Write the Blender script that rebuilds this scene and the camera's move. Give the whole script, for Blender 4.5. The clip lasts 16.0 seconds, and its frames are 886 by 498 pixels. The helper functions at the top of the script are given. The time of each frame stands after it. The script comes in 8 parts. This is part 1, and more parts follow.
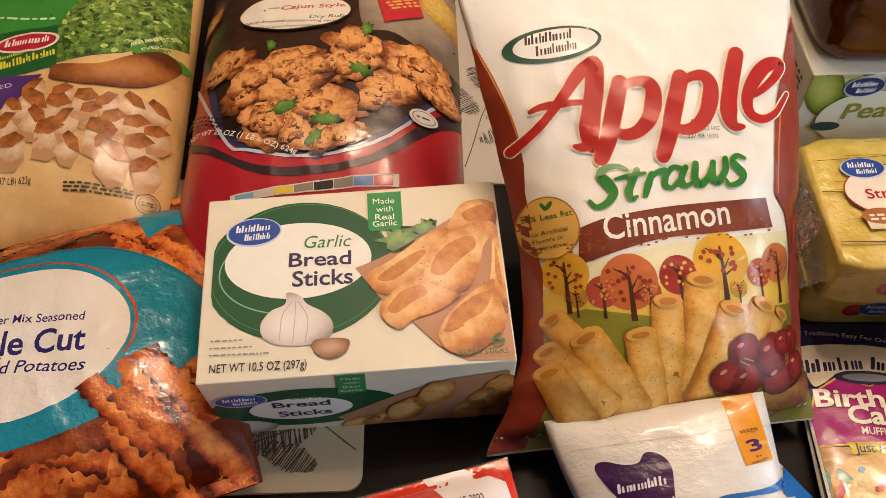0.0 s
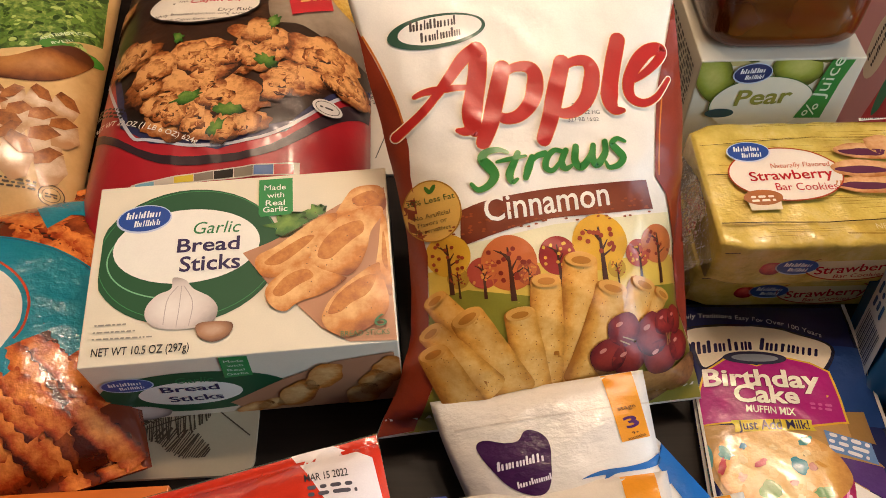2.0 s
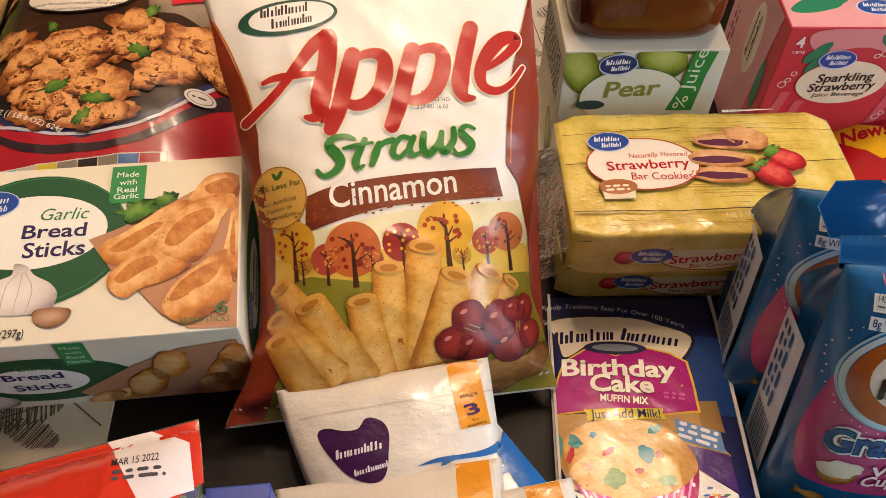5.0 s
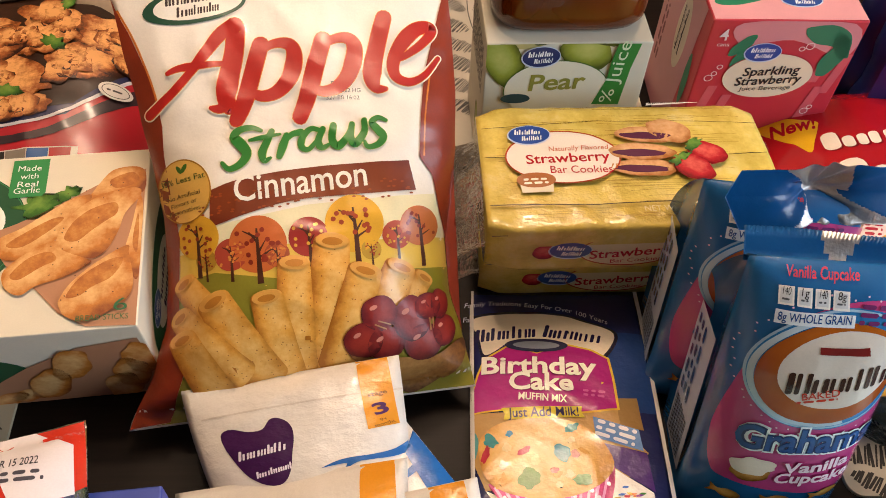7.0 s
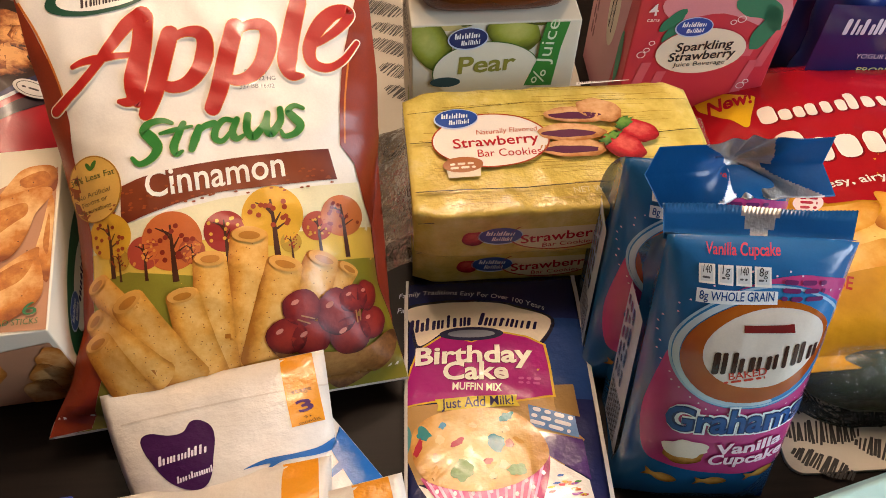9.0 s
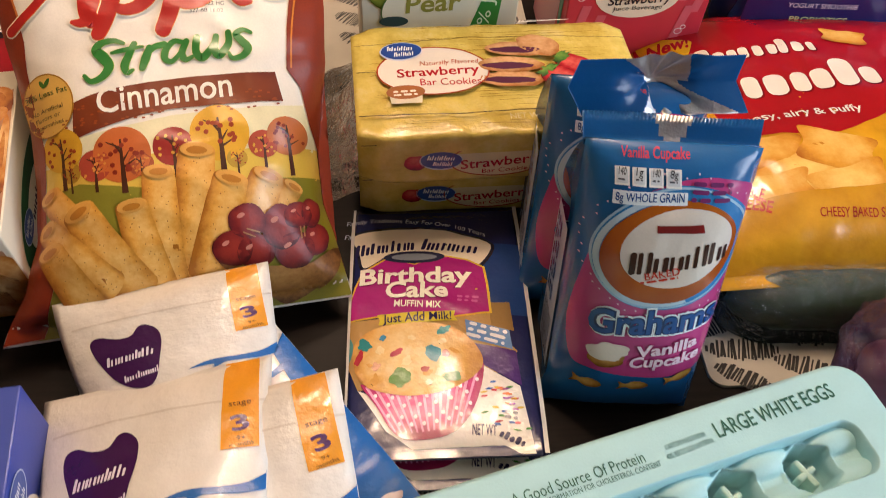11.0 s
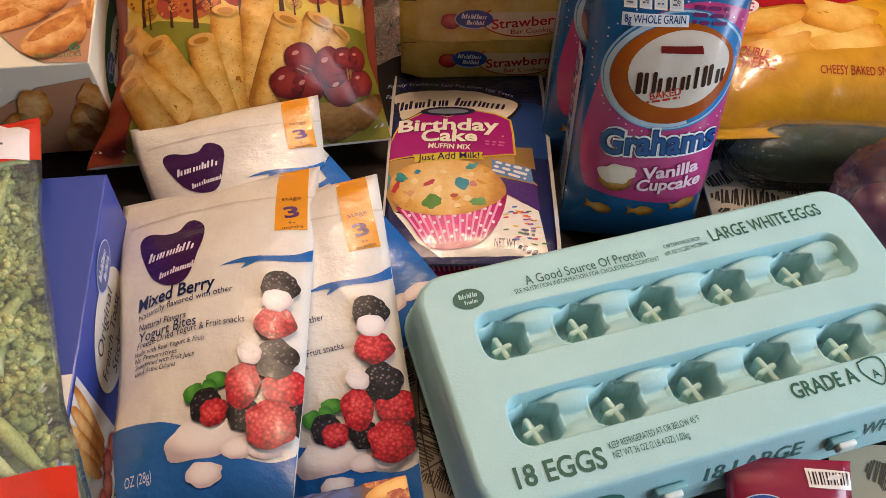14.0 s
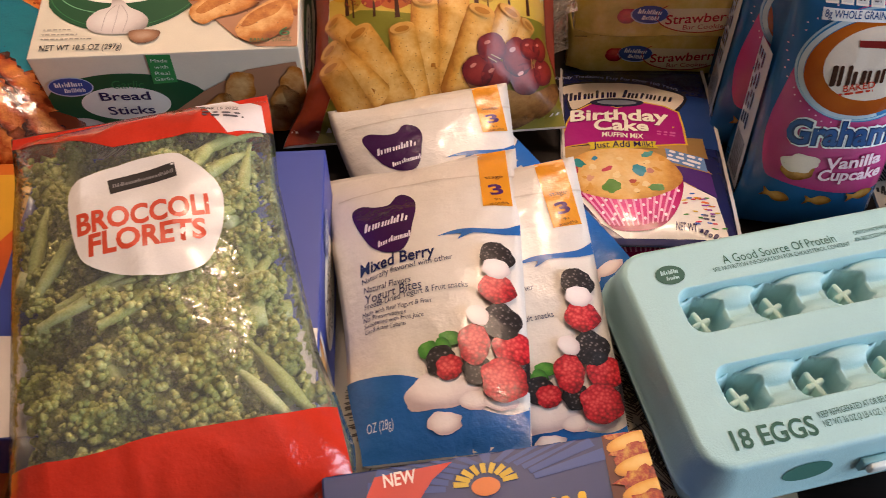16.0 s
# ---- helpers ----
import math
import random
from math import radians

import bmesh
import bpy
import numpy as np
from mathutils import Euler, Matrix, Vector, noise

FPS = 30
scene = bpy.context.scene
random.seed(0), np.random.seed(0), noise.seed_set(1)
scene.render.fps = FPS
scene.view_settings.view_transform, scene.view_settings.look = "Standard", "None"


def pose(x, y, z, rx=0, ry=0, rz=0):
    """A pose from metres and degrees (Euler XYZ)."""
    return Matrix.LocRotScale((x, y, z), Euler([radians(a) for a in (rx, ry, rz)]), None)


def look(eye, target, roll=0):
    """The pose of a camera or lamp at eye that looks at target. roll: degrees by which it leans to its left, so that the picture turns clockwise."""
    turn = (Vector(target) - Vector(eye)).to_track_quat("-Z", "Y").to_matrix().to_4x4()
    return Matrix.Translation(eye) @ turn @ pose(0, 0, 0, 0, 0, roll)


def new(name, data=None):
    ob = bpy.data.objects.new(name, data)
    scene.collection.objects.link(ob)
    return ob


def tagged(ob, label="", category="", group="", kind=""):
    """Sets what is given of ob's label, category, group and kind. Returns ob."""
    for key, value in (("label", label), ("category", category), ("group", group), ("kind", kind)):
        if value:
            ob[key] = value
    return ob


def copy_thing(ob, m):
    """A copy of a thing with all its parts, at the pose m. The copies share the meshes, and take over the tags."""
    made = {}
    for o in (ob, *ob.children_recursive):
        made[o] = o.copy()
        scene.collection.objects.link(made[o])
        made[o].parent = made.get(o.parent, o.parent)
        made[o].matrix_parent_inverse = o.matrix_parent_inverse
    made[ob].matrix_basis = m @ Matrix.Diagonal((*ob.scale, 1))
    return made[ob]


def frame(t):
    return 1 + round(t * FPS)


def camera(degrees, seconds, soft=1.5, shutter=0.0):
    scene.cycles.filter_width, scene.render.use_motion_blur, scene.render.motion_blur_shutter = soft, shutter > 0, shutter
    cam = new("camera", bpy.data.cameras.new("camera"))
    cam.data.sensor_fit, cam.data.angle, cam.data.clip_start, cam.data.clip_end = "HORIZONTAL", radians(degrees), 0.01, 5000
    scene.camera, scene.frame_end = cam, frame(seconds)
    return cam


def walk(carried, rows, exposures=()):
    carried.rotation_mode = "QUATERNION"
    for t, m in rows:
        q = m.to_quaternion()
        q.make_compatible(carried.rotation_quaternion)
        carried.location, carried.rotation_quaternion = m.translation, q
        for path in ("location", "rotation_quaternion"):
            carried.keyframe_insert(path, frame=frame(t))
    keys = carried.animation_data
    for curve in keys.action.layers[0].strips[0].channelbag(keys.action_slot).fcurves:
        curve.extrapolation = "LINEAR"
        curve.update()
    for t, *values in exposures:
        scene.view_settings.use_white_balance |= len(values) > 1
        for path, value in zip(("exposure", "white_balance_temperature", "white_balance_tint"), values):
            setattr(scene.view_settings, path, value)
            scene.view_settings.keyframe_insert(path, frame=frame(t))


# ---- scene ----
cam = camera(55.5, 16.0, soft=0.8, shutter=0.25)
PATH = [
    (0, (0.015, -0.017, 0.581), (-0.025, 1.182, -1.02), -1.7),
    (0.5, (0.031, -0.02, 0.578), (0.002, 1.183, -1.019), -1.4),
    (1, (0.048, -0.03, 0.579), (0.033, 1.176, -1.016), -0.8),
    (1.5, (0.066, -0.035, 0.576), (0.063, 1.175, -1.016), -0.4),
    (2, (0.083, -0.035, 0.575), (0.08, 1.18, -1.013), -0.8),
    (2.5, (0.101, -0.034, 0.574), (0.092, 1.184, -1.012), -1.1),
    (3, (0.114, -0.033, 0.571), (0.12, 1.183, -1.016), -0.3),
    (3.5, (0.131, -0.036, 0.57), (0.14, 1.184, -1.014), -0.1),
    (4, (0.147, -0.042, 0.568), (0.163, 1.185, -1.011), 0.2),
    (4.5, (0.16, -0.043, 0.567), (0.187, 1.182, -1.014), 0.4),
    (5, (0.175, -0.046, 0.563), (0.214, 1.186, -1.012), 0.9),
    (7.5, (0.233, -0.043, 0.545), (0.333, 1.197, -1.021), 2.7),
    (8, (0.249, -0.041, 0.543), (0.355, 1.196, -1.025), 2.6),
    (8.2, (0.254, -0.036, 0.542), (0.362, 1.19, -1.034), 2.4),
    (10.5, (0.26, -0.049, 0.526), (0.462, 1.161, -1.054), 3.3),
    (11, (0.279, -0.097, 0.526), (0.465, 1.111, -1.057), 4.4),
    (11.5, (0.284, -0.133, 0.523), (0.441, 1.069, -1.069), 4.2),
    (12, (0.285, -0.16, 0.519), (0.421, 1.046, -1.071), 3.9),
    (12.5, (0.287, -0.178, 0.516), (0.413, 1.026, -1.076), 3.6),
    (13, (0.287, -0.2, 0.514), (0.407, 1.008, -1.076), 3.2),
    (13.5, (0.285, -0.215, 0.511), (0.394, 0.991, -1.08), 2.8),
    (14, (0.279, -0.232, 0.51), (0.367, 0.973, -1.084), 2.3),
    (14.5, (0.273, -0.241, 0.514), (0.343, 0.966, -1.079), 1.8),
    (15, (0.248, -0.25, 0.513), (0.297, 0.968, -1.072), 1.5),
    (15.5, (0.21, -0.26, 0.517), (0.224, 0.957, -1.07), 0.8),
    (16, (0.173, -0.268, 0.524), (0.155, 0.949, -1.063), 0.2),
]
walk(cam, [(t, look(eye, target, roll)) for t, eye, target, roll in PATH],
     [(0, -0.06, 6250, 9), (8, 0.04, 6450, 11), (12, -0.03, 6400, 12), (14, -0.10, 6450, 14), (16, -0.03, 6500, 19)])

# ---------------------------------------------------------------- light
world = bpy.data.worlds.new("evening_room")
scene.world = world
world.use_nodes = True
wn = world.node_tree
sky = wn.nodes.new("ShaderNodeTexSky")
sky.sky_type, sky.sun_disc, sky.sun_elevation, sky.sun_rotation = "NISHITA", False, radians(20), radians(120)
wn.links.new(sky.outputs[0], wn.nodes["Background"].inputs[0])
wn.nodes["Background"].inputs[1].default_value = 0.08


def area(name, m, w, h, watts, colour):
    d = bpy.data.lights.new(name, "AREA")
    d.shape, d.size, d.size_y, d.energy, d.color = "RECTANGLE", w, h, watts, colour
    o = new(name, d)
    o.matrix_world = m
    return o


def bulb(x, y, z, watts, colour, r=0.035):
    d = bpy.data.lights.new("bulb_light", "POINT")
    d.energy, d.color, d.shadow_soft_size = watts, colour, r
    o = new("bulb_light", d)
    o.matrix_world = pose(x, y, z)
    return o


WARM = (1.0, 0.72, 0.50)
BULBS = [(0.30, 0.62, 1.42), (0.62, 0.85, 1.42), (-0.02, 0.85, 1.42), (0.30, 1.08, 1.42)]
for bx, by, bz in BULBS:
    bulb(bx, by, bz, 15.3, WARM, 0.04)
area("window_daylight", look((2.15, -0.45, 0.75), (0.3, 0.1, 0.0)), 1.3, 1.2, 48, (0.74, 0.87, 1.0))

# ---------------------------------------------------------------- materials
def rgb(code):
    c = [int(code[i:i + 2], 16) / 255 for i in (0, 2, 4)]
    return tuple(((v + 0.055) / 1.055) ** 2.4 if v > 0.04045 else v / 12.92 for v in c)


def shader(name, rough=0.4, metal=0.0, coat=0.0, spec=0.5):
    m = bpy.data.materials.new(name)
    m.use_nodes = True
    b = m.node_tree.nodes["Principled BSDF"]
    b.inputs["Roughness"].default_value = rough
    b.inputs["Metallic"].default_value = metal
    b.inputs["Coat Weight"].default_value = coat
    b.inputs["Coat Roughness"].default_value = 0.12
    b.inputs["Specular IOR Level"].default_value = spec
    return m, m.node_tree.nodes, m.node_tree.links, b


def noise_node(n, l, scale, detail=3.0, coords=None, rough=0.55):
    t = n.new("ShaderNodeTexNoise")
    t.inputs["Scale"].default_value, t.inputs["Detail"].default_value = scale, detail
    t.inputs["Roughness"].default_value = rough
    l.new(coords if coords else n.new("ShaderNodeTexCoord").outputs["Object"], t.inputs["Vector"])
    return t.outputs["Fac"]


def ramp(n, l, fac, stops):
    r = n.new("ShaderNodeValToRGB")
    e = r.color_ramp.elements
    while len(e) < len(stops):
        e.new(0.5)
    for k, (p, c) in zip(e, stops):
        k.position, k.color = p, (*c, 1)
    l.new(fac, r.inputs["Fac"])
    return r.outputs["Color"]


def maths(n, l, op, a, b):
    m = n.new("ShaderNodeMath")
    m.operation = op
    for i, v in enumerate((a, b)):
        if isinstance(v, (int, float)):
            m.inputs[i].default_value = v
        else:
            l.new(v, m.inputs[i])
    return m.outputs[0]


def relief(n, l, b, fac, strength, distance=0.001):
    u = n.new("ShaderNodeBump")
    u.inputs["Strength"].default_value, u.inputs["Distance"].default_value = strength, distance
    l.new(fac, u.inputs["Height"])
    l.new(u.outputs[0], b.inputs["Normal"])


def tint(c, f):
    return tuple(min(1.0, v * f) for v in c)


INKS = {}


def ink(code, rough=0.32, coat=0.25, var=0.07, crumple=0.10, metal=0.0):
    """Printed film or card of one colour, with slight unevenness and soft handling creases."""
    key = (code, rough, coat, var, crumple, metal)
    if key not in INKS:
        m, n, l, b = shader("ink_" + code, rough, metal, coat)
        c = rgb(code)
        f = maths(n, l, "ADD", maths(n, l, "MULTIPLY", noise_node(n, l, 38, 2), 0.6), maths(n, l, "MULTIPLY", noise_node(n, l, 900, 2), 0.4))
        l.new(ramp(n, l, f, [(0.3, tint(c, 1 - var)), (0.7, tint(c, 1 + var))]), b.inputs["Base Color"])
        relief(n, l, b, noise_node(n, l, 70, 4, rough=0.6), crumple, 0.004)
        INKS[key] = m
    return INKS[key]


def card(code, rough=0.55, var=0.05):
    return ink(code, rough, 0.06, var, 0.02)


def food(name, dark, mid, light, scale=90.0, grain=0.55, shade=0.55, rough=0.32, coat=0.2, spots=None, round_power=1.0, cells=None, crumple=0.10):
    """A photograph printed on a pack: mottled colour that darkens towards the outline of each piece."""
    m, n, l, b = shader("print_" + name, rough, 0, coat)
    uv = n.new("ShaderNodeUVMap")
    uv.uv_map = "Pic"
    sep = n.new("ShaderNodeSeparateXYZ")
    l.new(uv.outputs[0], sep.inputs[0])
    x, y = sep.outputs[0], sep.outputs[1]
    r2 = maths(n, l, "ADD", maths(n, l, "MULTIPLY", x, x), maths(n, l, "MULTIPLY", y, y))
    lit = maths(n, l, "SUBTRACT", 1.0, maths(n, l, "POWER", r2, round_power))
    lit = maths(n, l, "ADD", maths(n, l, "MULTIPLY", lit, 0.7), maths(n, l, "MULTIPLY", maths(n, l, "ADD", y, maths(n, l, "MULTIPLY", x, -0.3)), 0.28))
    mott = noise_node(n, l, scale, 6, rough=0.65)
    f = maths(n, l, "ADD", maths(n, l, "MULTIPLY", lit, shade), maths(n, l, "MULTIPLY", mott, grain * 1.6))
    f = maths(n, l, "SUBTRACT", f, grain * 0.42)
    if cells:
        cv = n.new("ShaderNodeTexVoronoi")
        cv.inputs["Scale"].default_value = cells[0]
        l.new(n.new("ShaderNodeTexCoord").outputs["Object"], cv.inputs["Vector"])
        f = maths(n, l, "ADD", f, maths(n, l, "MULTIPLY", maths(n, l, "SUBTRACT", 0.42, cv.outputs["Distance"]), cells[1]))
    col = ramp(n, l, f, [(0.08, rgb(dark)), (0.42, rgb(mid)), (0.82, rgb(light))])
    if spots:
        vor = n.new("ShaderNodeTexVoronoi")
        vor.inputs["Scale"].default_value = spots[1]
        l.new(n.new("ShaderNodeTexCoord").outputs["Object"], vor.inputs["Vector"])
        mix = n.new("ShaderNodeMix")
        mix.data_type = "RGBA"
        l.new(maths(n, l, "LESS_THAN", vor.outputs["Distance"], spots[2]), mix.inputs["Factor"])
        l.new(col, mix.inputs["A"])
        mix.inputs["B"].default_value = (*rgb(spots[0]), 1)
        col = mix.outputs["Result"]
    l.new(col, b.inputs["Base Color"])
    relief(n, l, b, noise_node(n, l, 70, 4, rough=0.6), crumple, 0.004)
    return m


def table_material():
    m, n, l, b = shader("espresso_wood", 0.42, 0, 0.0, 0.14)
    tc = n.new("ShaderNodeTexCoord")
    mp = n.new("ShaderNodeMapping")
    mp.inputs["Scale"].default_value = (3, 60, 3)
    l.new(tc.outputs["Object"], mp.inputs["Vector"])
    f = noise_node(n, l, 4, 6, mp.outputs[0])
    l.new(ramp(n, l, f, [(0.3, rgb("0f0a08")), (0.7, rgb("1b1310"))]), b.inputs["Base Color"])
    l.new(maths(n, l, "ADD", maths(n, l, "MULTIPLY", noise_node(n, l, 9, 3), 0.25), 0.32), b.inputs["Roughness"])
    relief(n, l, b, f, 0.08, 0.001)
    return m


def plain(name, code, rough=0.6, scale=14.0, var=0.08, bump=0.1, spec=0.5):
    m, n, l, b = shader(name, rough, 0, 0, spec)
    c = rgb(code)
    f = maths(n, l, "ADD", maths(n, l, "MULTIPLY", noise_node(n, l, scale, 4), 0.7), maths(n, l, "MULTIPLY", noise_node(n, l, scale * 25, 2), 0.3))
    l.new(ramp(n, l, f, [(0.3, tint(c, 1 - var)), (0.7, tint(c, 1 + var))]), b.inputs["Base Color"])
    relief(n, l, b, noise_node(n, l, scale * 30, 3), bump, 0.0006)
    return m


def clear_film(name, code="ffffff", rough=0.12, alpha=0.25, crumple=0.35, scale=55):
    """Thin transparent plastic: mostly see-through, with gloss and creases."""
    m, n, l, b = shader(name, 0.5, 0, 0, 0.0)
    b.inputs["Base Color"].default_value = (*rgb(code), 1)
    b.inputs["Alpha"].default_value = alpha
    gloss = n.new("ShaderNodeBsdfGlossy")
    gloss.inputs["Roughness"].default_value = rough
    u = n.new("ShaderNodeBump")
    u.inputs["Strength"].default_value, u.inputs["Distance"].default_value = crumple, 0.006
    l.new(noise_node(n, l, scale, 4, rough=0.62), u.inputs["Height"])
    l.new(u.outputs[0], gloss.inputs["Normal"])
    edge = n.new("ShaderNodeFresnel")
    edge.inputs["IOR"].default_value = 1.55
    l.new(u.outputs[0], edge.inputs["Normal"])
    mix = n.new("ShaderNodeMixShader")
    l.new(edge.outputs[0], mix.inputs[0])
    l.new(b.outputs[0], mix.inputs[1])
    l.new(gloss.outputs[0], mix.inputs[2])
    l.new(mix.outputs[0], n["Material Output"].inputs["Surface"])
    return m


TABLE = table_material()
FOIL = ink("d6d4d2", 0.34, 0.0, 0.10, 0.5, 0.85)
# assumed room surfaces, out of view; their tones set how much fill light returns
WALL = plain("bounce_wall", "8c7c68", 0.85, 3)
CEIL = plain("bounce_ceiling", "b4aca0", 0.9, 3)
FLOOR = plain("floor_wood", "6b4a30", 0.5, 6, 0.2)

# ---------------------------------------------------------------- building tools
def mesh_of(name, bm, material, smooth=True):
    me = bpy.data.meshes.new(name)
    bm.to_mesh(me)
    bm.free()
    if smooth:
        me.polygons.foreach_set("use_smooth", [True] * len(me.polygons))
    for m in material if isinstance(material, (list, tuple)) else [material]:
        me.materials.append(m)
    return me


def part(name, bm, material, parent, label="", smooth=True):
    o = new(name, mesh_of(name, bm, material, smooth))
    o.parent = parent
    return tagged(o, label)


def thing(name, bm, material, m, label, category, group="", kind="", smooth=True):
    o = new(name, mesh_of(name, bm, material, smooth))
    o.matrix_world = m
    return tagged(o, label, category, group, kind)


class Sheet:
    """A printed face: place m, width w and height h in metres, bulge t, seal margin, creases. u runs across from the middle, v up from the foot."""

    def __init__(self, m, w, h, t=0.0, seal=0.0, crease=0.0, seed=0.0, px=2.2, py=2.6, ex=0.75, ey=0.6, top=1.0, lean=0.0, rim=None, warp=1.0):
        self.m, self.w, self.h, self.t, self.seal, self.crease, self.seed = m, w, h, t, seal, crease, seed
        self.px, self.py, self.ex, self.ey, self.top = px, py, ex, ey, top
        self.lean, self.rel, self.rim, self.warp = lean, None, rim, warp

    def half(self, v):
        return self.w / 2 * (1 + (self.top - 1) * v / self.h)

    def edges(self, v):
        """The left and right rim at that height; filled bags draw in at the waist."""
        if self.rim:
            for a, b in zip(self.rim, self.rim[1:]):
                if v <= b[0]:
                    break
            k = max(0.0, min(1.0, (v - a[0]) / (b[0] - a[0])))
            k = k * k * (3 - 2 * k) * 0.5 + k * 0.5
            return a[1] + (b[1] - a[1]) * k, a[2] + (b[2] - a[2]) * k
        hw = self.half(v)
        return -hw + self.lean * v / self.h, hw

    def bulge(self, u, v):
        if self.t == 0 and self.crease == 0:
            return 0.0
        lo, hi = self.edges(v)
        x = min(1.0, abs((2 * u - lo - hi) / (hi - lo)))
        y = (v - self.seal) / (self.h - 2 * self.seal)
        y = min(1.0, max(0.0, y)) ** self.warp
        f = (1 - x ** self.px) ** self.ex * (1 - abs(2 * y - 1) ** self.py) ** self.ey
        n = self.t * f
        if self.crease:
            k = self.seed
            big = noise.noise(Vector((u * 22 + k, v * 16, k)))
            fold = 1 - abs(noise.noise(Vector((u * 30 + v * 14 + k, v * 26 - u * 8, 3 + k)))) * 3
            near = min(y, 1 - y)
            puck = noise.noise(Vector((u * 75, k, 5.0))) * math.exp(-near * 9)
            n += self.crease * (0.9 * big + 0.55 * max(0, fold) + 0.9 * puck) * (0.25 + 0.75 * min(1, f * 2))
        return n

    def point(self, u, v, lift=0.0):
        p = Vector((u, v, self.bulge(u, v)))
        if lift:
            if self.t or self.crease:
                e = 0.002
                du = (self.bulge(u + e, v) - self.bulge(u - e, v)) / (2 * e)
                dv = (self.bulge(u, v + e) - self.bulge(u, v - e)) / (2 * e)
                du, dv = max(-3, min(3, du)), max(-3, min(3, dv))
                p += Vector((-du, -dv, 1)).normalized() * lift
            else:
                p.z += lift
        return p


def pillow_mesh(s, back, step=0.005, back_py=2.6):
    """A closed bag: creased front, plainer back, thin welded ends."""
    nx, ny = max(6, round(s.w / step)), max(6, round(s.h / step))
    bm = bmesh.new()
    front, rear = {}, {}
    for j in range(ny + 1):
        v = s.h * j / ny
        for i in range(nx + 1):
            lo, hi = s.edges(v)
            u = lo + (hi - lo) * i / nx
            p = s.point(u, v)
            front[i, j] = bm.verts.new(p)
            if i in (0, nx):
                rear[i, j] = front[i, j]
            else:
                x = abs(2 * i / nx - 1)
                y = min(1.0, max(0.0, (v - s.seal) / (s.h - 2 * s.seal)))
                f = (1 - x ** 2.6) ** 0.6 * (1 - abs(2 * y - 1) ** back_py) ** 0.6
                rear[i, j] = bm.verts.new((u, v, min(p.z - 0.0008, -back * f - 0.0008)))
    for j in range(ny):
        for i in range(nx):
            bm.faces.new([front[i, j], front[i + 1, j], front[i + 1, j + 1], front[i, j + 1]])
            q = [rear[i, j], rear[i, j + 1], rear[i + 1, j + 1], rear[i + 1, j]]
            bm.faces.new(q)
    for j in (0, ny):
        for i in range(nx):
            q = [front[i, j], rear[i, j], rear[i + 1, j], front[i + 1, j]]
            q = list(dict.fromkeys(q))
            bm.faces.new(q if j == 0 else q[::-1])
    return bm


def box_bm(x0, x1, y0, y1, z0, z1, bevel=0.0, segs=2):
    bm = bmesh.new()
    bmesh.ops.create_cube(bm, size=1)
    for v in bm.verts:
        v.co = Vector(((x0 + x1) / 2 + v.co.x * (x1 - x0), (y0 + y1) / 2 + v.co.y * (y1 - y0), (z0 + z1) / 2 + v.co.z * (z1 - z0)))
    if bevel:
        bmesh.ops.bevel(bm, geom=list(bm.edges), offset=bevel, segments=segs, profile=0.5, affect="EDGES")
    return bm


# outlines, in centimetres on a sheet
def ell(cx, cy, rx, ry, turn=0.0, n=40, a0=0.0, a1=360.0):
    c, s = math.cos(radians(turn)), math.sin(radians(turn))
    full = abs(a1 - a0) >= 359.9
    out = []
    for i in range(n if full else n + 1):
        a = radians(a0 + (a1 - a0) * i / n)
        x, y = rx * math.cos(a), ry * math.sin(a)
        out.append((cx + c * x - s * y, cy + s * x + c * y))
    return out


def blob(cx, cy, rx, ry, turn=0.0, seed=0.0, rough=0.15, n=36, freq=1.6):
    c, s = math.cos(radians(turn)), math.sin(radians(turn))
    out = []
    for i in range(n):
        a = 2 * math.pi * i / n
        k = 1 + rough * 1.6 * noise.noise(Vector((freq * math.cos(a) + seed * 3.7, freq * math.sin(a), seed)))
        x, y = rx * k * math.cos(a), ry * k * math.sin(a)
        out.append((cx + c * x - s * y, cy + s * x + c * y))
    return out


def smooth(pts, closed=True, n=5):
    out, k = [], len(pts)
    for i in range(k if closed else k - 1):
        p = [pts[(i + d) % k] if closed else pts[max(0, min(k - 1, i + d))] for d in (-1, 0, 1, 2)]
        for j in range(n):
            t = j / n
            out.append(tuple(0.5 * (2 * p[1][a] + (p[2][a] - p[0][a]) * t + (2 * p[0][a] - 5 * p[1][a] + 4 * p[2][a] - p[3][a]) * t * t + (3 * p[1][a] - p[0][a] - 3 * p[2][a] + p[3][a]) * t ** 3) for a in (0, 1)))
    if not closed:
        out.append(tuple(pts[-1]))
    return out


def stroke(pts, width, taper=1.0):
    """A band along a line, as an outline; taper: its end width as a share of its first."""
    left, right = [], []
    for i, p in enumerate(pts):
        a, b = pts[max(0, i - 1)], pts[min(len(pts) - 1, i + 1)]
        d = math.hypot(b[0] - a[0], b[1] - a[1]) or 1e-6
        w = width / 2 * (1 + (taper - 1) * i / (len(pts) - 1))
        nx, ny = -(b[1] - a[1]) / d * w, (b[0] - a[0]) / d * w
        left.append((p[0] + nx, p[1] + ny))
        right.append((p[0] - nx, p[1] - ny))
    return left + right[::-1]


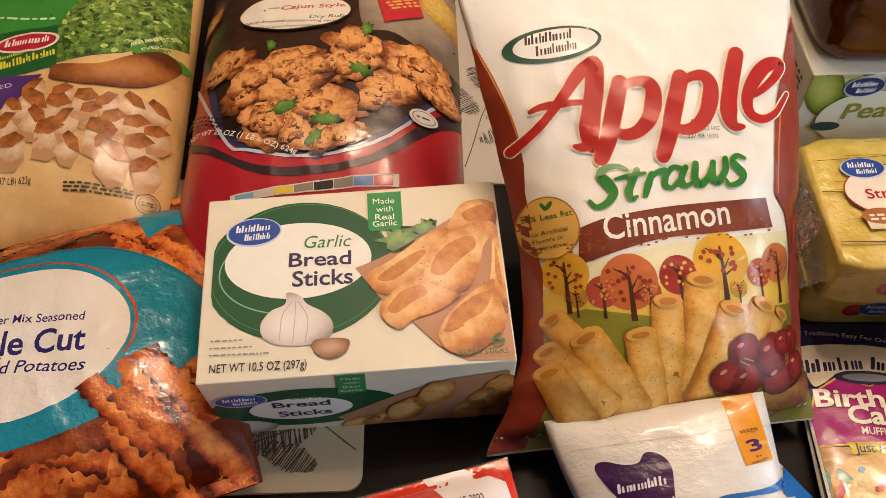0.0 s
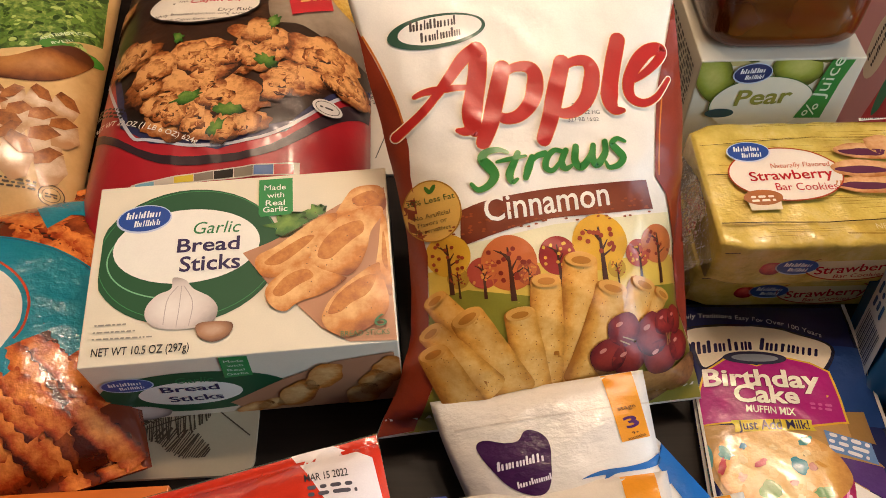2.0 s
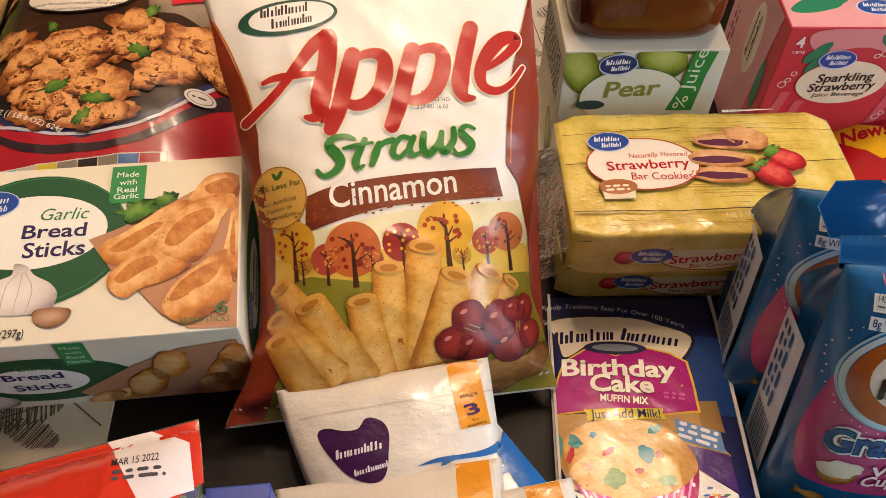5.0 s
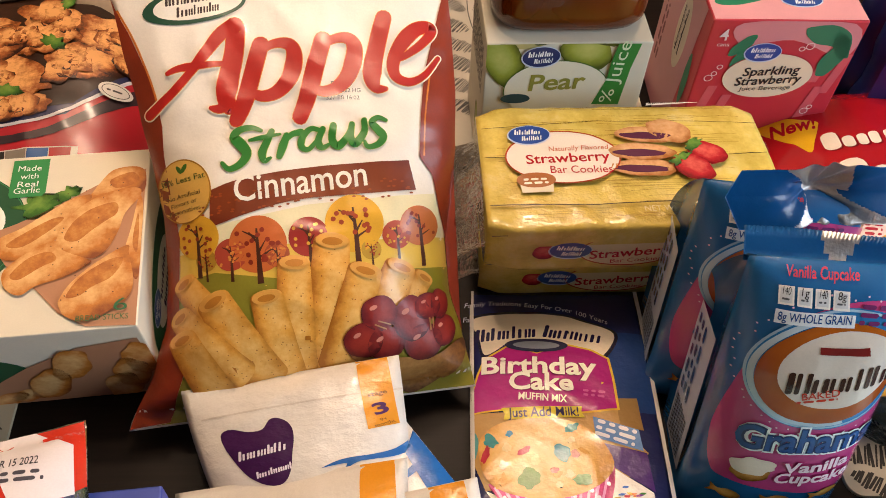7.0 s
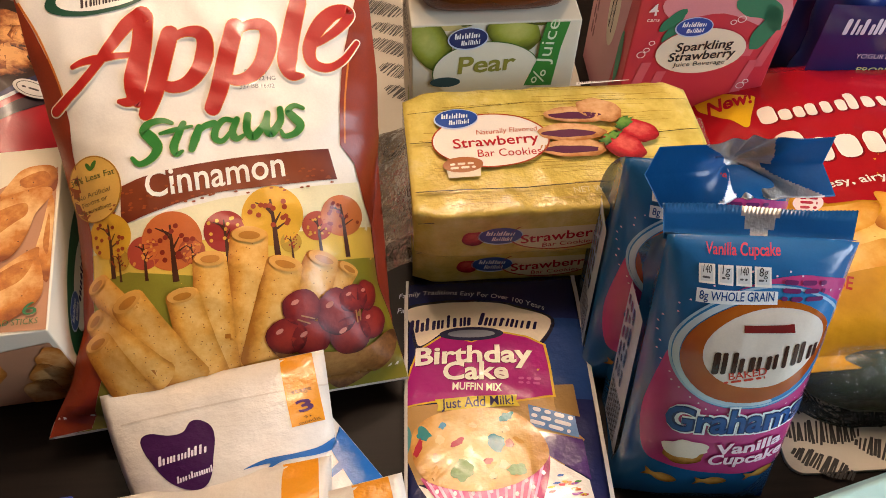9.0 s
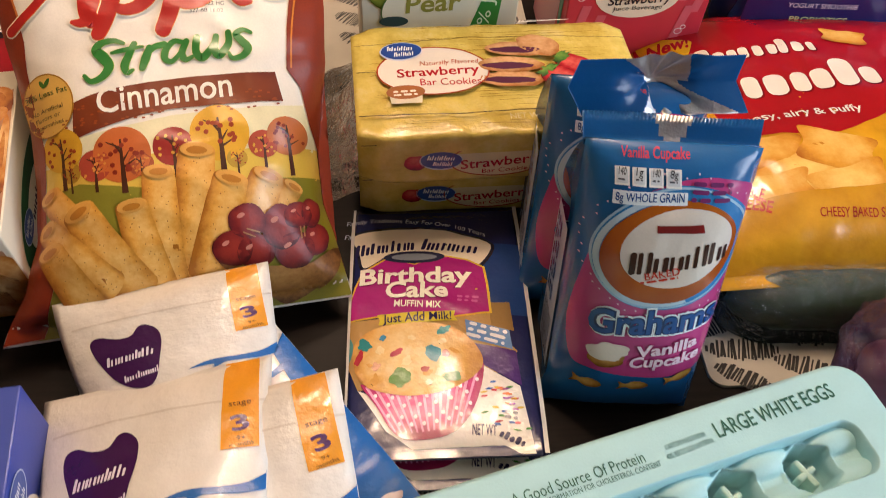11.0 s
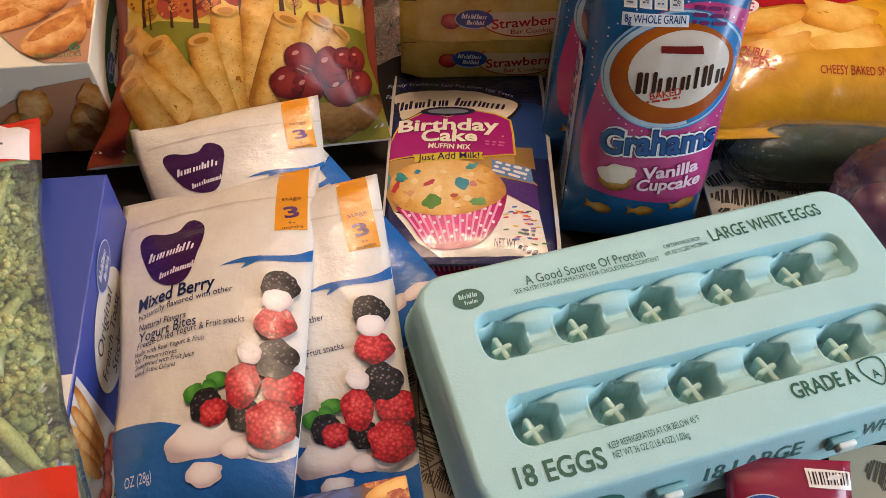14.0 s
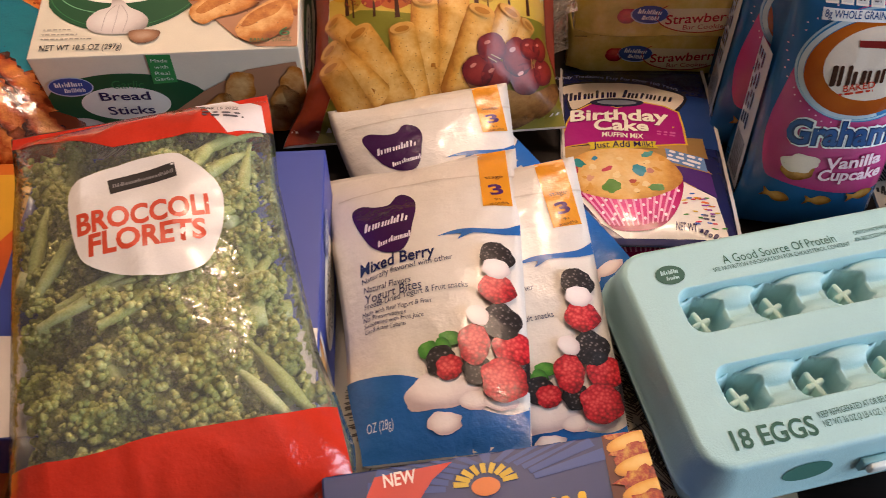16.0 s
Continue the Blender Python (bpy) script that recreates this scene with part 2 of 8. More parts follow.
def lay(s, bm, level, step=0.5):
    """Bend a flat print (centimetres) onto the sheet, cut finely enough to follow it."""
    bmesh.ops.triangulate(bm, faces=list(bm.faces))
    if s.t or s.crease:
        for axis in (0, 1):
            lo, hi = min(v.co[axis] for v in bm.verts), max(v.co[axis] for v in bm.verts)
            for k in range(math.ceil(lo / step), math.floor(hi / step) + 1):
                co, no = Vector((0, 0, 0)), Vector((0, 0, 0))
                co[axis], no[axis] = k * step, 1
                bmesh.ops.bisect_plane(bm, geom=list(bm.verts) + list(bm.edges) + list(bm.faces), dist=1e-5, plane_co=co, plane_no=no)
    lift = 0.00025 + 0.00013 * level
    for v in bm.verts:
        v.co = s.point(v.co.x / 100, v.co.y / 100, lift + v.co.z * 0.1)
    bmesh.ops.recalc_face_normals(bm, faces=list(bm.faces))
    if bm.faces and sum(f.normal.z for f in bm.faces) < 0:
        bmesh.ops.reverse_faces(bm, faces=list(bm.faces))
    if s.rel:
        bm.transform(s.rel)
    return bm


def dense(pts, step=1.0):
    """The same outline with points added along its long edges."""
    out = []
    for a, b in zip(pts, pts[1:] + pts[:1]):
        n = max(1, math.ceil(span(a, b) / step))
        out += [(a[0] + (b[0] - a[0]) * i / n, a[1] + (b[1] - a[1]) * i / n) for i in range(n)]
    return out


def inside_sheet(s, pts, edge=0.04):
    out = []
    for x, y in pts:
        y = min(s.h * 100 - edge, max(edge, y))
        lo, hi = s.edges(y / 100)
        out.append((min(hi * 100 - edge, max(lo * 100 + edge, x)), y))
    return out


def printed(s, parent, name, outlines, material, level=1, label="", pic=None):
    """One printed patch, or several of one kind, as a part of its pack. pic: centre, radii and turn for the picture's shading."""
    if outlines and isinstance(outlines[0][0], (int, float)):
        outlines = [outlines]
    bm = bmesh.new()
    uvl = bm.loops.layers.uv.new("Pic")
    for k, o in enumerate(outlines):
        o = inside_sheet(s, dense(list(o)) if s.rim else o)
        pts = [p for i, p in enumerate(o) if math.hypot(p[0] - o[i - 1][0], p[1] - o[i - 1][1]) > 1e-4]
        if len(pts) < 3:
            continue
        try:
            f = bm.faces.new([bm.verts.new((x, y, 0)) for x, y in pts])
        except ValueError:
            continue
        if pic is None or isinstance(pic, list):
            if isinstance(pic, list):
                cx, cy, rx, ry, turn = pic[k]
            else:
                xs, ys = [p[0] for p in pts], [p[1] for p in pts]
                cx, cy, rx, ry, turn = (min(xs) + max(xs)) / 2, (min(ys) + max(ys)) / 2, (max(xs) - min(xs)) / 2 or 1, (max(ys) - min(ys)) / 2 or 1, 0
        else:
            cx, cy, rx, ry, turn = pic
        c, sn = math.cos(radians(turn)), math.sin(radians(turn))
        for lp in f.loops:
            dx, dy = lp.vert.co.x - cx, lp.vert.co.y - cy
            lp[uvl].uv = ((c * dx + sn * dy) / rx, (-sn * dx + c * dy) / ry)
    return part(name, lay(s, bm, level), material, parent, label)


def ring(s, parent, name, cx, cy, rx, ry, width, material, level=1, turn=0.0, a0=0.0, a1=360.0, label=""):
    """A printed line along an oval, or along a part of it, in one piece."""
    full = abs(a1 - a0) >= 359.9
    n = 56
    bm = bmesh.new()
    bm.loops.layers.uv.new("Pic")
    pair = []
    for i in range(n if full else n + 1):
        a = radians(a0 + (a1 - a0) * i / n)
        q = []
        for d in (-width / 2, width / 2):
            x, y = (rx + d) * math.cos(a), (ry + d) * math.sin(a)
            c, sn = math.cos(radians(turn)), math.sin(radians(turn))
            q.append(bm.verts.new((*inside_sheet(s, [(cx + c * x - sn * y, cy + sn * x + c * y)])[0], 0)))
        pair.append(q)
    for i in range(n):
        j = (i + 1) % len(pair)
        bm.faces.new([pair[i][0], pair[i][1], pair[j][1], pair[j][0]])
    return part(name, lay(s, bm, level), material, parent, label)


GLYPHS = {}


def glyphs(body, bold):
    if (body, bold) not in GLYPHS:
        cu = bpy.data.curves.new("lettering", "FONT")
        cu.body, cu.resolution_u, cu.offset, cu.align_x = body, 3, bold, "LEFT"
        o = bpy.data.objects.new("lettering", cu)
        me = bpy.data.meshes.new_from_object(o)
        co = [tuple(v.co)[:2] for v in me.vertices]
        GLYPHS[body, bold] = (co, [tuple(p.vertices) for p in me.polygons])
        bpy.data.objects.remove(o)
        bpy.data.curves.remove(cu)
        bpy.data.meshes.remove(me)
    return GLYPHS[body, bold]


def words(s, parent, body, a, b, height, material, level=3, bold=0.0, slant=0.0, bow=0.0, name="lettering", grow=0.0, label=""):
    """Writing from a to b along its foot, with capitals that high (centimetres). bow: how far the line rises in its middle. grow: wider outline behind the letters."""
    co, faces = glyphs(body, bold + grow)
    x0, x1 = min(c[0] for c in co), max(c[0] for c in co)
    cap = 0.729
    L = math.hypot(b[0] - a[0], b[1] - a[1])
    ux, uy = (b[0] - a[0]) / L, (b[1] - a[1]) / L
    bm = bmesh.new()
    bm.loops.layers.uv.new("Pic")
    vs = []
    for x, y in co:
        t = (x - x0) / (x1 - x0)
        q = y / cap * height
        p = t * L + slant * q
        q += bow * (1 - (2 * t - 1) ** 2)
        vs.append(bm.verts.new((a[0] + ux * p - uy * q, a[1] + uy * p + ux * q, 0)))
    for f in faces:
        try:
            bm.faces.new([vs[i] for i in f])
        except ValueError:
            pass
    return part(name, lay(s, bm, level, 0.6), material, parent, label or "printed words " + body.lower() if body[0].isalpha() else label, False)


def pill(x, y, w, h, lean=0.0, n=4):
    r = min(w, h) / 2
    out = []
    for cx, cy, a in ((x + w - r, y + h - r, 0), (x + r, y + h - r, 90), (x + r, y + r, 180), (x + w - r, y + r, 270)):
        for i in range(n):
            t = radians(a + 90 * i / (n - 1))
            py = cy + r * math.sin(t)
            out.append((cx + r * math.cos(t) + lean * (py - y), py))
    return out


def bars(s, parent, a, b, height, material, level=3, count=1, seed=1, gap=0.25, bow=0.0, name="small_print"):
    """Writing too small or not to be spelled out: plain rounded bars along a line."""
    rnd = random.Random(seed)
    L = math.hypot(b[0] - a[0], b[1] - a[1])
    ux, uy = (b[0] - a[0]) / L, (b[1] - a[1]) / L
    out = []
    for row in range(count):
        x = 0.0
        while x < L - 0.02:
            if height > 0.45:
                w, hh = height * rnd.uniform(0.34, 0.7), height * rnd.choice((0.68, 0.72, 0.7, 1.0))
            else:
                w, hh = height * rnd.uniform(1.2, 4.0), height
            w = min(L - x, w)
            y = -row * height * 1.7 + bow * (1 - (2 * x / L - 1) ** 2)
            out.append([(a[0] + ux * c - uy * d, a[1] + uy * c + ux * d) for c, d in pill(x, y, max(w, 0.03), hh, 0.12 if height > 0.45 else 0.0)])
            x += w + (height * 0.16 if height > 0.45 else height * (0.5 + gap))
    return tagged(printed(s, parent, name, out, material, level), kind="stuff")


def brush(s, parent, name, strokes, material, level=5, grow=0.0, label=""):
    """Brush strokes with round ends: each a line of points with its width at the start, middle and end."""
    bm = bmesh.new()
    bm.loops.layers.uv.new("Pic")
    for k, (pts, w0, w1, w2) in enumerate(strokes):
        line = smooth(pts, False, 6)
        n = len(line)
        pair = []
        for i, p in enumerate(line):
            a, b = line[max(0, i - 1)], line[min(n - 1, i + 1)]
            d = math.hypot(b[0] - a[0], b[1] - a[1]) or 1e-6
            t = i / (n - 1)
            w = (w0 + (w1 - w0) * t * 2 if t < 0.5 else w1 + (w2 - w1) * (2 * t - 1)) / 2 + grow
            dx, dy = (b[0] - a[0]) / d, (b[1] - a[1]) / d
            pair.append((p, (dx, dy), w))
        outline = []
        for end, sgn in ((0, -1), (n - 1, 1)):
            p, (dx, dy), w = pair[end]
            cap = [(p[0] + sgn * w * (dx * math.cos(q) - dy * math.sin(q)), p[1] + sgn * w * (dy * math.cos(q) + dx * math.sin(q))) for q in [radians(-90 + 30 * j) for j in range(7)]]
            bm.faces.new([bm.verts.new((*c, 0.0001 * k)) for c in cap])
        vs = [(bm.verts.new((p[0] - dy * w, p[1] + dx * w, 0.0001 * k)), bm.verts.new((p[0] + dy * w, p[1] - dx * w, 0.0001 * k))) for p, (dx, dy), w in pair]
        for i in range(n - 1):
            bm.faces.new([vs[i][0], vs[i][1], vs[i + 1][1], vs[i + 1][0]])
    return part(name, lay(s, bm, level), material, parent, label)


def slab(x, y, w, h, r, n=4):
    out = []
    for cx, cy, a in ((x + w - r, y + h - r, 0), (x + r, y + h - r, 90), (x + r, y + r, 180), (x + w - r, y + r, 270)):
        for i in range(n):
            t = radians(a + 90 * i / (n - 1))
            out.append((cx + r * math.cos(t), cy + r * math.sin(t)))
    return out


def scrawl(s, parent, a, b, height, material, level=5, seed=1, name="maker_mark", lean=0.14, fat=1.0):
    """A maker's name as a row of plain slanted bars of its size and colour."""
    rnd = random.Random(seed)
    L = span(a, b)
    ux, uy = (b[0] - a[0]) / L, (b[1] - a[1]) / L
    out, x, k = [], 0.0, 0
    while x < L - height * 0.12:
        w = min(L - x, fat * height * (0.24 if k == 0 else rnd.choice((0.15, 0.18, 0.21))))
        hh = height * (0.98 if k == 0 else rnd.choice((0.62, 0.66, 0.64, 0.95)))
        out.append([(a[0] + ux * (p + lean * q) - uy * q, a[1] + uy * (p + lean * q) + ux * q) for p, q in slab(x, 0, w, hh, min(w, hh) * 0.42)])
        x += w + height * rnd.choice((0.07, 0.10, 0.18))
        k += 1
    return tagged(printed(s, parent, name, out, material, level), kind="stuff")


def badge(s, parent, cx, cy, rx, ry, turn=0.0, level=4, rim="c8d4ea", fill="1f4a9c", mark="f2f4f8"):
    """The oval maker's mark, with two plain strokes in place of its name."""
    parent = printed(s, parent, "badge_rim", ell(cx, cy, rx, ry, turn), ink(rim), level)
    printed(s, parent, "badge", ell(cx + rx * 0.01, cy + ry * 0.03, rx * 0.94, ry * 0.9, turn), ink(fill), level + 1, "blue oval maker's badge")
    c, sn = math.cos(radians(turn)), math.sin(radians(turn))
    for x0, x1, y0, hh, sd in ((-0.66, 0.60, 0.06, 0.52, 3), (-0.36, 0.56, -0.54, 0.46, 8)):
        q = [(cx + c * rx * x - sn * ry * y0, cy + sn * rx * x + c * ry * y0) for x in (x0, x1)]
        scrawl(s, parent, *q, ry * hh, ink(mark), level + 2, sd, "badge_mark")



def plane(foot, u, v):
    """The place of a face from the middle of its foot, its direction across and its direction up."""
    u = Vector(u).normalized()
    v = Vector(v)
    v = (v - u * v.dot(u)).normalized()
    n = u.cross(v)
    return Matrix(((u.x, v.x, n.x, foot[0]), (u.y, v.y, n.y, foot[1]), (u.z, v.z, n.z, foot[2]), (0, 0, 0, 1)))


def beside(m, w, h, **more):
    """A further face of a pack, placed in the pack's own axes."""
    s = Sheet(m, w, h, **more)
    s.rel = m
    return s


def span(a, b):
    return math.hypot(a[0] - b[0], a[1] - b[1])


# ---------------------------------------------------------------- where each pack's face lies
POUCH = dict(w=0.130, h=0.246, t=0.019, seal=0.004, crease=0.0016, seed=11.0, top=1.1, py=2.0, rim=[(0.0, -0.050, 0.048), (0.06, -0.064, 0.050), (0.246, -0.097, 0.052)])
BREAD = pose(-0.047, 0.2385, 0.0985, 6, 0, 5)
APPLE_RIM = [(0.0, -0.125, 0.113), (0.04, -0.103, 0.107), (0.07, -0.092, 0.101), (0.105, -0.088, 0.102), (0.14, -0.087, 0.110), (0.17, -0.090, 0.117), (0.215, -0.096, 0.122), (0.265, -0.104, 0.124), (0.352, -0.117, 0.126)]
BROCCOLI_RIM = [(0.0, -0.082, 0.080), (0.010, -0.089, 0.087), (0.031, -0.089, 0.090), (0.055, -0.089, 0.087), (0.093, -0.089, 0.081), (0.217, -0.089, 0.078), (0.26, -0.088, 0.081), (0.300, -0.091, 0.083)]
SH = {
    "apple": Sheet(pose(0.157, 0.236, 0.020, 37, 0, 7), 0.256, 0.352, 0.047, 0.012, 0.0026, 1.0, px=3.0, py=1.6, ey=1.1, rim=APPLE_RIM, warp=0.461),
    "breadtop": Sheet(BREAD, 0.204, 0.148),
    "breadfront": Sheet(BREAD @ pose(-0.004, 0.0062, -0.098, 90, 0, 0), 0.208, 0.098),
    "wings": Sheet(pose(-0.100, 0.365, 0.022, 4, 0, 2), 0.245, 0.36, 0.062, 0.012, 0.0014, 2.0, px=3.5, py=3.0),
    "cubes": Sheet(pose(-0.362, 0.375, 0.022, 4, 0, 4), 0.275, 0.36, 0.056, 0.010, 0.0016, 3.0, px=3.5, py=3.0),
    "fries": Sheet(pose(-0.262, 0.150, 0.022, 2, 0, 20), 0.300, 0.270, 0.046, 0.012, 0.0020, 4.0, px=3.0, py=3.0),
    "cookies": Sheet(pose(0.385, 0.322, 0.110, 0, 0, 1), 0.215, 0.122, 0.003, 0.0, 0.0008, 5.0),
    "muffin": Sheet(pose(0.3245, 0.117, 0.0285, -5.5, -2.5, -3), 0.131, 0.224, 0.007, 0.008, 0.0012, 6.0),
    "fish": Sheet(plane((0.447, 0.163, 0.0), (1, -0.12, 0), (0.02, 0.30, 1)), 0.100, 0.205, 0.026, 0.0, 0.0010, 7.0, px=3.0, py=2.2),
    "pear": Sheet(pose(0.350, 0.478, 0.0, 90, 0, 1), 0.130, 0.142),
    "carton": Sheet(pose(0.520, 0.484, 0.0, 90, 0, -1), 0.122, 0.158),
    "puffs": Sheet(pose(0.690, 0.224, 0.046, -6, 0, 1), 0.356, 0.331, 0.052, 0.014, 0.0022, 8.0, px=4.0, py=4.5, ey=0.5),
    "eggs": Sheet(pose(0.469, -0.0398, 0.0755, 0, 0, 14), 0.302, 0.150),
    "berry": Sheet(plane((0.173, -0.074, 0.077), (1, 0.03, 0.245), (-0.004, 0.243, -0.0163)), **POUCH),
    "broccoli": Sheet(pose(0.0448, -0.1307, 0.0958, 4, 0, 16), 0.180, 0.300, 0.040, 0.008, 0.0024, 9.0, px=3.4, py=3.6, rim=BROCCOLI_RIM),
    "taco": Sheet(pose(0.222, -0.250, 0.106, 0, 0, 10), 0.172, 0.170),
}
POUCH_B = plane((0.2408, -0.0590, 0.0244), (0.966, 0.09, 0.23), (-0.09, 0.965, 0.235)) @ Matrix.Diagonal((1, 0.88, 1, 1))
POUCH_C = plane((0.1858, 0.0780, 0.0118), (1, 0.07, 0.17), (-0.02, 0.94, 0.33)) @ Matrix.Diagonal((0.98, 0.70, 1, 1))
POUCH_D = plane((0.2716, 0.0471, 0.024), (0.80, 0.59, 0.30), (-0.60, 0.80, 0.10)) @ Matrix.Diagonal((1.15, 0.833, 1, 1))
SH["breadfront"].rel = BREAD.inverted() @ SH["breadfront"].m


# ---------------------------------------------------------------- room and table
FLOORZ = -0.75
# closed room shell, never in view, added to bounce light onto the table
thing("floor", box_bm(-2.2, 2.4, -2.2, 3.0, FLOORZ - 0.05, FLOORZ), FLOOR, pose(0, 0, 0), "unseen brown floor added under the table", "floor", kind="structure", smooth=False)
thing("ceiling", box_bm(-2.2, 2.4, -2.2, 3.0, 1.75, 1.80), CEIL, pose(0, 0, 0), "unseen pale ceiling added to bounce the light", "ceiling", kind="structure", smooth=False)
thing("wall_north", box_bm(-2.2, 2.4, 3.0, 3.1, FLOORZ, 1.75), WALL, pose(0, 0, 0), "unseen beige wall added to bounce the light", "wall", kind="structure", smooth=False)
thing("wall_south", box_bm(-2.2, 2.4, -2.3, -2.2, FLOORZ, 1.75), WALL, pose(0, 0, 0), "unseen beige wall added to bounce the light", "wall", kind="structure", smooth=False)
thing("wall_west", box_bm(-2.3, -2.2, -2.3, 3.1, FLOORZ, 1.75), WALL, pose(0, 0, 0), "unseen beige wall added to bounce the light", "wall", kind="structure", smooth=False)
thing("wall_east", box_bm(2.4, 2.5, -2.3, 3.1, FLOORZ, 1.75), WALL, pose(0, 0, 0), "unseen beige wall added to bounce the light", "wall", kind="structure", smooth=False)

dining_table = new("dining_table")
tagged(dining_table, "dark espresso-stained wooden dining table covered with groceries", "table")
part("tabletop", box_bm(-0.75, 1.15, -0.55, 1.05, -0.035, 0.0, 0.004), TABLE, dining_table, smooth=False)
for lx, ly in ((-0.68, -0.48), (1.08, -0.48), (-0.68, 0.98), (1.08, 0.98)):
    part("leg", box_bm(lx - 0.035, lx + 0.035, ly - 0.035, ly + 0.035, FLOORZ, -0.035, 0.004), TABLE, dining_table, smooth=False)


def rounded_slab(w, d, r, z0, z1):
    bm = bmesh.new()
    ring_pts = []
    for cx, cy, a in ((w / 2 - r, d / 2 - r, 0), (-w / 2 + r, d / 2 - r, 90), (-w / 2 + r, -d / 2 + r, 180), (w / 2 - r, -d / 2 + r, 270)):
        for i in range(7):
            t = radians(a + 15 * i)
            ring_pts.append((cx + r * math.cos(t), cy + r * math.sin(t)))
    top = [bm.verts.new((x, y, z1)) for x, y in ring_pts]
    low = [bm.verts.new((x, y, z0)) for x, y in ring_pts]
    bm.faces.new(top)
    bm.faces.new(low[::-1])
    for i in range(len(top)):
        j = (i + 1) % len(top)
        bm.faces.new([low[i], low[j], top[j], top[i]])
    return bm


def leaf_hatch(cx, cy, length, width, turn, rnd, gap=0.17, bold=1.0):
    """A leaf drawn with short pen strokes across its rib."""
    out = []
    c, s = math.cos(radians(turn)), math.sin(radians(turn))
    n = int(length / gap)
    for i in range(n):
        x = -length / 2 + gap * (i + 0.5)
        hw = width / 2 * math.sqrt(max(0.02, 1 - (2 * x / length) ** 2)) * rnd.uniform(0.82, 1.12)
        lean = rnd.uniform(0.05, 0.5) * hw
        th = rnd.uniform(0.032, 0.062) * bold
        q = [(x - th, -hw), (x + th, -hw), (x + lean + th, hw), (x + lean - th, hw)]
        out.append([(cx + c * p - s * r, cy + s * p + c * r) for p, r in q])
    return out


def placemat(m, w, d, cloth, pen, seed, label, stems, more=()):
    mat = thing("placemat", rounded_slab(w, d, 0.012, 0.0, 0.003), plain("mat_" + cloth, cloth, 0.55, 20, 0.05), m, label, "placemat", "placemats on the table", smooth=False)
    s = Sheet(pose(0, 0, 0), w, d)
    rnd = random.Random(seed)
    leaves, ribs = [], []
    for sx, sy, direction, count in stems:
        line = []
        x, y, a = sx, sy, direction
        for k in range(count):
            line.append((x, y))
            if k:
                for side in (-1, 1):
                    L = rnd.uniform(4.2, 5.8)
                    t = a + side * rnd.uniform(42, 58)
                    lx, ly = x + math.cos(radians(t)) * L * 0.6, y + math.sin(radians(t)) * L * 0.6
                    if abs(lx) < w * 50 - 2.2 and 2.2 < ly < d * 100 - 2.2:
                        leaves += leaf_hatch(lx, ly, L, L * 0.42, t, rnd)
            x += math.cos(radians(a)) * 3.3
            y += math.sin(radians(a)) * 3.3
            a += rnd.uniform(-9, 9)
        line = [p for p in line if abs(p[0]) < w * 50 - 0.3 and 0.3 < p[1] < d * 100 - 0.3]
        if len(line) > 2:
            ribs.append(stroke(smooth(line, False), 0.10))
    for lx, ly, L, t in more:
        leaves += leaf_hatch(lx, ly, L, L * 0.34, t, rnd, 0.25, 1.9)
    bm = bmesh.new()
    for k, o in enumerate(leaves + ribs):
        bm.faces.new([bm.verts.new((x / 100, y / 100 - d / 2, 0.0033 + 0.00003 * (k % 5))) for x, y in o])
    bmesh.ops.triangulate(bm, faces=list(bm.faces))
    part("leaf_pattern", bm, plain("pen_" + pen, pen, 0.6, 60, 0.12), mat, "hatched leaf drawing", False)
    return mat


CREAM = "leaf-patterned cream vinyl placemat with brown hatched leaves"
placemat(pose(-0.285, 0.345, 0.0, 0, 0, 2), 0.45, 0.30, "b9ad92", "4f4231", 3, CREAM, ((-18, 2, 25, 12), (22, 3, 140, 9), (5, 1, 20, 7), (18, 8, 190, 9), (-10, 14, 10, 12), (10, 22, 200, 9)))
placemat(pose(0.220, 0.655, 0.0, 0, 0, 0), 0.46, 0.33, "bdb8ac", "4a4a4a", 5, "leaf-patterned white vinyl placemat with grey hatched leaves", ((-20, 2, 75, 9), (-12, 2, 80, 9), (-3, 3, 95, 9), (8, 2, 85, 9), (16, 2, 80, 9), (22, 6, 100, 8)))
placemat(pose(0.748, 0.330, 0.0, 0, 0, -1), 0.45, 0.33, "c6bfae", "2a2724", 7, "leaf-patterned white vinyl placemat with black hatched leaves", ((-19, 21, 10, 12), (-10, 15, 5, 9)), ((-19.5, 2.9, 5.5, -4), (-20.0, 5.4, 5.0, 25), (-14.8, 4.0, 5.5, -8), (-20.0, 0.6, 4.4, -30), (-15.0, 1.2, 5.0, -20), (-20.0, 8.0, 5.0, 20), (-14.5, 7.2, 5.5, -5), (-9.0, 2.0, 5.5, 10), (-9.0, 5.5, 5.5, -10)))
placemat(pose(0.770, -0.185, 0.0, 0, 0, -3), 0.46, 0.32, "b9ad92", "4f4231", 9, CREAM, ((-20, 4, 80, 9), (-12, 2, 85, 10), (-3, 3, 95, 9), (8, 2, 85, 9), (16, 2, 80, 9)))
placemat(pose(0.215, -0.02, 0.0, 0, 0, 2), 0.36, 0.29, "b9ad92", "4f4231", 13, CREAM, ((-14, 4, 60, 9), (14, 3, 95, 9), (8, 3, 85, 9), (4, 12, 30, 7), (16, 12, 110, 6)))


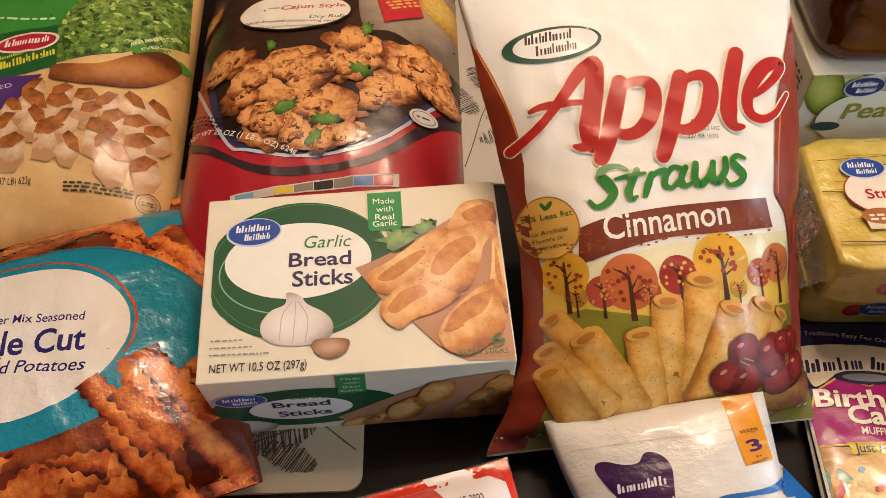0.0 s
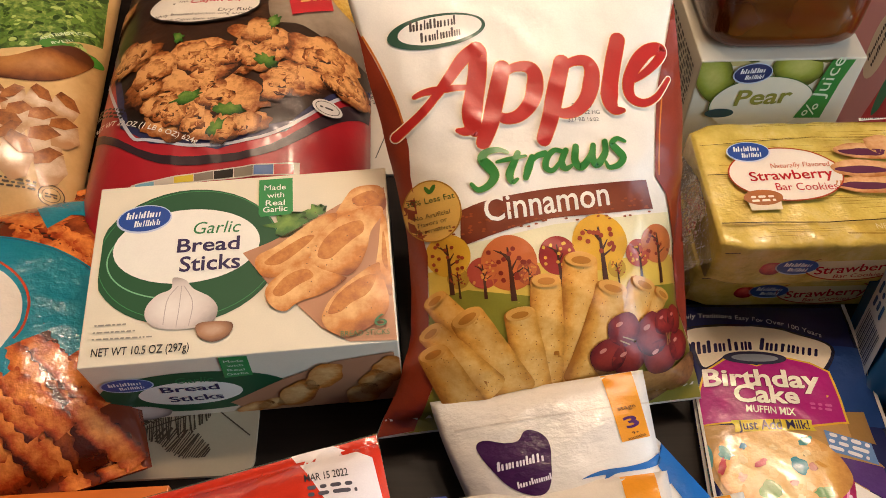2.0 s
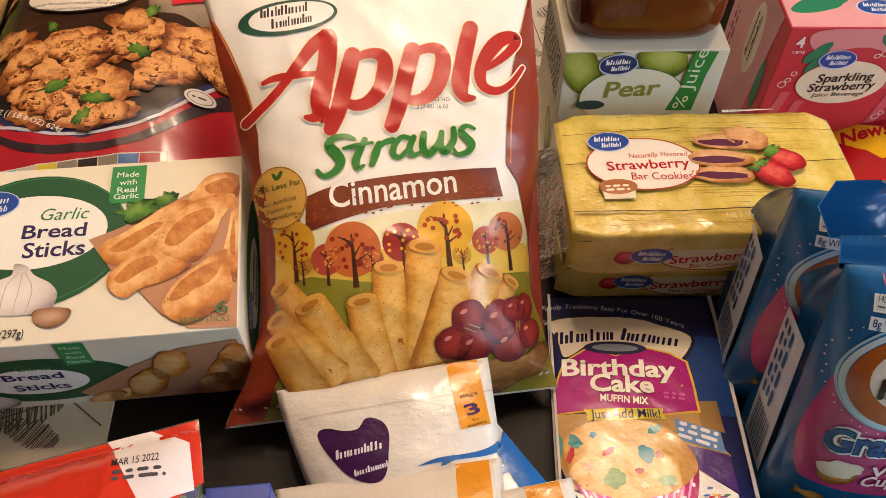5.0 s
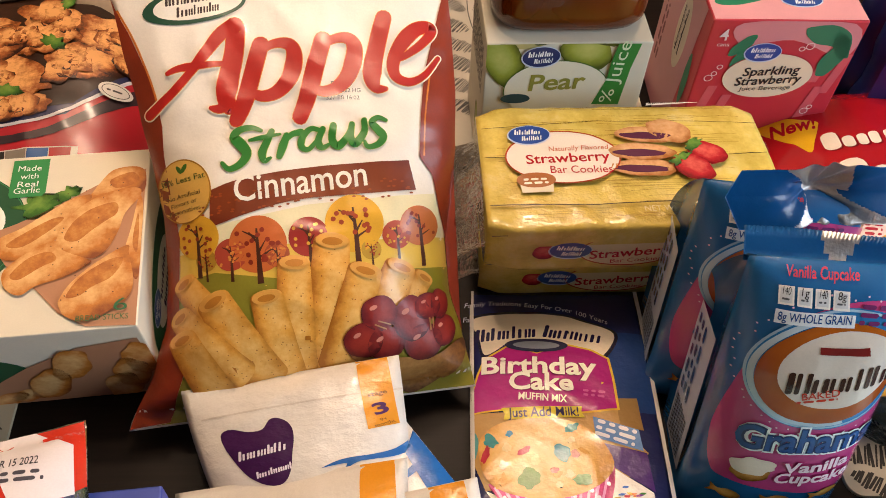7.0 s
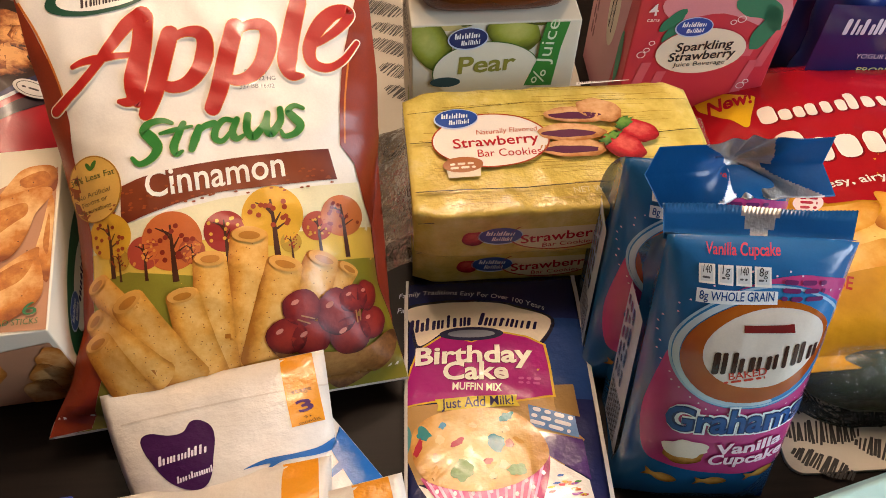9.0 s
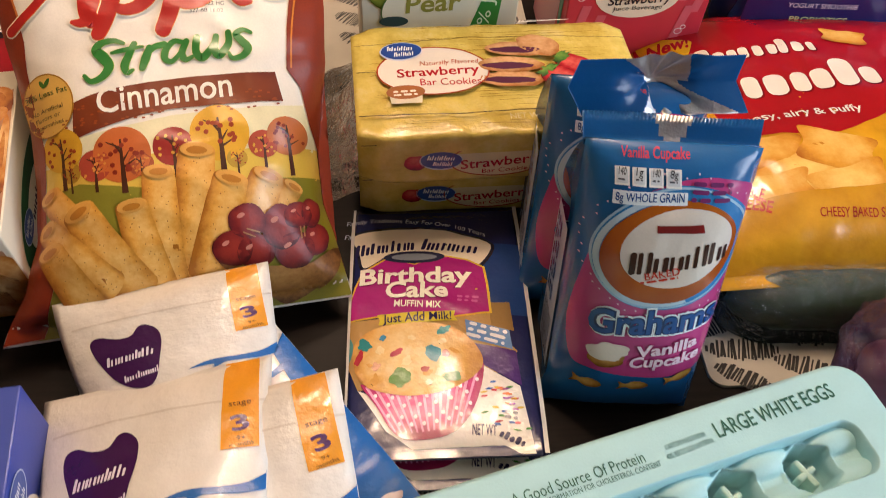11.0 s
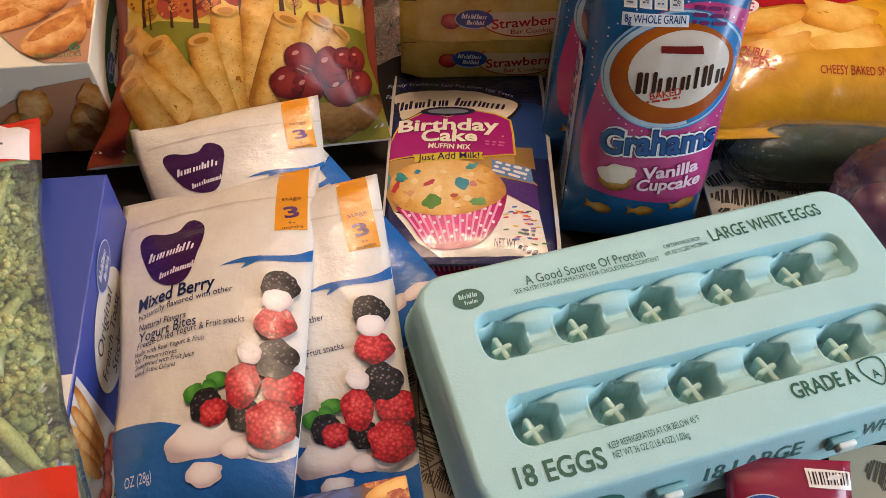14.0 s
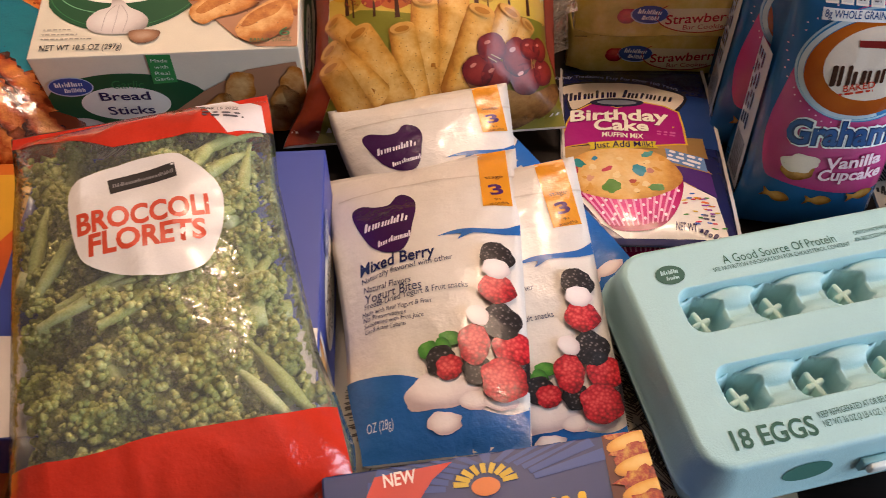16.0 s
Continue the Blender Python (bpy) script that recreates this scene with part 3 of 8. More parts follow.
# ---------------------------------------------------------------- packs: apple straws bag
CREAMY, RED = ink("f0e8da", 0.38, 0.15), ink("8a3014", 0.34, 0.2, 0.16)
STRAW = food("corn_straw", "b06a1a", "e0a040", "f6cc7c", 150, 0.42, 0.62, spots=("9a5a1a", 300, 0.12))
BERRYRED = food("red_fruit", "240304", "700e12", "a03024", 90, 0.5, 0.8, 0.4, 0.05)
LEAF = food("green_leaf", "1c3a10", "3f7022", "86a848", 120, 0.5, 0.6)
TAN = food("basket", "5a3418", "a0703c", "c89a5c", 160, 0.5, 0.5)


def capsule(a, b, w, w2=None):
    w2 = w2 or w
    d = span(a, b)
    ux, uy = (b[0] - a[0]) / d, (b[1] - a[1]) / d
    out = []
    for c, r, s0 in ((a, w / 2, 90), (b, w2 / 2, -90)):
        for i in range(9):
            t = radians(s0 + 180 * i / 8)
            p, q = 0.45 * r * math.cos(t), r * math.sin(t)
            out.append((c[0] + ux * p - uy * q, c[1] + uy * p + ux * q))
    mid = ((a[0] + b[0]) / 2, (a[1] + b[1]) / 2)
    turn = math.degrees(math.atan2(uy, ux))
    return out, (mid[0], mid[1], d * 3, w * 0.55, turn)


def tree(s, bag, x, y, r, foot, crown, fruit, seed):
    rnd = random.Random(seed)
    bag = printed(s, bag, "tree_crown", ell(x, y, r, r), ink(crown), 4)
    trunk = [stroke([(x, foot), (x + 0.02, y - r * 0.4), (x, y + r * 0.55)], r * 0.22, 0.3)]
    for k in range(5):
        a = radians(40 + 25 * k)
        q = y - r * 0.5 + r * 0.18 * k
        trunk.append(stroke([(x, q), (x + math.cos(a) * r * 0.65, q + abs(math.sin(a)) * r * 0.45)], r * 0.09, 0.4))
    printed(s, bag, "tree_trunk", trunk, ink("4a2412"), 5)
    printed(s, bag, "tree_fruit", [ell(x + rnd.uniform(-0.7, 0.7) * r, y + rnd.uniform(-0.65, 0.65) * r, r * 0.09, r * 0.09, n=8) for _ in range(14)], ink(fruit), 6)


def apple_bag():
    s = SH["apple"]
    bag = thing("snack_bag", pillow_mesh(s, 0.030), CREAMY, s.m, "cream and rust-red bag of cinnamon apple straws", "snack bag")
    L = s.w * 50
    printed(s, bag, "side_panel", [(-L, 36), (-10.82, 29.43), (-9.72, 26.84), (-8.79, 24.25), (-8.18, 22.13), (-7.95, 20.1), (-8.04, 18.13), (-7.79, 14.91), (-7.46, 12.5), (-7.79, 9.41), (-8.03, 6.33), (-8.12, 3.53), (-9.76, 0.26), (-L, 0.1)], RED, 5, "rust-red side panel")
    printed(s, bag, "side_panel", [(11.6, 23.73), (9.93, 22.2), (9.27, 19.19), (8.85, 16.3), (9.61, 15.03), (9.87, 12.33), (10.55, 9.03), (10.81, 5.7), (11.17, 2.35), (12.2, 0.91), (L, 4), (L, 30)], RED, 5, "rust-red side panel")
    printed(s, bag, "piping", stroke(smooth([(-10.34, 28.47), (-9.39, 26.29), (-8.47, 23.39), (-8.05, 21.31)], False), 0.14), ink("d07a2a"), 6)
    printed(s, bag, "piping", stroke(smooth([(10.3, 22.07), (9.6, 19.18), (9.18, 16.37)], False), 0.12), ink("d07a2a"), 6)
    printed(s, bag, "picture_sky", [(-7.46, 13.09), (-4.98, 12.97), (1.1, 13.69), (9.61, 13.74), (10.55, 9.03), (-7.7, 10.17)], ink("e9dfb4"), 1)
    printed(s, bag, "picture_field", [(-7.6, 11.34), (-2.85, 11.4), (3.14, 11.04), (10.31, 10.71), (10.54, 8.2), (-7.77, 9.02)], ink("dcb94a"), 2)
    printed(s, bag, "picture_ground", [(-7.79, 9.48), (-5.2, 9.94), (-0.81, 9.05), (4.53, 9), (10.5, 8.62), (11.17, 2.35), (11.5, 2), (12.9, 0.15), (-10.8, 0.15), (-9.76, 0.26), (-8.12, 3.53), (-8.03, 6.33)], ink("8b8428"), 3)
    for x, y, r, foot, crown, fruit, seed in (
        (*(-6.18, 12.34), 1.45, (-6.38, 9.67)[1], "d9a52a", "9c3a16", 1), (*(-4.07, 10.96), 1.05, (-4.19, 9.23)[1], "a8412c", "d08a3a", 2),
        (*(-2.3, 11.46), 1.85, (-2.49, 8.92)[1], "c4662e", "8a2a16", 3), (*(-1.14, 10.66), 0.8, (-1.25, 9.16)[1], "a04a2a", "d08a3a", 4),
        (*(0.97, 11.58), 1.3, (0.78, 9.32)[1], "9c2a24", "d8a23a", 5), (*(3.96, 12.15), 1.9, (3.75, 9.01)[1], "dfa828", "a03a16", 6),
        (*(6.63, 11.15), 0.95, (6.46, 9.47)[1], "b04a30", "d8a23a", 7), (*(8.27, 11.63), 1.35, (8, 8.91)[1], "c4703a", "8a2a16", 8),
        (*(-5.71, 10.75), 0.7, (-5.81, 9.39)[1], "b58a2a", "9c3a16", 9), (*(4.86, 10.33), 0.65, (4.73, 8.97)[1], "b8922e", "9c3a16", 10)):
        tree(s, bag, x, y, r, foot, crown, fruit, seed)
    rnd = random.Random(4)
    printed(s, bag, "fallen_leaves", [ell(rnd.uniform(-8.5, 8), rnd.uniform(13.6, 15.0), 0.13, 0.07, n=6) for _ in range(70)], ink("9a4a1c"), 5)
    for k, (a, b, w) in enumerate((
        ([(8.1, 8.17)], [(5.34, 5.14)], 1.62),
        ([(6.61, 9.01)], [(4.97, 5.87)], 2.25),
        ([(2.39, 11.13)], [(1.13, 3.18)], 2.41),
        ([(-0.13, 10)], [(-0.7, 2.7)], 2.15),
        ([(4.27, 9.05)], [(2, 3.05)], 2.31),
        ([(-2.07, 8.05)], [(-1.38, 2.57)], 2.15),
        ([(-7.3, 9.4)], [(-5.15, 6.44)], 1.83),
        ([(-5.43, 8.1)], [(-2.68, 2.73)], 2.41),
        ([(-7.8, 7.23)], [(-4.33, 3.2)], 1.99),
        ([(-7.81, 5.8)], [(-5.94, 1.92)], 2.25))):
        out, pic = capsule(a[0], b[0], w * 0.96, w * 1.22)
        straw = printed(s, bag, "straw_picture", out, STRAW, 6 + k, pic=pic)
        turn = math.degrees(math.atan2(b[0][1] - a[0][1], b[0][0] - a[0][0])) + 90
        printed(s, straw, "straw_end", ell(a[0][0], a[0][1] + 0.02, w * 0.42, w * 0.20, turn, 18), ink("e0a44c"), 17)
        printed(s, straw, "straw_hollow", ell(a[0][0] + 0.03, a[0][1] - 0.04, w * 0.27, w * 0.10, turn, 14), ink("c07c28"), 18)
    printed(s, bag, "basket_picture", smooth([(2.66, 3.91), (3.81, 3.39), (5.82, 3.16), (8.36, 2.85), (10.23, 3.64), (10.65, 3.07), (10.29, 1.95), (9.06, 1.08), (6.79, 0.18), (5.67, 0.81), (3.72, 2.56)]), TAN, 16, pic=None)
    for c, rx, ry in (([(8.12, 6.21)], 0.94, 0.90), ([(8.99, 6.25)], 0.63, 1.02), ([(9.14, 4.43)], 0.84, 1.08), ([(4.89, 6.21)], 1.21, 1.14), ([(6.98, 5.58)], 1.31, 1.51), ([(3.72, 4.57)], 1.26, 1.14), ([(5.12, 4.15)], 1.21, 1.14), ([(7.62, 3.87)], 1.36, 1.21)):
        x, y = c[0]
        fruit = printed(s, bag, "fruit_picture", blob(x, y, rx, ry, 0, x, 0.05, 30), BERRYRED, 17, pic=(x + rx * 0.1, y - ry * 0.1, rx * 1.1, ry * 1.1, 0))
        printed(s, fruit, "fruit_glint", ell(x - rx * 0.3, y + ry * 0.35, rx * 0.22, ry * 0.12, 25, 10), ink("d88a78"), 18)
    for line in ([(4.49, 5.53), (5.22, 5.11)], [(4.73, 5.73), (5.54, 5.37)], [(8.17, 4.6), (8.14, 5.41)], [(8.35, 4.69), (8.39, 5.41)]):
        printed(s, bag, "stem_picture", stroke(line, 0.09), ink("b07a4a"), 19)
    ribbon = printed(s, bag, "ribbon", [*smooth([(-5.05, 15.3), (-3.02, 15.82), (0.61, 16.12), (4.54, 16.14), (8.06, 16.1)], False), *smooth([(8.33, 14.05), (4.33, 14.06), (0.44, 14.07), (-2.69, 13.54), (-5.3, 12.86)], False)], food("ribbon", "6e2a12", "8f4520", "b0602c", 20, 0.3, 0.3), 3)
    words(s, ribbon, "Cinnamon", *[(-3.51, 14.35), (5.11, 14.61)], 1.75, ink("f4ecdc"), 5, 0.012, 0.04, name="title")
    letters = ([([(-8.72, 20.98), (-7.94, 21.5), (-6.65, 22.5), (-5.15, 24.07), (-3.58, 25.88), (-2.56, 26.44)], 0.63, 0.52, 1.15), ([(-2.49, 26.24), (-2.72, 24.58), (-3.21, 22.82), (-3.49, 21.41), (-3.38, 20.64), (-3.08, 20.51)], 1.21, 1.36, 0.37), ([(-7.2, 23.54), (-6.43, 23.78), (-5.14, 23.84), (-3.3, 23.81)], 0.26, 0.52, 0.31), ([(-3.39, 21.05), (-3.99, 20.71), (-4.54, 20.82)], 1.05, 0.63, 0.26)],
               [([(-0.93, 24.93), (-1.55, 23.12), (-2.25, 21.14), (-2.92, 19.78)], 1.10, 1.15, 0.94), ([(-1.31, 24.17), (-0.21, 24.85), (0.92, 24.76), (1.25, 23.92), (0.79, 22.39), (-0.15, 21.46), (-1.14, 21.26), (-1.79, 21.62)], 0.37, 1.15, 0.52)],
               [([(3.24, 24.89), (2.56, 23.04), (1.84, 20.96), (1.2, 19.57)], 1.10, 1.15, 0.94), ([(2.86, 24.19), (3.93, 24.86), (4.98, 24.85), (5.3, 23.97), (4.76, 22.36), (3.84, 21.41), (2.92, 21.2), (2.23, 21.5)], 0.37, 1.15, 0.52)],
               [([(7.55, 26.24), (6.97, 24.62), (6.43, 22.91), (6.24, 21.8), (6.49, 21.15), (7.08, 21.06)], 1.05, 1.21, 0.26)],
               [([(7.8, 23.08), (8.89, 23.51), (10.2, 24.43), (10.78, 25.18), (10.47, 25.47), (9.57, 25.24), (8.55, 24.29), (7.83, 22.99), (7.89, 21.94), (8.78, 21.52), (9.88, 21.97), (11.04, 23.23)], 0.31, 1.05, 0.26)])
    for grow, col, lv in ((0.13, "f4ead6", 7), (0.045, "d9822c", 8), (0.0, "b3201a", 10)):
        for strokes in letters:
            brush(s, bag, "title_letter", strokes, ink(col), lv, grow)
    script = [([(-1.42, 18.89), (-2.02, 19.15), (-2.83, 19.06), (-3.17, 18.62), (-2.78, 18.08), (-2.47, 17.44), (-2.92, 16.81), (-3.69, 16.54), (-4.1, 17)], 0.21, 0.73, 0.21), ([(-0.73, 18.77), (-1.15, 18.03), (-1.47, 17.38), (-1.38, 16.85), (-0.98, 17)], 0.37, 0.52, 0.16), ([(-2.22, 18.33), (-1.38, 18.42), (-0.22, 18.53)], 0.16, 0.29, 0.13), ([(0.2, 18.41), (-0.13, 17.7), (-0.41, 17.04)], 0.39, 0.52, 0.37), ([(-0.17, 17.77), (0.48, 18.43), (1.14, 18.57)], 0.16, 0.34, 0.45), ([(2.42, 18.58), (1.81, 18.74), (1.23, 18.23), (1.08, 17.6), (1.55, 17.37), (2.28, 18.08)], 0.26, 0.45, 0.21), ([(2.61, 18.65), (2.21, 17.86), (2.43, 17.38), (2.95, 17.59)], 0.37, 0.47, 0.16), ([(3.3, 18.81), (3.15, 17.85), (3.5, 17.4), (4.15, 17.98), (4.55, 18.8)], 0.42, 0.52, 0.24), ([(4.55, 18.8), (4.36, 17.91), (4.63, 17.47), (5.3, 18.2), (5.38, 18.99)], 0.37, 0.52, 0.34), ([(6.83, 18.9), (6.31, 19.12), (5.86, 18.81), (6.17, 18.31), (6.51, 17.78), (6.14, 17.3), (5.45, 17.16), (5.23, 17.56)], 0.21, 0.55, 0.18)]
    for grow, col, lv in ((0.05, "dfe0b0", 5), (0.025, "8aa43c", 6), (0.0, "2c7a2c", 8)):
        brush(s, bag, "title", script, ink(col), lv, grow, "green brush lettering straws")
    x, y = (-5.14, 28.15)
    printed(s, bag, "maker_oval", ell(x, y, 3.5, 1.25, 4), ink("1f4a34"), 3, "dark green maker's oval")
    printed(s, bag, "maker_field", ell(x + 0.25, y + 0.06, 3.0, 1.02, 4), ink("f0e8da"), 4)
    scrawl(s, bag, (x - 1.9, y + 0.1), (x + 1.6, y + 0.35), 0.75, ink("3a2a26"), 5, 3)
    scrawl(s, bag, (x - 1.2, y - 0.75), (x + 1.7, y - 0.5), 0.75, ink("3a2a26"), 5, 5)
    words(s, bag, "Best by", *[(3.47, 21.57), (4.93, 21.53)], 0.33, ink("2a2522"), 9)
    words(s, bag, "20AUG22 HG", *[(3.02, 21.15), (5.36, 20.96)], 0.30, ink("2a2522"), 9)
    words(s, bag, "327 BB 16:02", *[(3.05, 20.6), (5.22, 20.44)], 0.30, ink("2a2522"), 9)
    x, y = (-6.89, 15.52)
    seal = printed(s, bag, "claim_seal", ell(x, y, 1.95, 2.15), ink("e2b458"), 5, "yellow round claim seal")
    ring(s, seal, "seal_rim", x, y, 1.9, 2.1, 0.09, ink("b07a20"), 6)
    for k, (t, dy, hgt, wid) in enumerate((("30% Less Fat", 0.55, 0.42, 1.6), ("No Artificial", -0.45, 0.32, 1.2), ("Flavors or", -0.95, 0.32, 0.95), ("Preservatives", -1.45, 0.32, 1.15))):
        words(s, seal, t, (x - wid, y + dy - 0.1), (x + wid, y + dy + 0.15), hgt, ink("3d5a1e" if k == 0 else "5a4a1e"), 7)
    printed(s, seal, "seal_leaf", [ell(x - 0.15, y + 1.45, 0.32, 0.14, 120, 12), ell(x + 0.2, y + 1.5, 0.36, 0.15, 55, 12)], ink("3d6a1e"), 7)
    bm = bmesh.new()
    for k in range(9):
        v = s.h - 0.0115 + k * 0.0013
        ring_v = []
        for i in range(25):
            u = s.half(v) * (2 * i / 24 - 1)
            ring_v.append((bm.verts.new(s.point(u, v, 0.0005)), bm.verts.new(s.point(u, v + 0.0006, 0.0011))))
        for i in range(24):
            bm.faces.new([ring_v[i][0], ring_v[i + 1][0], ring_v[i + 1][1], ring_v[i][1]])
    part("crimped_seal", bm, CREAMY, bag)
    return bag


apple_bag()


# ---------------------------------------------------------------- packs: bread stick box
BAKED = food("baked_bread", "8a4410", "c87c2c", "f2c684", 60, 0.75, 0.62, 0.5, 0.05)
CRUST = food("browned_crust", "a4561a", "c67c30", "e0a858", 120, 0.9, 0.05, 0.5, 0.05)
GARLIC = food("garlic", "8a7a74", "d8ccc4", "f4eee6", 40, 0.3, 0.8, 0.5, 0.05)
CLOVE = food("garlic_clove", "6a4028", "a87a58", "e0c8b0", 50, 0.3, 0.7, 0.5, 0.05)
BOARD = card("b98460")
WEAVE = card("e6dcc4", 0.6)


def bread_box():
    t, f = SH["breadtop"], SH["breadfront"]
    box = thing("bread_stick_box", box_bm(-0.108, 0.100, 0.0062, 0.149, -0.098, 0, 0.0009), WEAVE, t.m, "cream and green cardboard box of frozen garlic bread sticks", "food box", smooth=False)
    N, G = card("2b1c4c"), card("14502c")
    cx, cy = (-4.18, 8.67)
    printed(t, box, "green_oval", ell(cx, cy, 6.5, 5.5, -1), G, 1)
    ring(t, box, "oval_line", cx + 0.1, cy + 0.12, 6.25, 5.2, 0.05, card("3a8a50"), 2)
    ring(t, box, "oval_line", cx - 0.1, cy - 0.1, 5.4, 3.4, 0.10, card("7ab88a"), 2, 0, 130, 260)
    x, y = (-4.26, 9.36)
    printed(t, box, "white_oval", ell(x, y, 5.1, 3.05, -1), card("f2eee2"), 3)
    x, y = (-7.41, 11.87)
    badge(t, box, x, y, 1.95, 1.2, 2)
    words(t, box, "Garlic", *[(-3.95, 10.26), (-0.66, 10.16)], 1.05, card("2f7d46"), 5, 0, 0.2)
    words(t, box, "Bread", *[(-4.92, 8.83), (-0.58, 8.73)], 1.15, N, 5, 0.016)
    words(t, box, "Sticks", *[(-4.67, 7.25), (-0.5, 7.2)], 1.25, N, 5, 0.016)
    printed(t, box, "parsley_picture", [blob(*(2.9, 10.47), 1.25, 0.9, 10, 2, 0.6, 40, 3), blob(*(4.64, 11.36), 0.9, 0.5, 30, 4, 0.6, 40, 3)], LEAF, 4)
    printed(t, box, "claim_tab", [(0.71, 14.54), (3.15, 14.53), (3.16, 11.59), (2.94, 11.32), (0.85, 11.26), (0.7, 11.56)], card("2c8a45"), 5, "green claim tab")
    for k, w in enumerate(("Made", "with", "Real", "Garlic")):
        a, b = [[(1.09, 13.56), (2.65, 13.53)], [(1.31, 12.86), (2.53, 12.85)], [(1.2, 12.19), (2.58, 12.16)], [(1.02, 11.62), (2.76, 11.62)]][k]
        words(t, box, w, a, b, 0.5, card("eef2e8"), 6, 0.006 if k > 1 else 0)
    printed(t, box, "board_picture", [(-0.33, 8.35), (1.49, 9.05), (3.48, 10.04), (6.55, 11.87), (9.81, 13.06), (9.92, 0.67), (6.85, 0.86), (5.07, 1.98), (3.52, 3.79), (1.45, 5.7)], BOARD, 4)

    def twist(sheet, a, b, w, level):
        L, turn = span(a, b), math.degrees(math.atan2(b[1] - a[1], b[0] - a[0]))
        n = max(2, round(L / (w * 0.95)))
        for k in range(n):
            q = (k + 0.5) / n
            x, y = a[0] + (b[0] - a[0]) * q, a[1] + (b[1] - a[1]) * q
            rx, ry = w * 0.82, w * 0.43
            printed(sheet, box, "bread_stick_picture", blob(x, y, rx, ry, turn + 16, k + level * 0.7, 0.12), BAKED, level, pic=(x, y, rx * 1.02, ry * 1.08, turn + 16))

    for k, (loaf, crust) in enumerate((
        ([(6.11, 10.64), (6.77, 12.09), (7.64, 13.16), (9.14, 13.31), (9.8, 12.66), (9.71, 11.05), (8.27, 11.17), (7.24, 10.84)], [(7.46, 12.25), (8.9, 12.83), (9.38, 11.93), (7.91, 11.51)]),
        ([(9.49, 10.71), (9.81, 9.79), (9.85, 7.47), (9.84, 4.12), (9.23, 4.71), (8.8, 5.89), (9.13, 8.11)], [(9.49, 9.23), (9.66, 8.06), (9.64, 6.09), (9.3, 6.96)]),
        ([(0.56, 7.29), (0.76, 8.03), (1.98, 8.66), (3.47, 9.75), (5, 10.8), (6.31, 11.04), (5.89, 9.83), (4.95, 8.69), (4.37, 7.61), (3.38, 6.91), (1.93, 6.15), (0.98, 6.4)], [(1.18, 7.38), (2.46, 8.4), (3.95, 9.27), (4.68, 9.21), (3.66, 8.15), (2.19, 7.15)]),
        ([(4.37, 7.52), (4.77, 8.91), (5.92, 10.27), (7.52, 11.18), (9.29, 11.39), (9.59, 10.7), (8.68, 9.3), (8.33, 7.89), (7.74, 6.53), (6.93, 5.86), (5.7, 6.1), (4.58, 6.86)], [(4.86, 7.57), (5.35, 8.86), (6.44, 9.84), (7.95, 10.24), (8.14, 9.35), (7.35, 8.69), (6.58, 8.04), (5.69, 7.27)]),
        ([(1.27, 5.05), (1.69, 5.82), (2.9, 6.81), (4.37, 7.44), (4.86, 6.64), (6.5, 5.81), (6.72, 5.47), (5.24, 4.57), (3.53, 4.05), (2.58, 3.43), (1.61, 4.03)], [(1.79, 5), (2.77, 6.19), (4.04, 6.58), (4.55, 5.93), (3.57, 5.39), (2.37, 4.6)]),
        ([(5.12, 3), (5.74, 4.13), (7.15, 5.48), (8.96, 6.62), (9.18, 5.86), (9.59, 3.93), (9.34, 2.64), (8.29, 1.8), (6.86, 1.14), (5.61, 1.62), (5.09, 2.43)], [(5.47, 3.02), (6.25, 4.43), (7.87, 5.56), (8.83, 5.61), (8.25, 4.31), (7.03, 3.62), (6.29, 3.03)]))):
        xs, ys = [q[0] for q in loaf], [q[1] for q in loaf]
        mid = ((min(xs) + max(xs)) / 2, (min(ys) + max(ys)) / 2, span((min(xs), min(ys)), (max(xs), max(ys))) * 0.52, (max(ys) - min(ys)) * 0.42, 32)
        bread = printed(t, box, "bread_stick_picture", smooth(loaf), BAKED, 5 + 2 * k, pic=mid)
        printed(t, bread, "crust_picture", smooth(crust), CRUST, 6 + 2 * k)
    printed(t, box, "herb_fleck", [ell(*(4.23, 8.23), 0.06, 0.04, n=6), *[ell(random.Random(k).uniform(3.6, 8.6), random.Random(k + 50).uniform(2.4, 12.0), 0.06, 0.04, k * 40, 6) for k in range(26)]], card("5a3a14"), 19)
    x, y = (-4.33, 4.18)
    printed(t, box, "garlic_picture", smooth([(-6.7, 4.59), (-6.05, 5.5), (-5.11, 5.94), (-5.01, 6.79), (-4.16, 6.55), (-3.58, 5.81), (-2.45, 5.07), (-1.89, 4.18), (-2.2, 3.17), (-3.58, 2.8), (-5.62, 2.97), (-6.56, 3.62)]), GARLIC, 6, pic=(x, y, 2.9, 2.3, 0))
    printed(t, box, "garlic_line", [stroke(smooth([(-4.62, 6.11), (-5.28, 5.1), (-5.44, 3.24)], False), 0.06), stroke(smooth([(-4.23, 6.08), (-3.58, 4.74), (-3.76, 2.98)], False), 0.06), stroke(smooth([(-4.39, 6.09), (-4.45, 4.61), (-4.58, 2.96)], False), 0.05)], card("b9aca6"), 7)
    x, y = (-2.09, 2.43)
    printed(t, box, "clove_picture", smooth([(-3.28, 2.98), (-2.46, 3.2), (-0.9, 2.98), (-1.1, 2.07), (-2.1, 1.67), (-3.02, 2.11)]), CLOVE, 7, pic=(x, y, 1.3, 0.8, 0))
    words(t, box, "NET WT 10.5 OZ (297g)", *[(-9.95, 1.33), (-3.64, 1.2)], 0.62, card("26221e"), 5, 0.008)
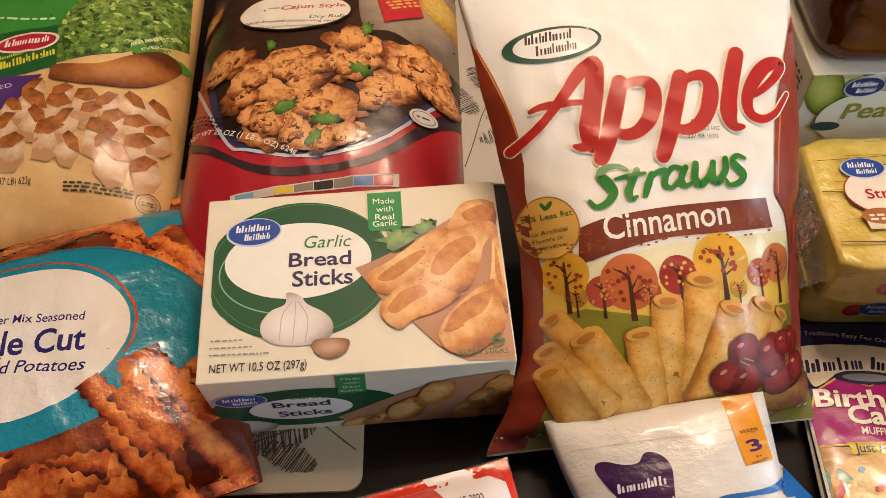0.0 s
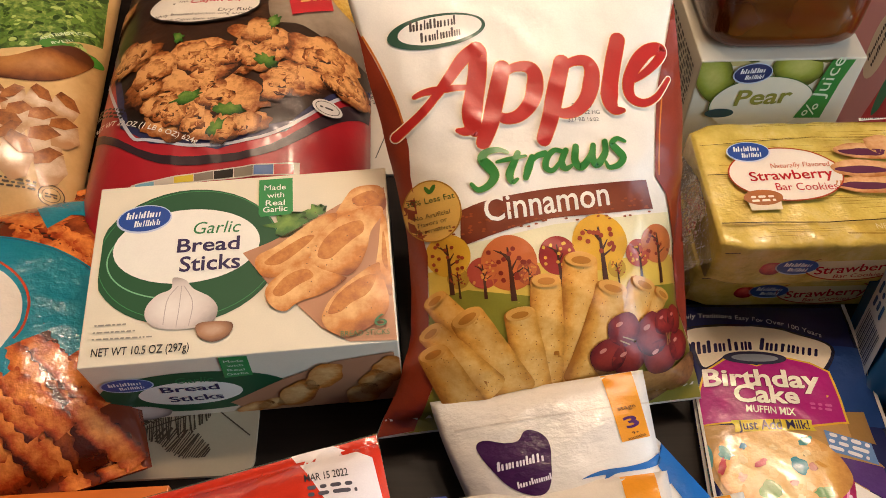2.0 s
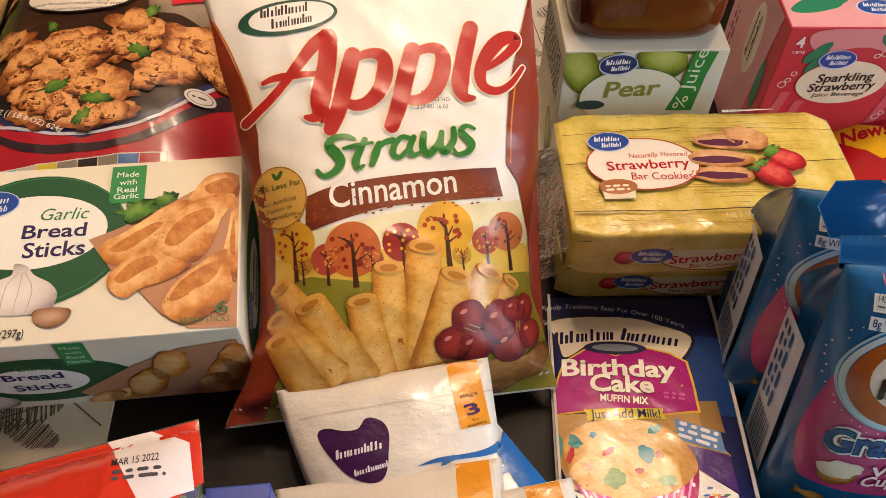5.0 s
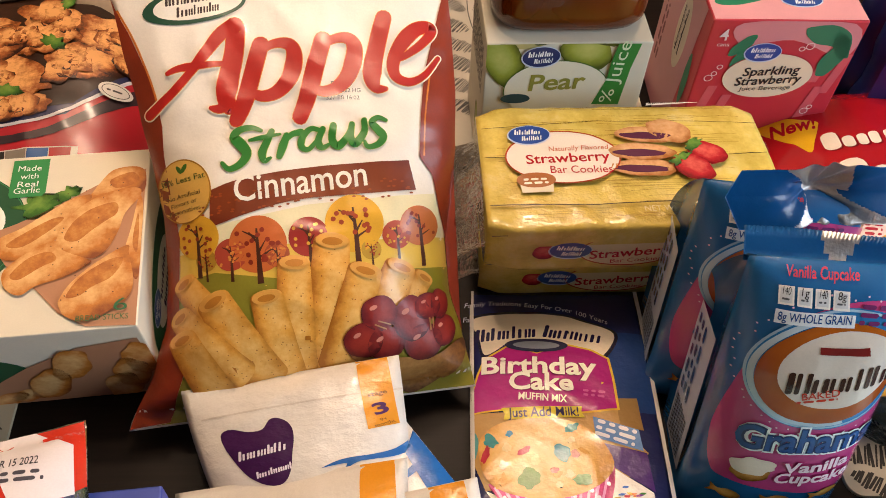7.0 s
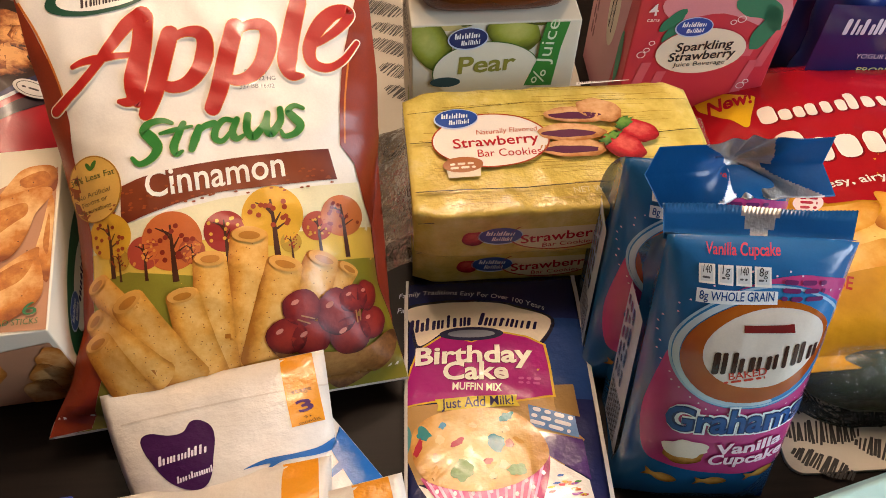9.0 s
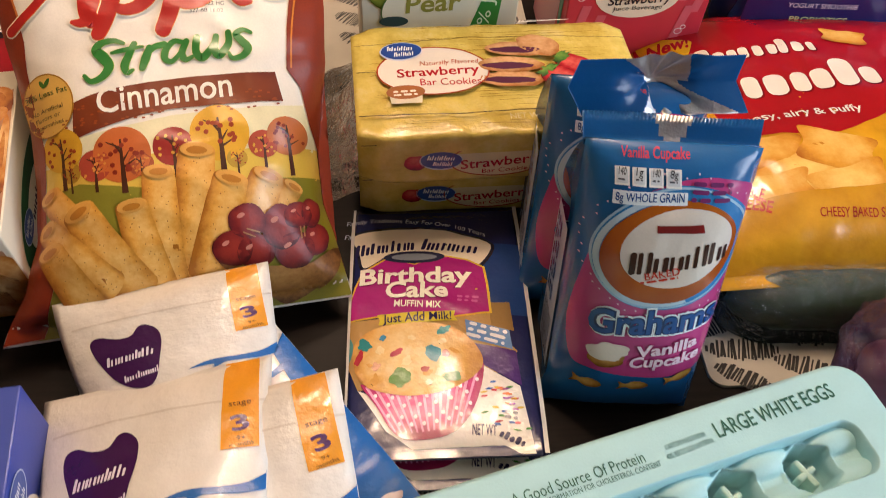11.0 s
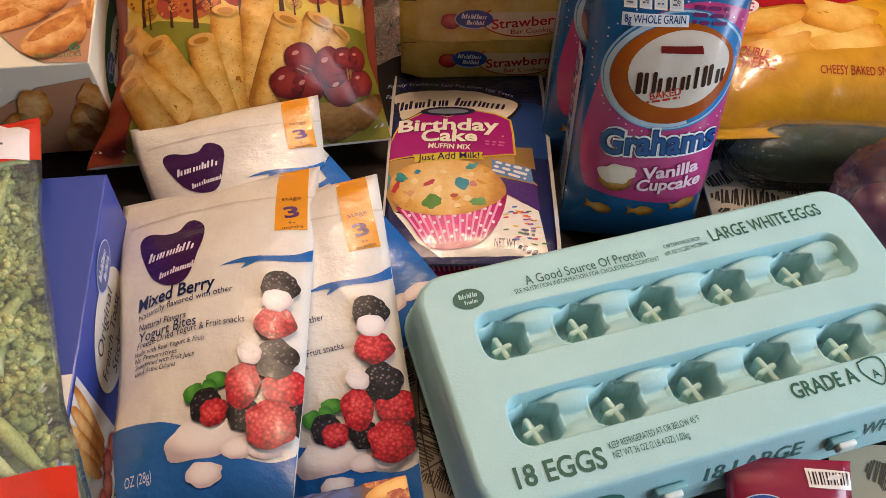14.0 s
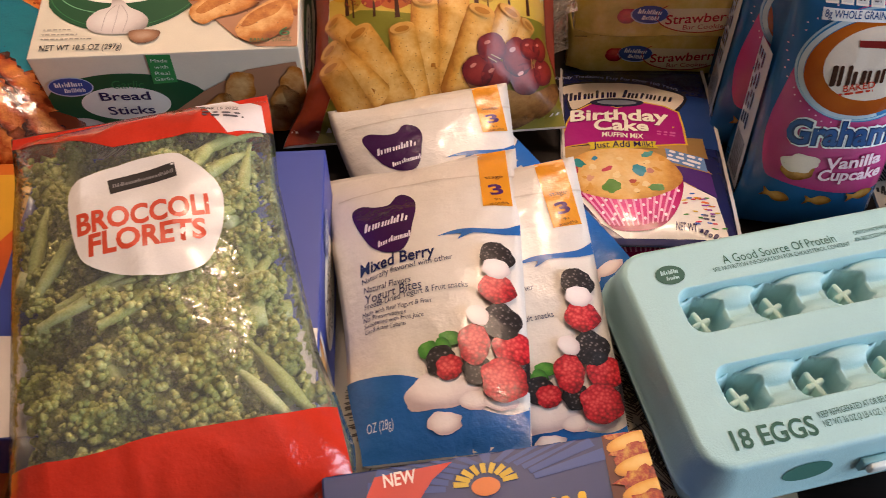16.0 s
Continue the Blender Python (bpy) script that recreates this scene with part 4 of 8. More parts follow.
    bars(t, box, *[(-9.98, 3.54), (-7.86, 3.48)], 0.11, card("9a9284"), 5)
    bars(t, box, *[(-10.02, 3.01), (-7.24, 2.94)], 0.11, card("9a9284"), 5)
    bars(t, box, *[(-10.02, 2.53), (-6.05, 2.4)], 0.11, card("9a9284"), 5)
    words(t, box, "6", *[(8.52, 1.71), (9.37, 1.72)], 0.95, card("2c6a3c"), 20)
    words(t, box, "BREAD STICKS", *[(6.27, 1.17), (9.48, 1.06)], 0.42, card("2c6a3c"), 20)
    # the narrow front
    cx, cy = (-4.43, 4.45)
    printed(f, box, "green_oval", ell(cx + 0.3, cy, 6.6, 3.4), G, 1)
    printed(f, box, "white_oval", ell(cx, cy - 0.1, 3.6, 2.0), card("f2eee2"), 2)
    x, y = (-8.18, 6.59)
    badge(f, box, x, y, 1.8, 1.1, 2)
    words(f, box, "Garlic", *[(-5.05, 6.23), (-2.53, 6.11)], 0.95, card("2f7d46"), 4, 0, 0.2)
    words(f, box, "Bread", *[(-6.29, 4.86), (-2.31, 4.75)], 1.0, N, 4, 0.016)
    words(f, box, "Sticks", *[(-6.13, 3.11), (-2.36, 3.06)], 1.0, N, 4, 0.016)
    printed(f, box, "claim_tab", [(-1.37, 9.79), (0.48, 9.69), (0.33, 6.65), (-1.6, 6.54)], card("2c8a45"), 4)
    for k, w in enumerate(("Made", "with", "Real", "Garlic")):
        a, b = [[(-1.16, 8.97), (0.12, 8.9)], [(-1.06, 8.26), (-0.01, 8.24)], [(-1.17, 7.59), (-0.04, 7.54)], [(-1.36, 6.91), (0.09, 6.91)]][k]
        words(f, box, w, a, b, 0.38, card("d8e6d8"), 5)
    printed(f, box, "board_picture", [(-2.15, 2.07), (2.13, 5.42), (6.06, 7.69), (10.01, 8.37), (11.07, -1.88), (4.3, -2.49), (-0.82, -1.24)], BOARD, 3)
    for k, (a, b, w) in enumerate(((*[(-1.27, 0.65), (3.17, 2.04)], 1.9), (*[(6.89, 0.34), (10.11, 6.66)], 2.8), (*[(1.91, 1.49), (6.05, 6.68)], 2.9), (*[(4.3, -2.49), (9.49, -0.88)], 1.9))):
        twist(f, a, b, w, 5 + 2 * k)
    x, y = (-8.77, 1.56)
    printed(f, box, "garlic_picture", blob(x, y, 2.2, 1.3, 0, 3, 0.1), GARLIC, 6)
    words(f, box, "6", *[(8.78, -0.46), (9.39, -0.48)], 0.7, card("2a2a20"), 18)
    # the end flap
    e = beside(pose(0.100, 0.0776, -0.088, 90, 0, 90), 0.142, 0.084)
    printed(e, box, "green_oval", ell(0, 3.6, 6.4, 2.9), G, 1)
    printed(e, box, "white_oval", ell(-0.6, 3.4, 3.8, 1.8), card("f2eee2"), 2)
    badge(e, box, -3.6, 4.6, 1.5, 0.9, 0)
    bars(e, box, (-2.4, 3.6), (1.8, 3.6), 0.7, N, 4, 2, 7)
    return box


bread_box()


# ---------------------------------------------------------------- packs: frozen bags
FRIED = food("fried_wing", "34160a", "a05a26", "e6ac6c", 150, 0.8, 0.85)
ROAST = food("roast_cube", "b88a5c", "ead0b0", "f8ecdc", 90, 0.35, 0.25)
ROASTTOP = food("roast_skin", "6a3410", "a8642c", "d49a58", 130, 0.7, 0.2)
HERBS = food("herb_leaves", "203010", "5c7e30", "bcc86c", 170, 0.95, 0.15)
FRY = food("seasoned_fry", "440f04", "ac451a", "ea9040", 85, 0.75, 0.6, 0.16, 0.5, crumple=0.6)
FRYDARK = food("fry_shade", "2a0b04", "6a2810", "a8501e", 85, 0.75, 0.5, 0.16, 0.5, crumple=0.6)


def wings_bag():
    s = SH["wings"]
    bag = thing("frozen_wings_bag", pillow_mesh(s, 0.020), ink("b01f2c"), s.m, "red and navy plastic bag of frozen breaded chicken wings", "frozen bag")
    printed(s, bag, "navy_trim", [(-12.2, 30), (-14.43, 24.91), (-8.24, 11.65), (-5.33, 9.48), (0.25, 8.54), (5.7, 10.15), (12.38, 17.62), (12.2, 12), (12.2, 35.8), (-12.2, 35.8)], ink("2c2f58"), 1)
    printed(s, bag, "dark_band", [*smooth([(-13.59, 15.35), (-6.26, 9.11), (-0.41, 8.02), (5.7, 9.61), (12.35, 17.07)], False), *smooth([(12.11, 14.85), (6.15, 9.0), (0.27, 7.32), (-5.72, 8.12), (-13.74, 14.25)], False)], ink("33222a"), 2)
    printed(s, bag, "white_trim", stroke(smooth([(-14.37, 26.82), (-12.86, 22.6), (-7.71, 11.51), (-5.35, 9.79), (0.01, 8.9), (6.15, 10.85), (12.24, 18.27)], False), 0.28), ink("c9cad6"), 3)
    printed(s, bag, "picture_ground", [(-14.35, 33.72), (-13.86, 27.18), (-7.48, 11.78), (-5.12, 10.05), (-0.23, 9.31), (6.16, 11.27), (12.27, 19.01), (12.89, 25.26), (12.0, 30), (11.8, 35.6), (-10.5, 35.6)], food("dark_dish", "1c100a", "3a2214", "6a4428", 25, 0.7, 0.2), 4)
    printed(s, bag, "plate_picture", smooth([(3.55, 23.72), (6.58, 22.59), (10.04, 20.9), (12.74, 21.55), (13.18, 28.37), (12.0, 33), (4, 34)]), food("pale_plate", "7a6a5a", "b8a894", "dccfbc", 20, 0.4, 0.4), 5)
    printed(s, bag, "corn_picture", blob(*(10.98, 28.36), 2.2, 2.6, 20, 3, 0.12), food("corn", "a8741c", "d8b048", "f0dc90", 260, 0.6, 0.5), 6)
    for k, (c, rx, ry, turn) in enumerate((([(-11.82, 28.13)], 1.7, 2.2, -20), ([(3.66, 20.01)], 3.4, 2.0, -20), ([(6.14, 15.56)], 2.6, 2.0, 10), ([(-8.14, 19.5)], 2.6, 1.9, 10), ([(-5.87, 15.99)], 2.2, 2.8, -35), ([(-2.17, 18.86)], 3.0, 1.9, 15),
            ([(0.06, 13.62)], 4.4, 2.5, -25), ([(-2.02, 16.55)], 4.0, 2.2, 35), ([(8.53, 18.73)], 3.2, 2.7, -35), ([(10.2, 16.93)], 2.1, 1.8, -40), ([(-2.62, 11.5)], 3.6, 2.0, 12), ([(2.03, 10.93)], 2.8, 1.2, 8), ([(2.25, 18.05)], 2.2, 1.7, 40), ([(-4.14, 12.95)], 2.0, 1.6, 0))):
        x, y = c[0]
        printed(s, bag, "wing_picture", blob(x, y, rx, ry, turn, k + 0.7, 0.28, 44, 2.2), FRIED, 7 + k % 9, pic=(x, y, rx, ry, turn))
        rnd = random.Random(k + 70)
        lumps, shades = [], []
        for _ in range(4):
            w, q = rnd.uniform(0, 6.28), rnd.uniform(0.1, 0.7)
            dx, dy = rx * q * math.cos(w), ry * q * math.sin(w)
            ct, st = math.cos(radians(turn)), math.sin(radians(turn))
            lx, ly, lr = x + ct * dx - st * dy, y + st * dx + ct * dy, rnd.uniform(0.9, 1.5)
            lumps.append(blob(lx, ly, lr * 1.2, lr, rnd.uniform(0, 180), w, 0.35, 26, 2.0))
            shades.append((lx, ly - 0.1, lr * 1.25, lr * 1.05, 0))
        printed(s, bag, "crust_picture", lumps, FRIED, 17, pic=shades)
    for k, (c, r) in enumerate((([(-2.51, 13.55)], 1.1), ([(0.83, 12.13)], 1.2), ([(3.72, 17.65)], 1.2), ([(-4.24, 20.94)], 0.8), ([(4.1, 22.53)], 0.9), ([(-0.04, 10.5)], 0.9))):
        printed(s, bag, "parsley_picture", blob(*c[0], r * 1.0, r * 0.5, 25 - 30 * k, k + 2, 0.6, 40, 3), LEAF, 18)
    x, y = (-2.53, 25.49)
    printed(s, bag, "label_rim", ell(x + 0.05, y - 0.1, 5.15, 2.75, -2), ink("26201e"), 19)
    printed(s, bag, "white_label", ell(x, y, 5.05, 2.62, -2), ink("f2ece2"), 20, "white oval product label")
    words(s, bag, "Chicken Wings", *[(-3.27, 27.11), (1.92, 27.54)], 0.55, ink("3a2a2a"), 21, 0, 0.15)
    words(s, bag, "with", *[(-5.03, 25.87), (-4.08, 25.83)], 0.35, ink("3a2a2a"), 21, 0, 0.15)
    words(s, bag, "Cajun Style", *[(-3.85, 25.61), (1.98, 25.8)], 0.62, ink("c02a3c"), 21, 0.012, 0.15)
    words(s, bag, "Dry Rub", *[(-1.15, 24.17), (1.97, 24.11)], 0.5, ink("3a2a2a"), 21, 0, 0.15)
    words(s, bag, "lightly breaded chicken wing sections", *[(-6.99, 24.14), (2.15, 23.45)], 0.36, ink("3a2a2a"), 21, 0, 0.15)
    words(s, bag, "with Cajun Style seasoning packet", *[(-6.2, 23.33), (2.18, 22.76)], 0.34, ink("3a2a2a"), 21, 0, 0.15)
    printed(s, bag, "packet_picture", [(4.85, 27.55), (8.33, 29.74), (9.0, 25.68), (5.57, 23.59)], ink("c22c34"), 19)
    bars(s, bag, *[(5.71, 26.45), (8.18, 28.06)], 0.28, ink("ecc070"), 20, 3)
    words(s, bag, "NET WT 22 OZ (1 LB 6 OZ) 624g", *[(-11.29, 13.14), (-1.35, 8.92)], 0.5, ink("e8e4dc"), 21, 0.008)
    bars(s, bag, *[(-11.32, 15.61), (-7.72, 13.04)], 0.20, ink("26201e"), 21, 3, 6)
    x, y = (8.8, 13.19)
    printed(s, bag, "inspection_seal", ell(x, y, 1.15, 0.85), ink("d8d6d2"), 21)
    ring(s, bag, "seal_line", x, y, 0.9, 0.64, 0.06, ink("4a4648"), 22)
    bars(s, bag, (x - 0.6, y - 0.1), (x + 0.6, y - 0.1), 0.18, ink("4a4648"), 22)
    a = [(-6.67, 6.0), (6.85, 7.47), (6.84, 6.36), (-6.65, 5.47)]
    printed(s, bag, "chart_frame", a, ink("d8d4cc"), 4)
    cols = ("7ab0c8", "c9c4b8", "d8c43a", "8a8478", "26221e", "8a8478", "3a68a8", "b02a30")
    for k, c in enumerate(cols):
        q = []
        for f, top in ((k, 1), (k + 0.96, 1), (k + 0.96, 0), (k, 0)):
            t = 0.03 + 0.94 * f / len(cols)
            u0 = (a[0][0] + (a[1][0] - a[0][0]) * t, a[0][1] + (a[1][1] - a[0][1]) * t - 0.1)
            u1 = (a[3][0] + (a[2][0] - a[3][0]) * t, a[3][1] + (a[2][1] - a[3][1]) * t + 0.1)
            q.append(u0 if top else u1)
        printed(s, bag, "chart_field", q, ink(c), 5)


def cubes_bag():
    s = SH["cubes"]
    bag = thing("frozen_chicken_bag", pillow_mesh(s, 0.020), food("cutting_board", "b88c50", "dab478", "eed09c", 18, 0.7, 0.15), s.m, "tan plastic bag of frozen diced chicken", "frozen bag")
    printed(s, bag, "herb_picture", [(1.93, 26.61), (12.89, 33.2), (13.35, 23.37), (8.63, 19.99), (3.37, 18.46)], HERBS, 1)
    q = [(1.93, 26.61), (12.89, 33.2), (13.35, 23.37), (8.63, 19.99), (3.37, 18.46)]
    rnd = random.Random(31)
    lo, hi, dn, up = min(p[0] for p in q), max(p[0] for p in q), min(p[1] for p in q), max(p[1] for p in q)
    for code, count in (("2c4a18", 90), ("6a8a34", 110), ("b4c874", 60)):
        leaves = []
        for _ in range(count):
            x, y, t = rnd.uniform(lo + 0.4, hi - 0.4), rnd.uniform(dn + 1.2, up - 0.6), rnd.uniform(0, 180)
            leaves.append(ell(x, y, rnd.uniform(0.25, 0.5), rnd.uniform(0.14, 0.28), t, 10))
        tagged(printed(s, bag, "herb_leaf_picture", leaves, ink(code), 2), kind="stuff")
    printed(s, bag, "green_corner", [(-13.5, 35.5), (0.96, 35.51), (3.66, 27.27), (2.75, 23.04), (3.45, 18.05), (-1.09, 16.59), (-13.5, 19)], ink("1f5a2a"), 3)
    printed(s, bag, "bright_corner", [(-13.5, 35.5), (0.96, 35.51), (3.77, 27.26), (2.75, 23.29), (-2.47, 22.49), (-13.5, 27)], ink("3c8c34"), 4)
    printed(s, bag, "purple_band", [(-13.5, 17), (-13.5, 20), (-1.15, 16.87), (2.49, 17.07), (0.51, 13.43), (-0.34, 13.07)], ink("4a2c6c"), 4)
    x, y = (0.3, 21.13)
    printed(s, bag, "maker_oval", ell(x, y, 2.9, 1.25, 8), ink("e8dcc8"), 5)
    printed(s, bag, "maker_field", ell(x, y, 2.6, 1.02, 8), ink("b01c34"), 6, "red maker's oval")
    scrawl(s, bag, (x - 1.9, y - 0.55), (x + 2.0, y + 0.05), 0.95, ink("f0e8e0"), 7, 4)
    scrawl(s, bag, *[(-1.36, 17.78), (3.18, 19.57)], 1.0, ink("d8cc3a"), 4, 8)
    scrawl(s, bag, *[(-1.64, 19.01), (2.72, 20.73)], 0.5, ink("d8cc3a"), 4, 9)
    bars(s, bag, *[(-2.97, 24.6), (2.25, 24.02)], 0.28, ink("cfe0c0"), 5)
    words(s, bag, "ED", *[(-0.81, 15.37), (0.18, 15.64)], 0.5, ink("d8d0e0"), 5)
    printed(s, bag, "claim_oval", pill(*(9.08, 20.35), 4.4, 1.2, 0.2, 6), ink("4c8a2c"), 4)
    words(s, bag, "ANTIBIOTICS", *[(9.27, 21.0), (12.35, 23.67)], 0.36, ink("dcecc8"), 6)
    words(s, bag, "NO", *[(10.73, 22.29), (11.39, 22.93)], 0.32, ink("dcecc8"), 6)
    words(s, bag, "EVER!", *[(10.17, 20.89), (11.62, 22.03)], 0.30, ink("dcecc8"), 6)
    printed(s, bag, "spoon_picture", smooth([(3.03, 17.22), (3.41, 18.26), (7.21, 18.53), (10.92, 21.16), (12.55, 21.44), (13.03, 20.28), (11.69, 17.52), (9.77, 16.04), (6.22, 15.86), (3.4, 16.36)]), food("wooden_spoon", "5a2a10", "965a26", "c48a4a", 30, 0.6, 0.6), 5, pic=(*(8.68, 17.84), 5.6, 1.7, 8))
    spots = ([(2.16, 14.86)], [(4.64, 14.29)], [(0.63, 12.81)], [(2.27, 12.98)], [(4.42, 12.76)], [(6.57, 13.58)], [(8.34, 13.56)], [(10.09, 14.03)], [(11.83, 14.02)],
             [(0.47, 10.98)], [(2.72, 11.52)], [(5.31, 11.31)], [(7.17, 12.43)], [(8.99, 11.72)], [(10.66, 11.67)], [(1.27, 8.93)], [(4.1, 10.05)], [(5.84, 8.92)], [(8.11, 10.28)], [(8.82, 9.56)], [(11.05, 9.59)], [(9.28, 8.05)], [(11.6, 7.59)], [(12.07, 11.34)])
    rnd = random.Random(8)
    for k, c in enumerate(spots):
        x, y = c[0]
        r, t = rnd.uniform(0.95, 1.4), rnd.uniform(-38, 38)
        cs, sn = math.cos(radians(t)), math.sin(radians(t))
        turned = lambda pts: [(x + r * (cs * p - sn * q), y + 1.75 * r * (sn * p + cs * q)) for p, q in pts]
        printed(s, bag, "chicken_cube_picture", turned(((-0.85, -0.75), (0.15, -1.0), (0.9, -0.6), (0.95, 0.3), (0.2, 0.62), (-0.8, 0.45))), ROAST, 6 + k % 6, pic=(x, y, r * 1.2, r, 0))
        printed(s, bag, "roast_top_picture", turned(((-0.83, 0.3), (0.1, 0.1), (0.97, 0.38), (0.3, 0.85), (-0.65, 0.78))), ROASTTOP, 12 + k % 6, pic=(x, y, r * 1.3, r, 0))
    words(s, bag, "37 LB) 623g", *[(0.56, 6.03), (3.17, 6.01)], 0.62, ink("3a2a1c"), 5)
    bars(s, bag, *[(5.73, 5.94), (10.96, 5.72)], 0.18, ink("4a3a28"), 5, 3, 3)
    x, y = (11.97, 4.99)
    ring(s, bag, "seal_line", x, y, 0.85, 0.9, 0.08, ink("5a4428"), 5)
    ring(s, bag, "seal_line", x, y, 0.6, 0.62, 0.05, ink("5a4428"), 5)
    bars(s, bag, (x - 0.4, y), (x + 0.45, y), 0.14, ink("5a4428"), 5, 2)


def crinkle(cx, cy, length, width, turn, seed):
    rnd = random.Random(seed)
    c, s = math.cos(radians(turn)), math.sin(radians(turn))
    n = int(length / 0.16)
    ph = rnd.uniform(0, 6)
    up, low = [], []
    for i in range(n + 1):
        x = -length / 2 + length * i / n
        e = 0.13 * math.sin(x * 7.0 + ph)
        bend = 0.05 * length * math.sin(3 * x / length + ph)
        up.append((x, width / 2 + e + bend))
        low.append((x, -width / 2 + 0.13 * math.sin(x * 7.0 + ph + 2.4) + bend))
    return [(cx + c * x - s * y, cy + s * x + c * y) for x, y in up + low[::-1]]


def fries_bag():
    s = SH["fries"]
    bag = thing("frozen_fries_bag", pillow_mesh(s, 0.020), ink("6e2a12", 0.2, 0.4), s.m, "glossy teal and orange plastic bag of seasoned crinkle-cut potatoes", "frozen bag")
    cx, cy = (0.94, 13.88)
    rnd = random.Random(12)
    k = 0
    rows = [(rnd.uniform(-14, 14), rnd.uniform(0.8, 26.2)) for _ in range(230)]
    for x, y in rows:
        if ((x - cx) / 12.3) ** 2 + ((y - cy) / 7.6) ** 2 < 0.8 or x < -9:
            continue
        L, w, t = rnd.uniform(4.4, 6.6), rnd.uniform(1.4, 1.9), rnd.gauss(-58 if x > cx + 7 else 10, 20)
        printed(s, bag, "fry_picture", crinkle(x, y, L, w, t, k), FRYDARK if k % 4 == 0 else FRY, 1 + k % 7, pic=(x, y, L * 0.8, w * 0.62, t))
        k += 1
    TEAL = ink("1a86a0", 0.13, 0.6, 0.1, 0.65)
    printed(s, bag, "teal_band", ell(cx, cy, 13.6, 7.9, 0, 60), TEAL, 9, "teal oval band")
    ring(s, bag, "band_line", cx + 0.1, cy + 0.1, 13.2, 7.6, 0.07, ink("123a4a"), 10, 0, 0, 120)
    ring(s, bag, "band_line", cx - 0.2, cy + 0.15, 8.6, 6.6, 0.18, ink("b8401c", 0.2, 0.4), 10, 0, -30, 170)
    printed(s, bag, "white_oval", ell(cx, cy, 8.0, 6.05, 0, 50), ink("ece4da", 0.16, 0.5, 0.06, 0.4), 11)
    printed(s, bag, "teal_edge", [(9.68, 26.01), (12.69, 25.08), (15.67, 24.61), (15.24, 22.74), (12.6, 22.85), (10.93, 21.14)], TEAL, 9)
    printed(s, bag, "white_edge", [(-1.0, 31.27), (1.79, 29.9), (0.77, 29.44), (-1.06, 30.13)], ink("ece4da", 0.2, 0.4), 9)
    NV = ink("2a2468", 0.2, 0.4)
    words(s, bag, "er Mix Seasoned", *[(0.08, 15.61), (5.9, 14.15)], 0.75, NV, 12, 0.008)
    words(s, bag, "le Cut", *[(0.13, 12.95), (5.67, 11.68)], 2.0, NV, 12, 0.02)
    words(s, bag, "d Potatoes", *[(-0.06, 11.61), (5.46, 10.03)], 0.95, NV, 12, 0.008, 0.15)
    rnd = random.Random(3)
    for kk in range(9):
        x, y = [(8.84, 7.68), (10.29, 7.85), (11.26, 7.27), (7.17, 6.47), (8.81, 5.69), (9.93, 4.32), (11.4, 4.36), (7.62, 3.8), (12.43, 2.68)][kk]
        printed(s, bag, "fry_picture", crinkle(x, y, rnd.uniform(5.0, 6.6), 1.8, rnd.gauss(-66, 12), 300 + kk), FRY, 12 + kk % 5, pic=(x, y, 4.2, 0.9, -60))


wings_bag()
cubes_bag()
fries_bag()


# ---------------------------------------------------------------- packs: cookies, muffin mix
YELLOW = food("yellow_wrap", "b89c3c", "dcc462", "f0e2a8", 30, 0.8, 0.1, 0.2, 0.4, crumple=0.55)
BERRY = food("strawberry", "7a0c14", "b8242c", "e87060", 200, 0.4, 0.7, 0.25, 0.3)
CRUMB = food("cookie_crumb", "a86a34", "d8a470", "ecc8a0", 140, 0.5, 0.4, 0.25, 0.3)
FILLING = ink("5c2a44", 0.25, 0.3)


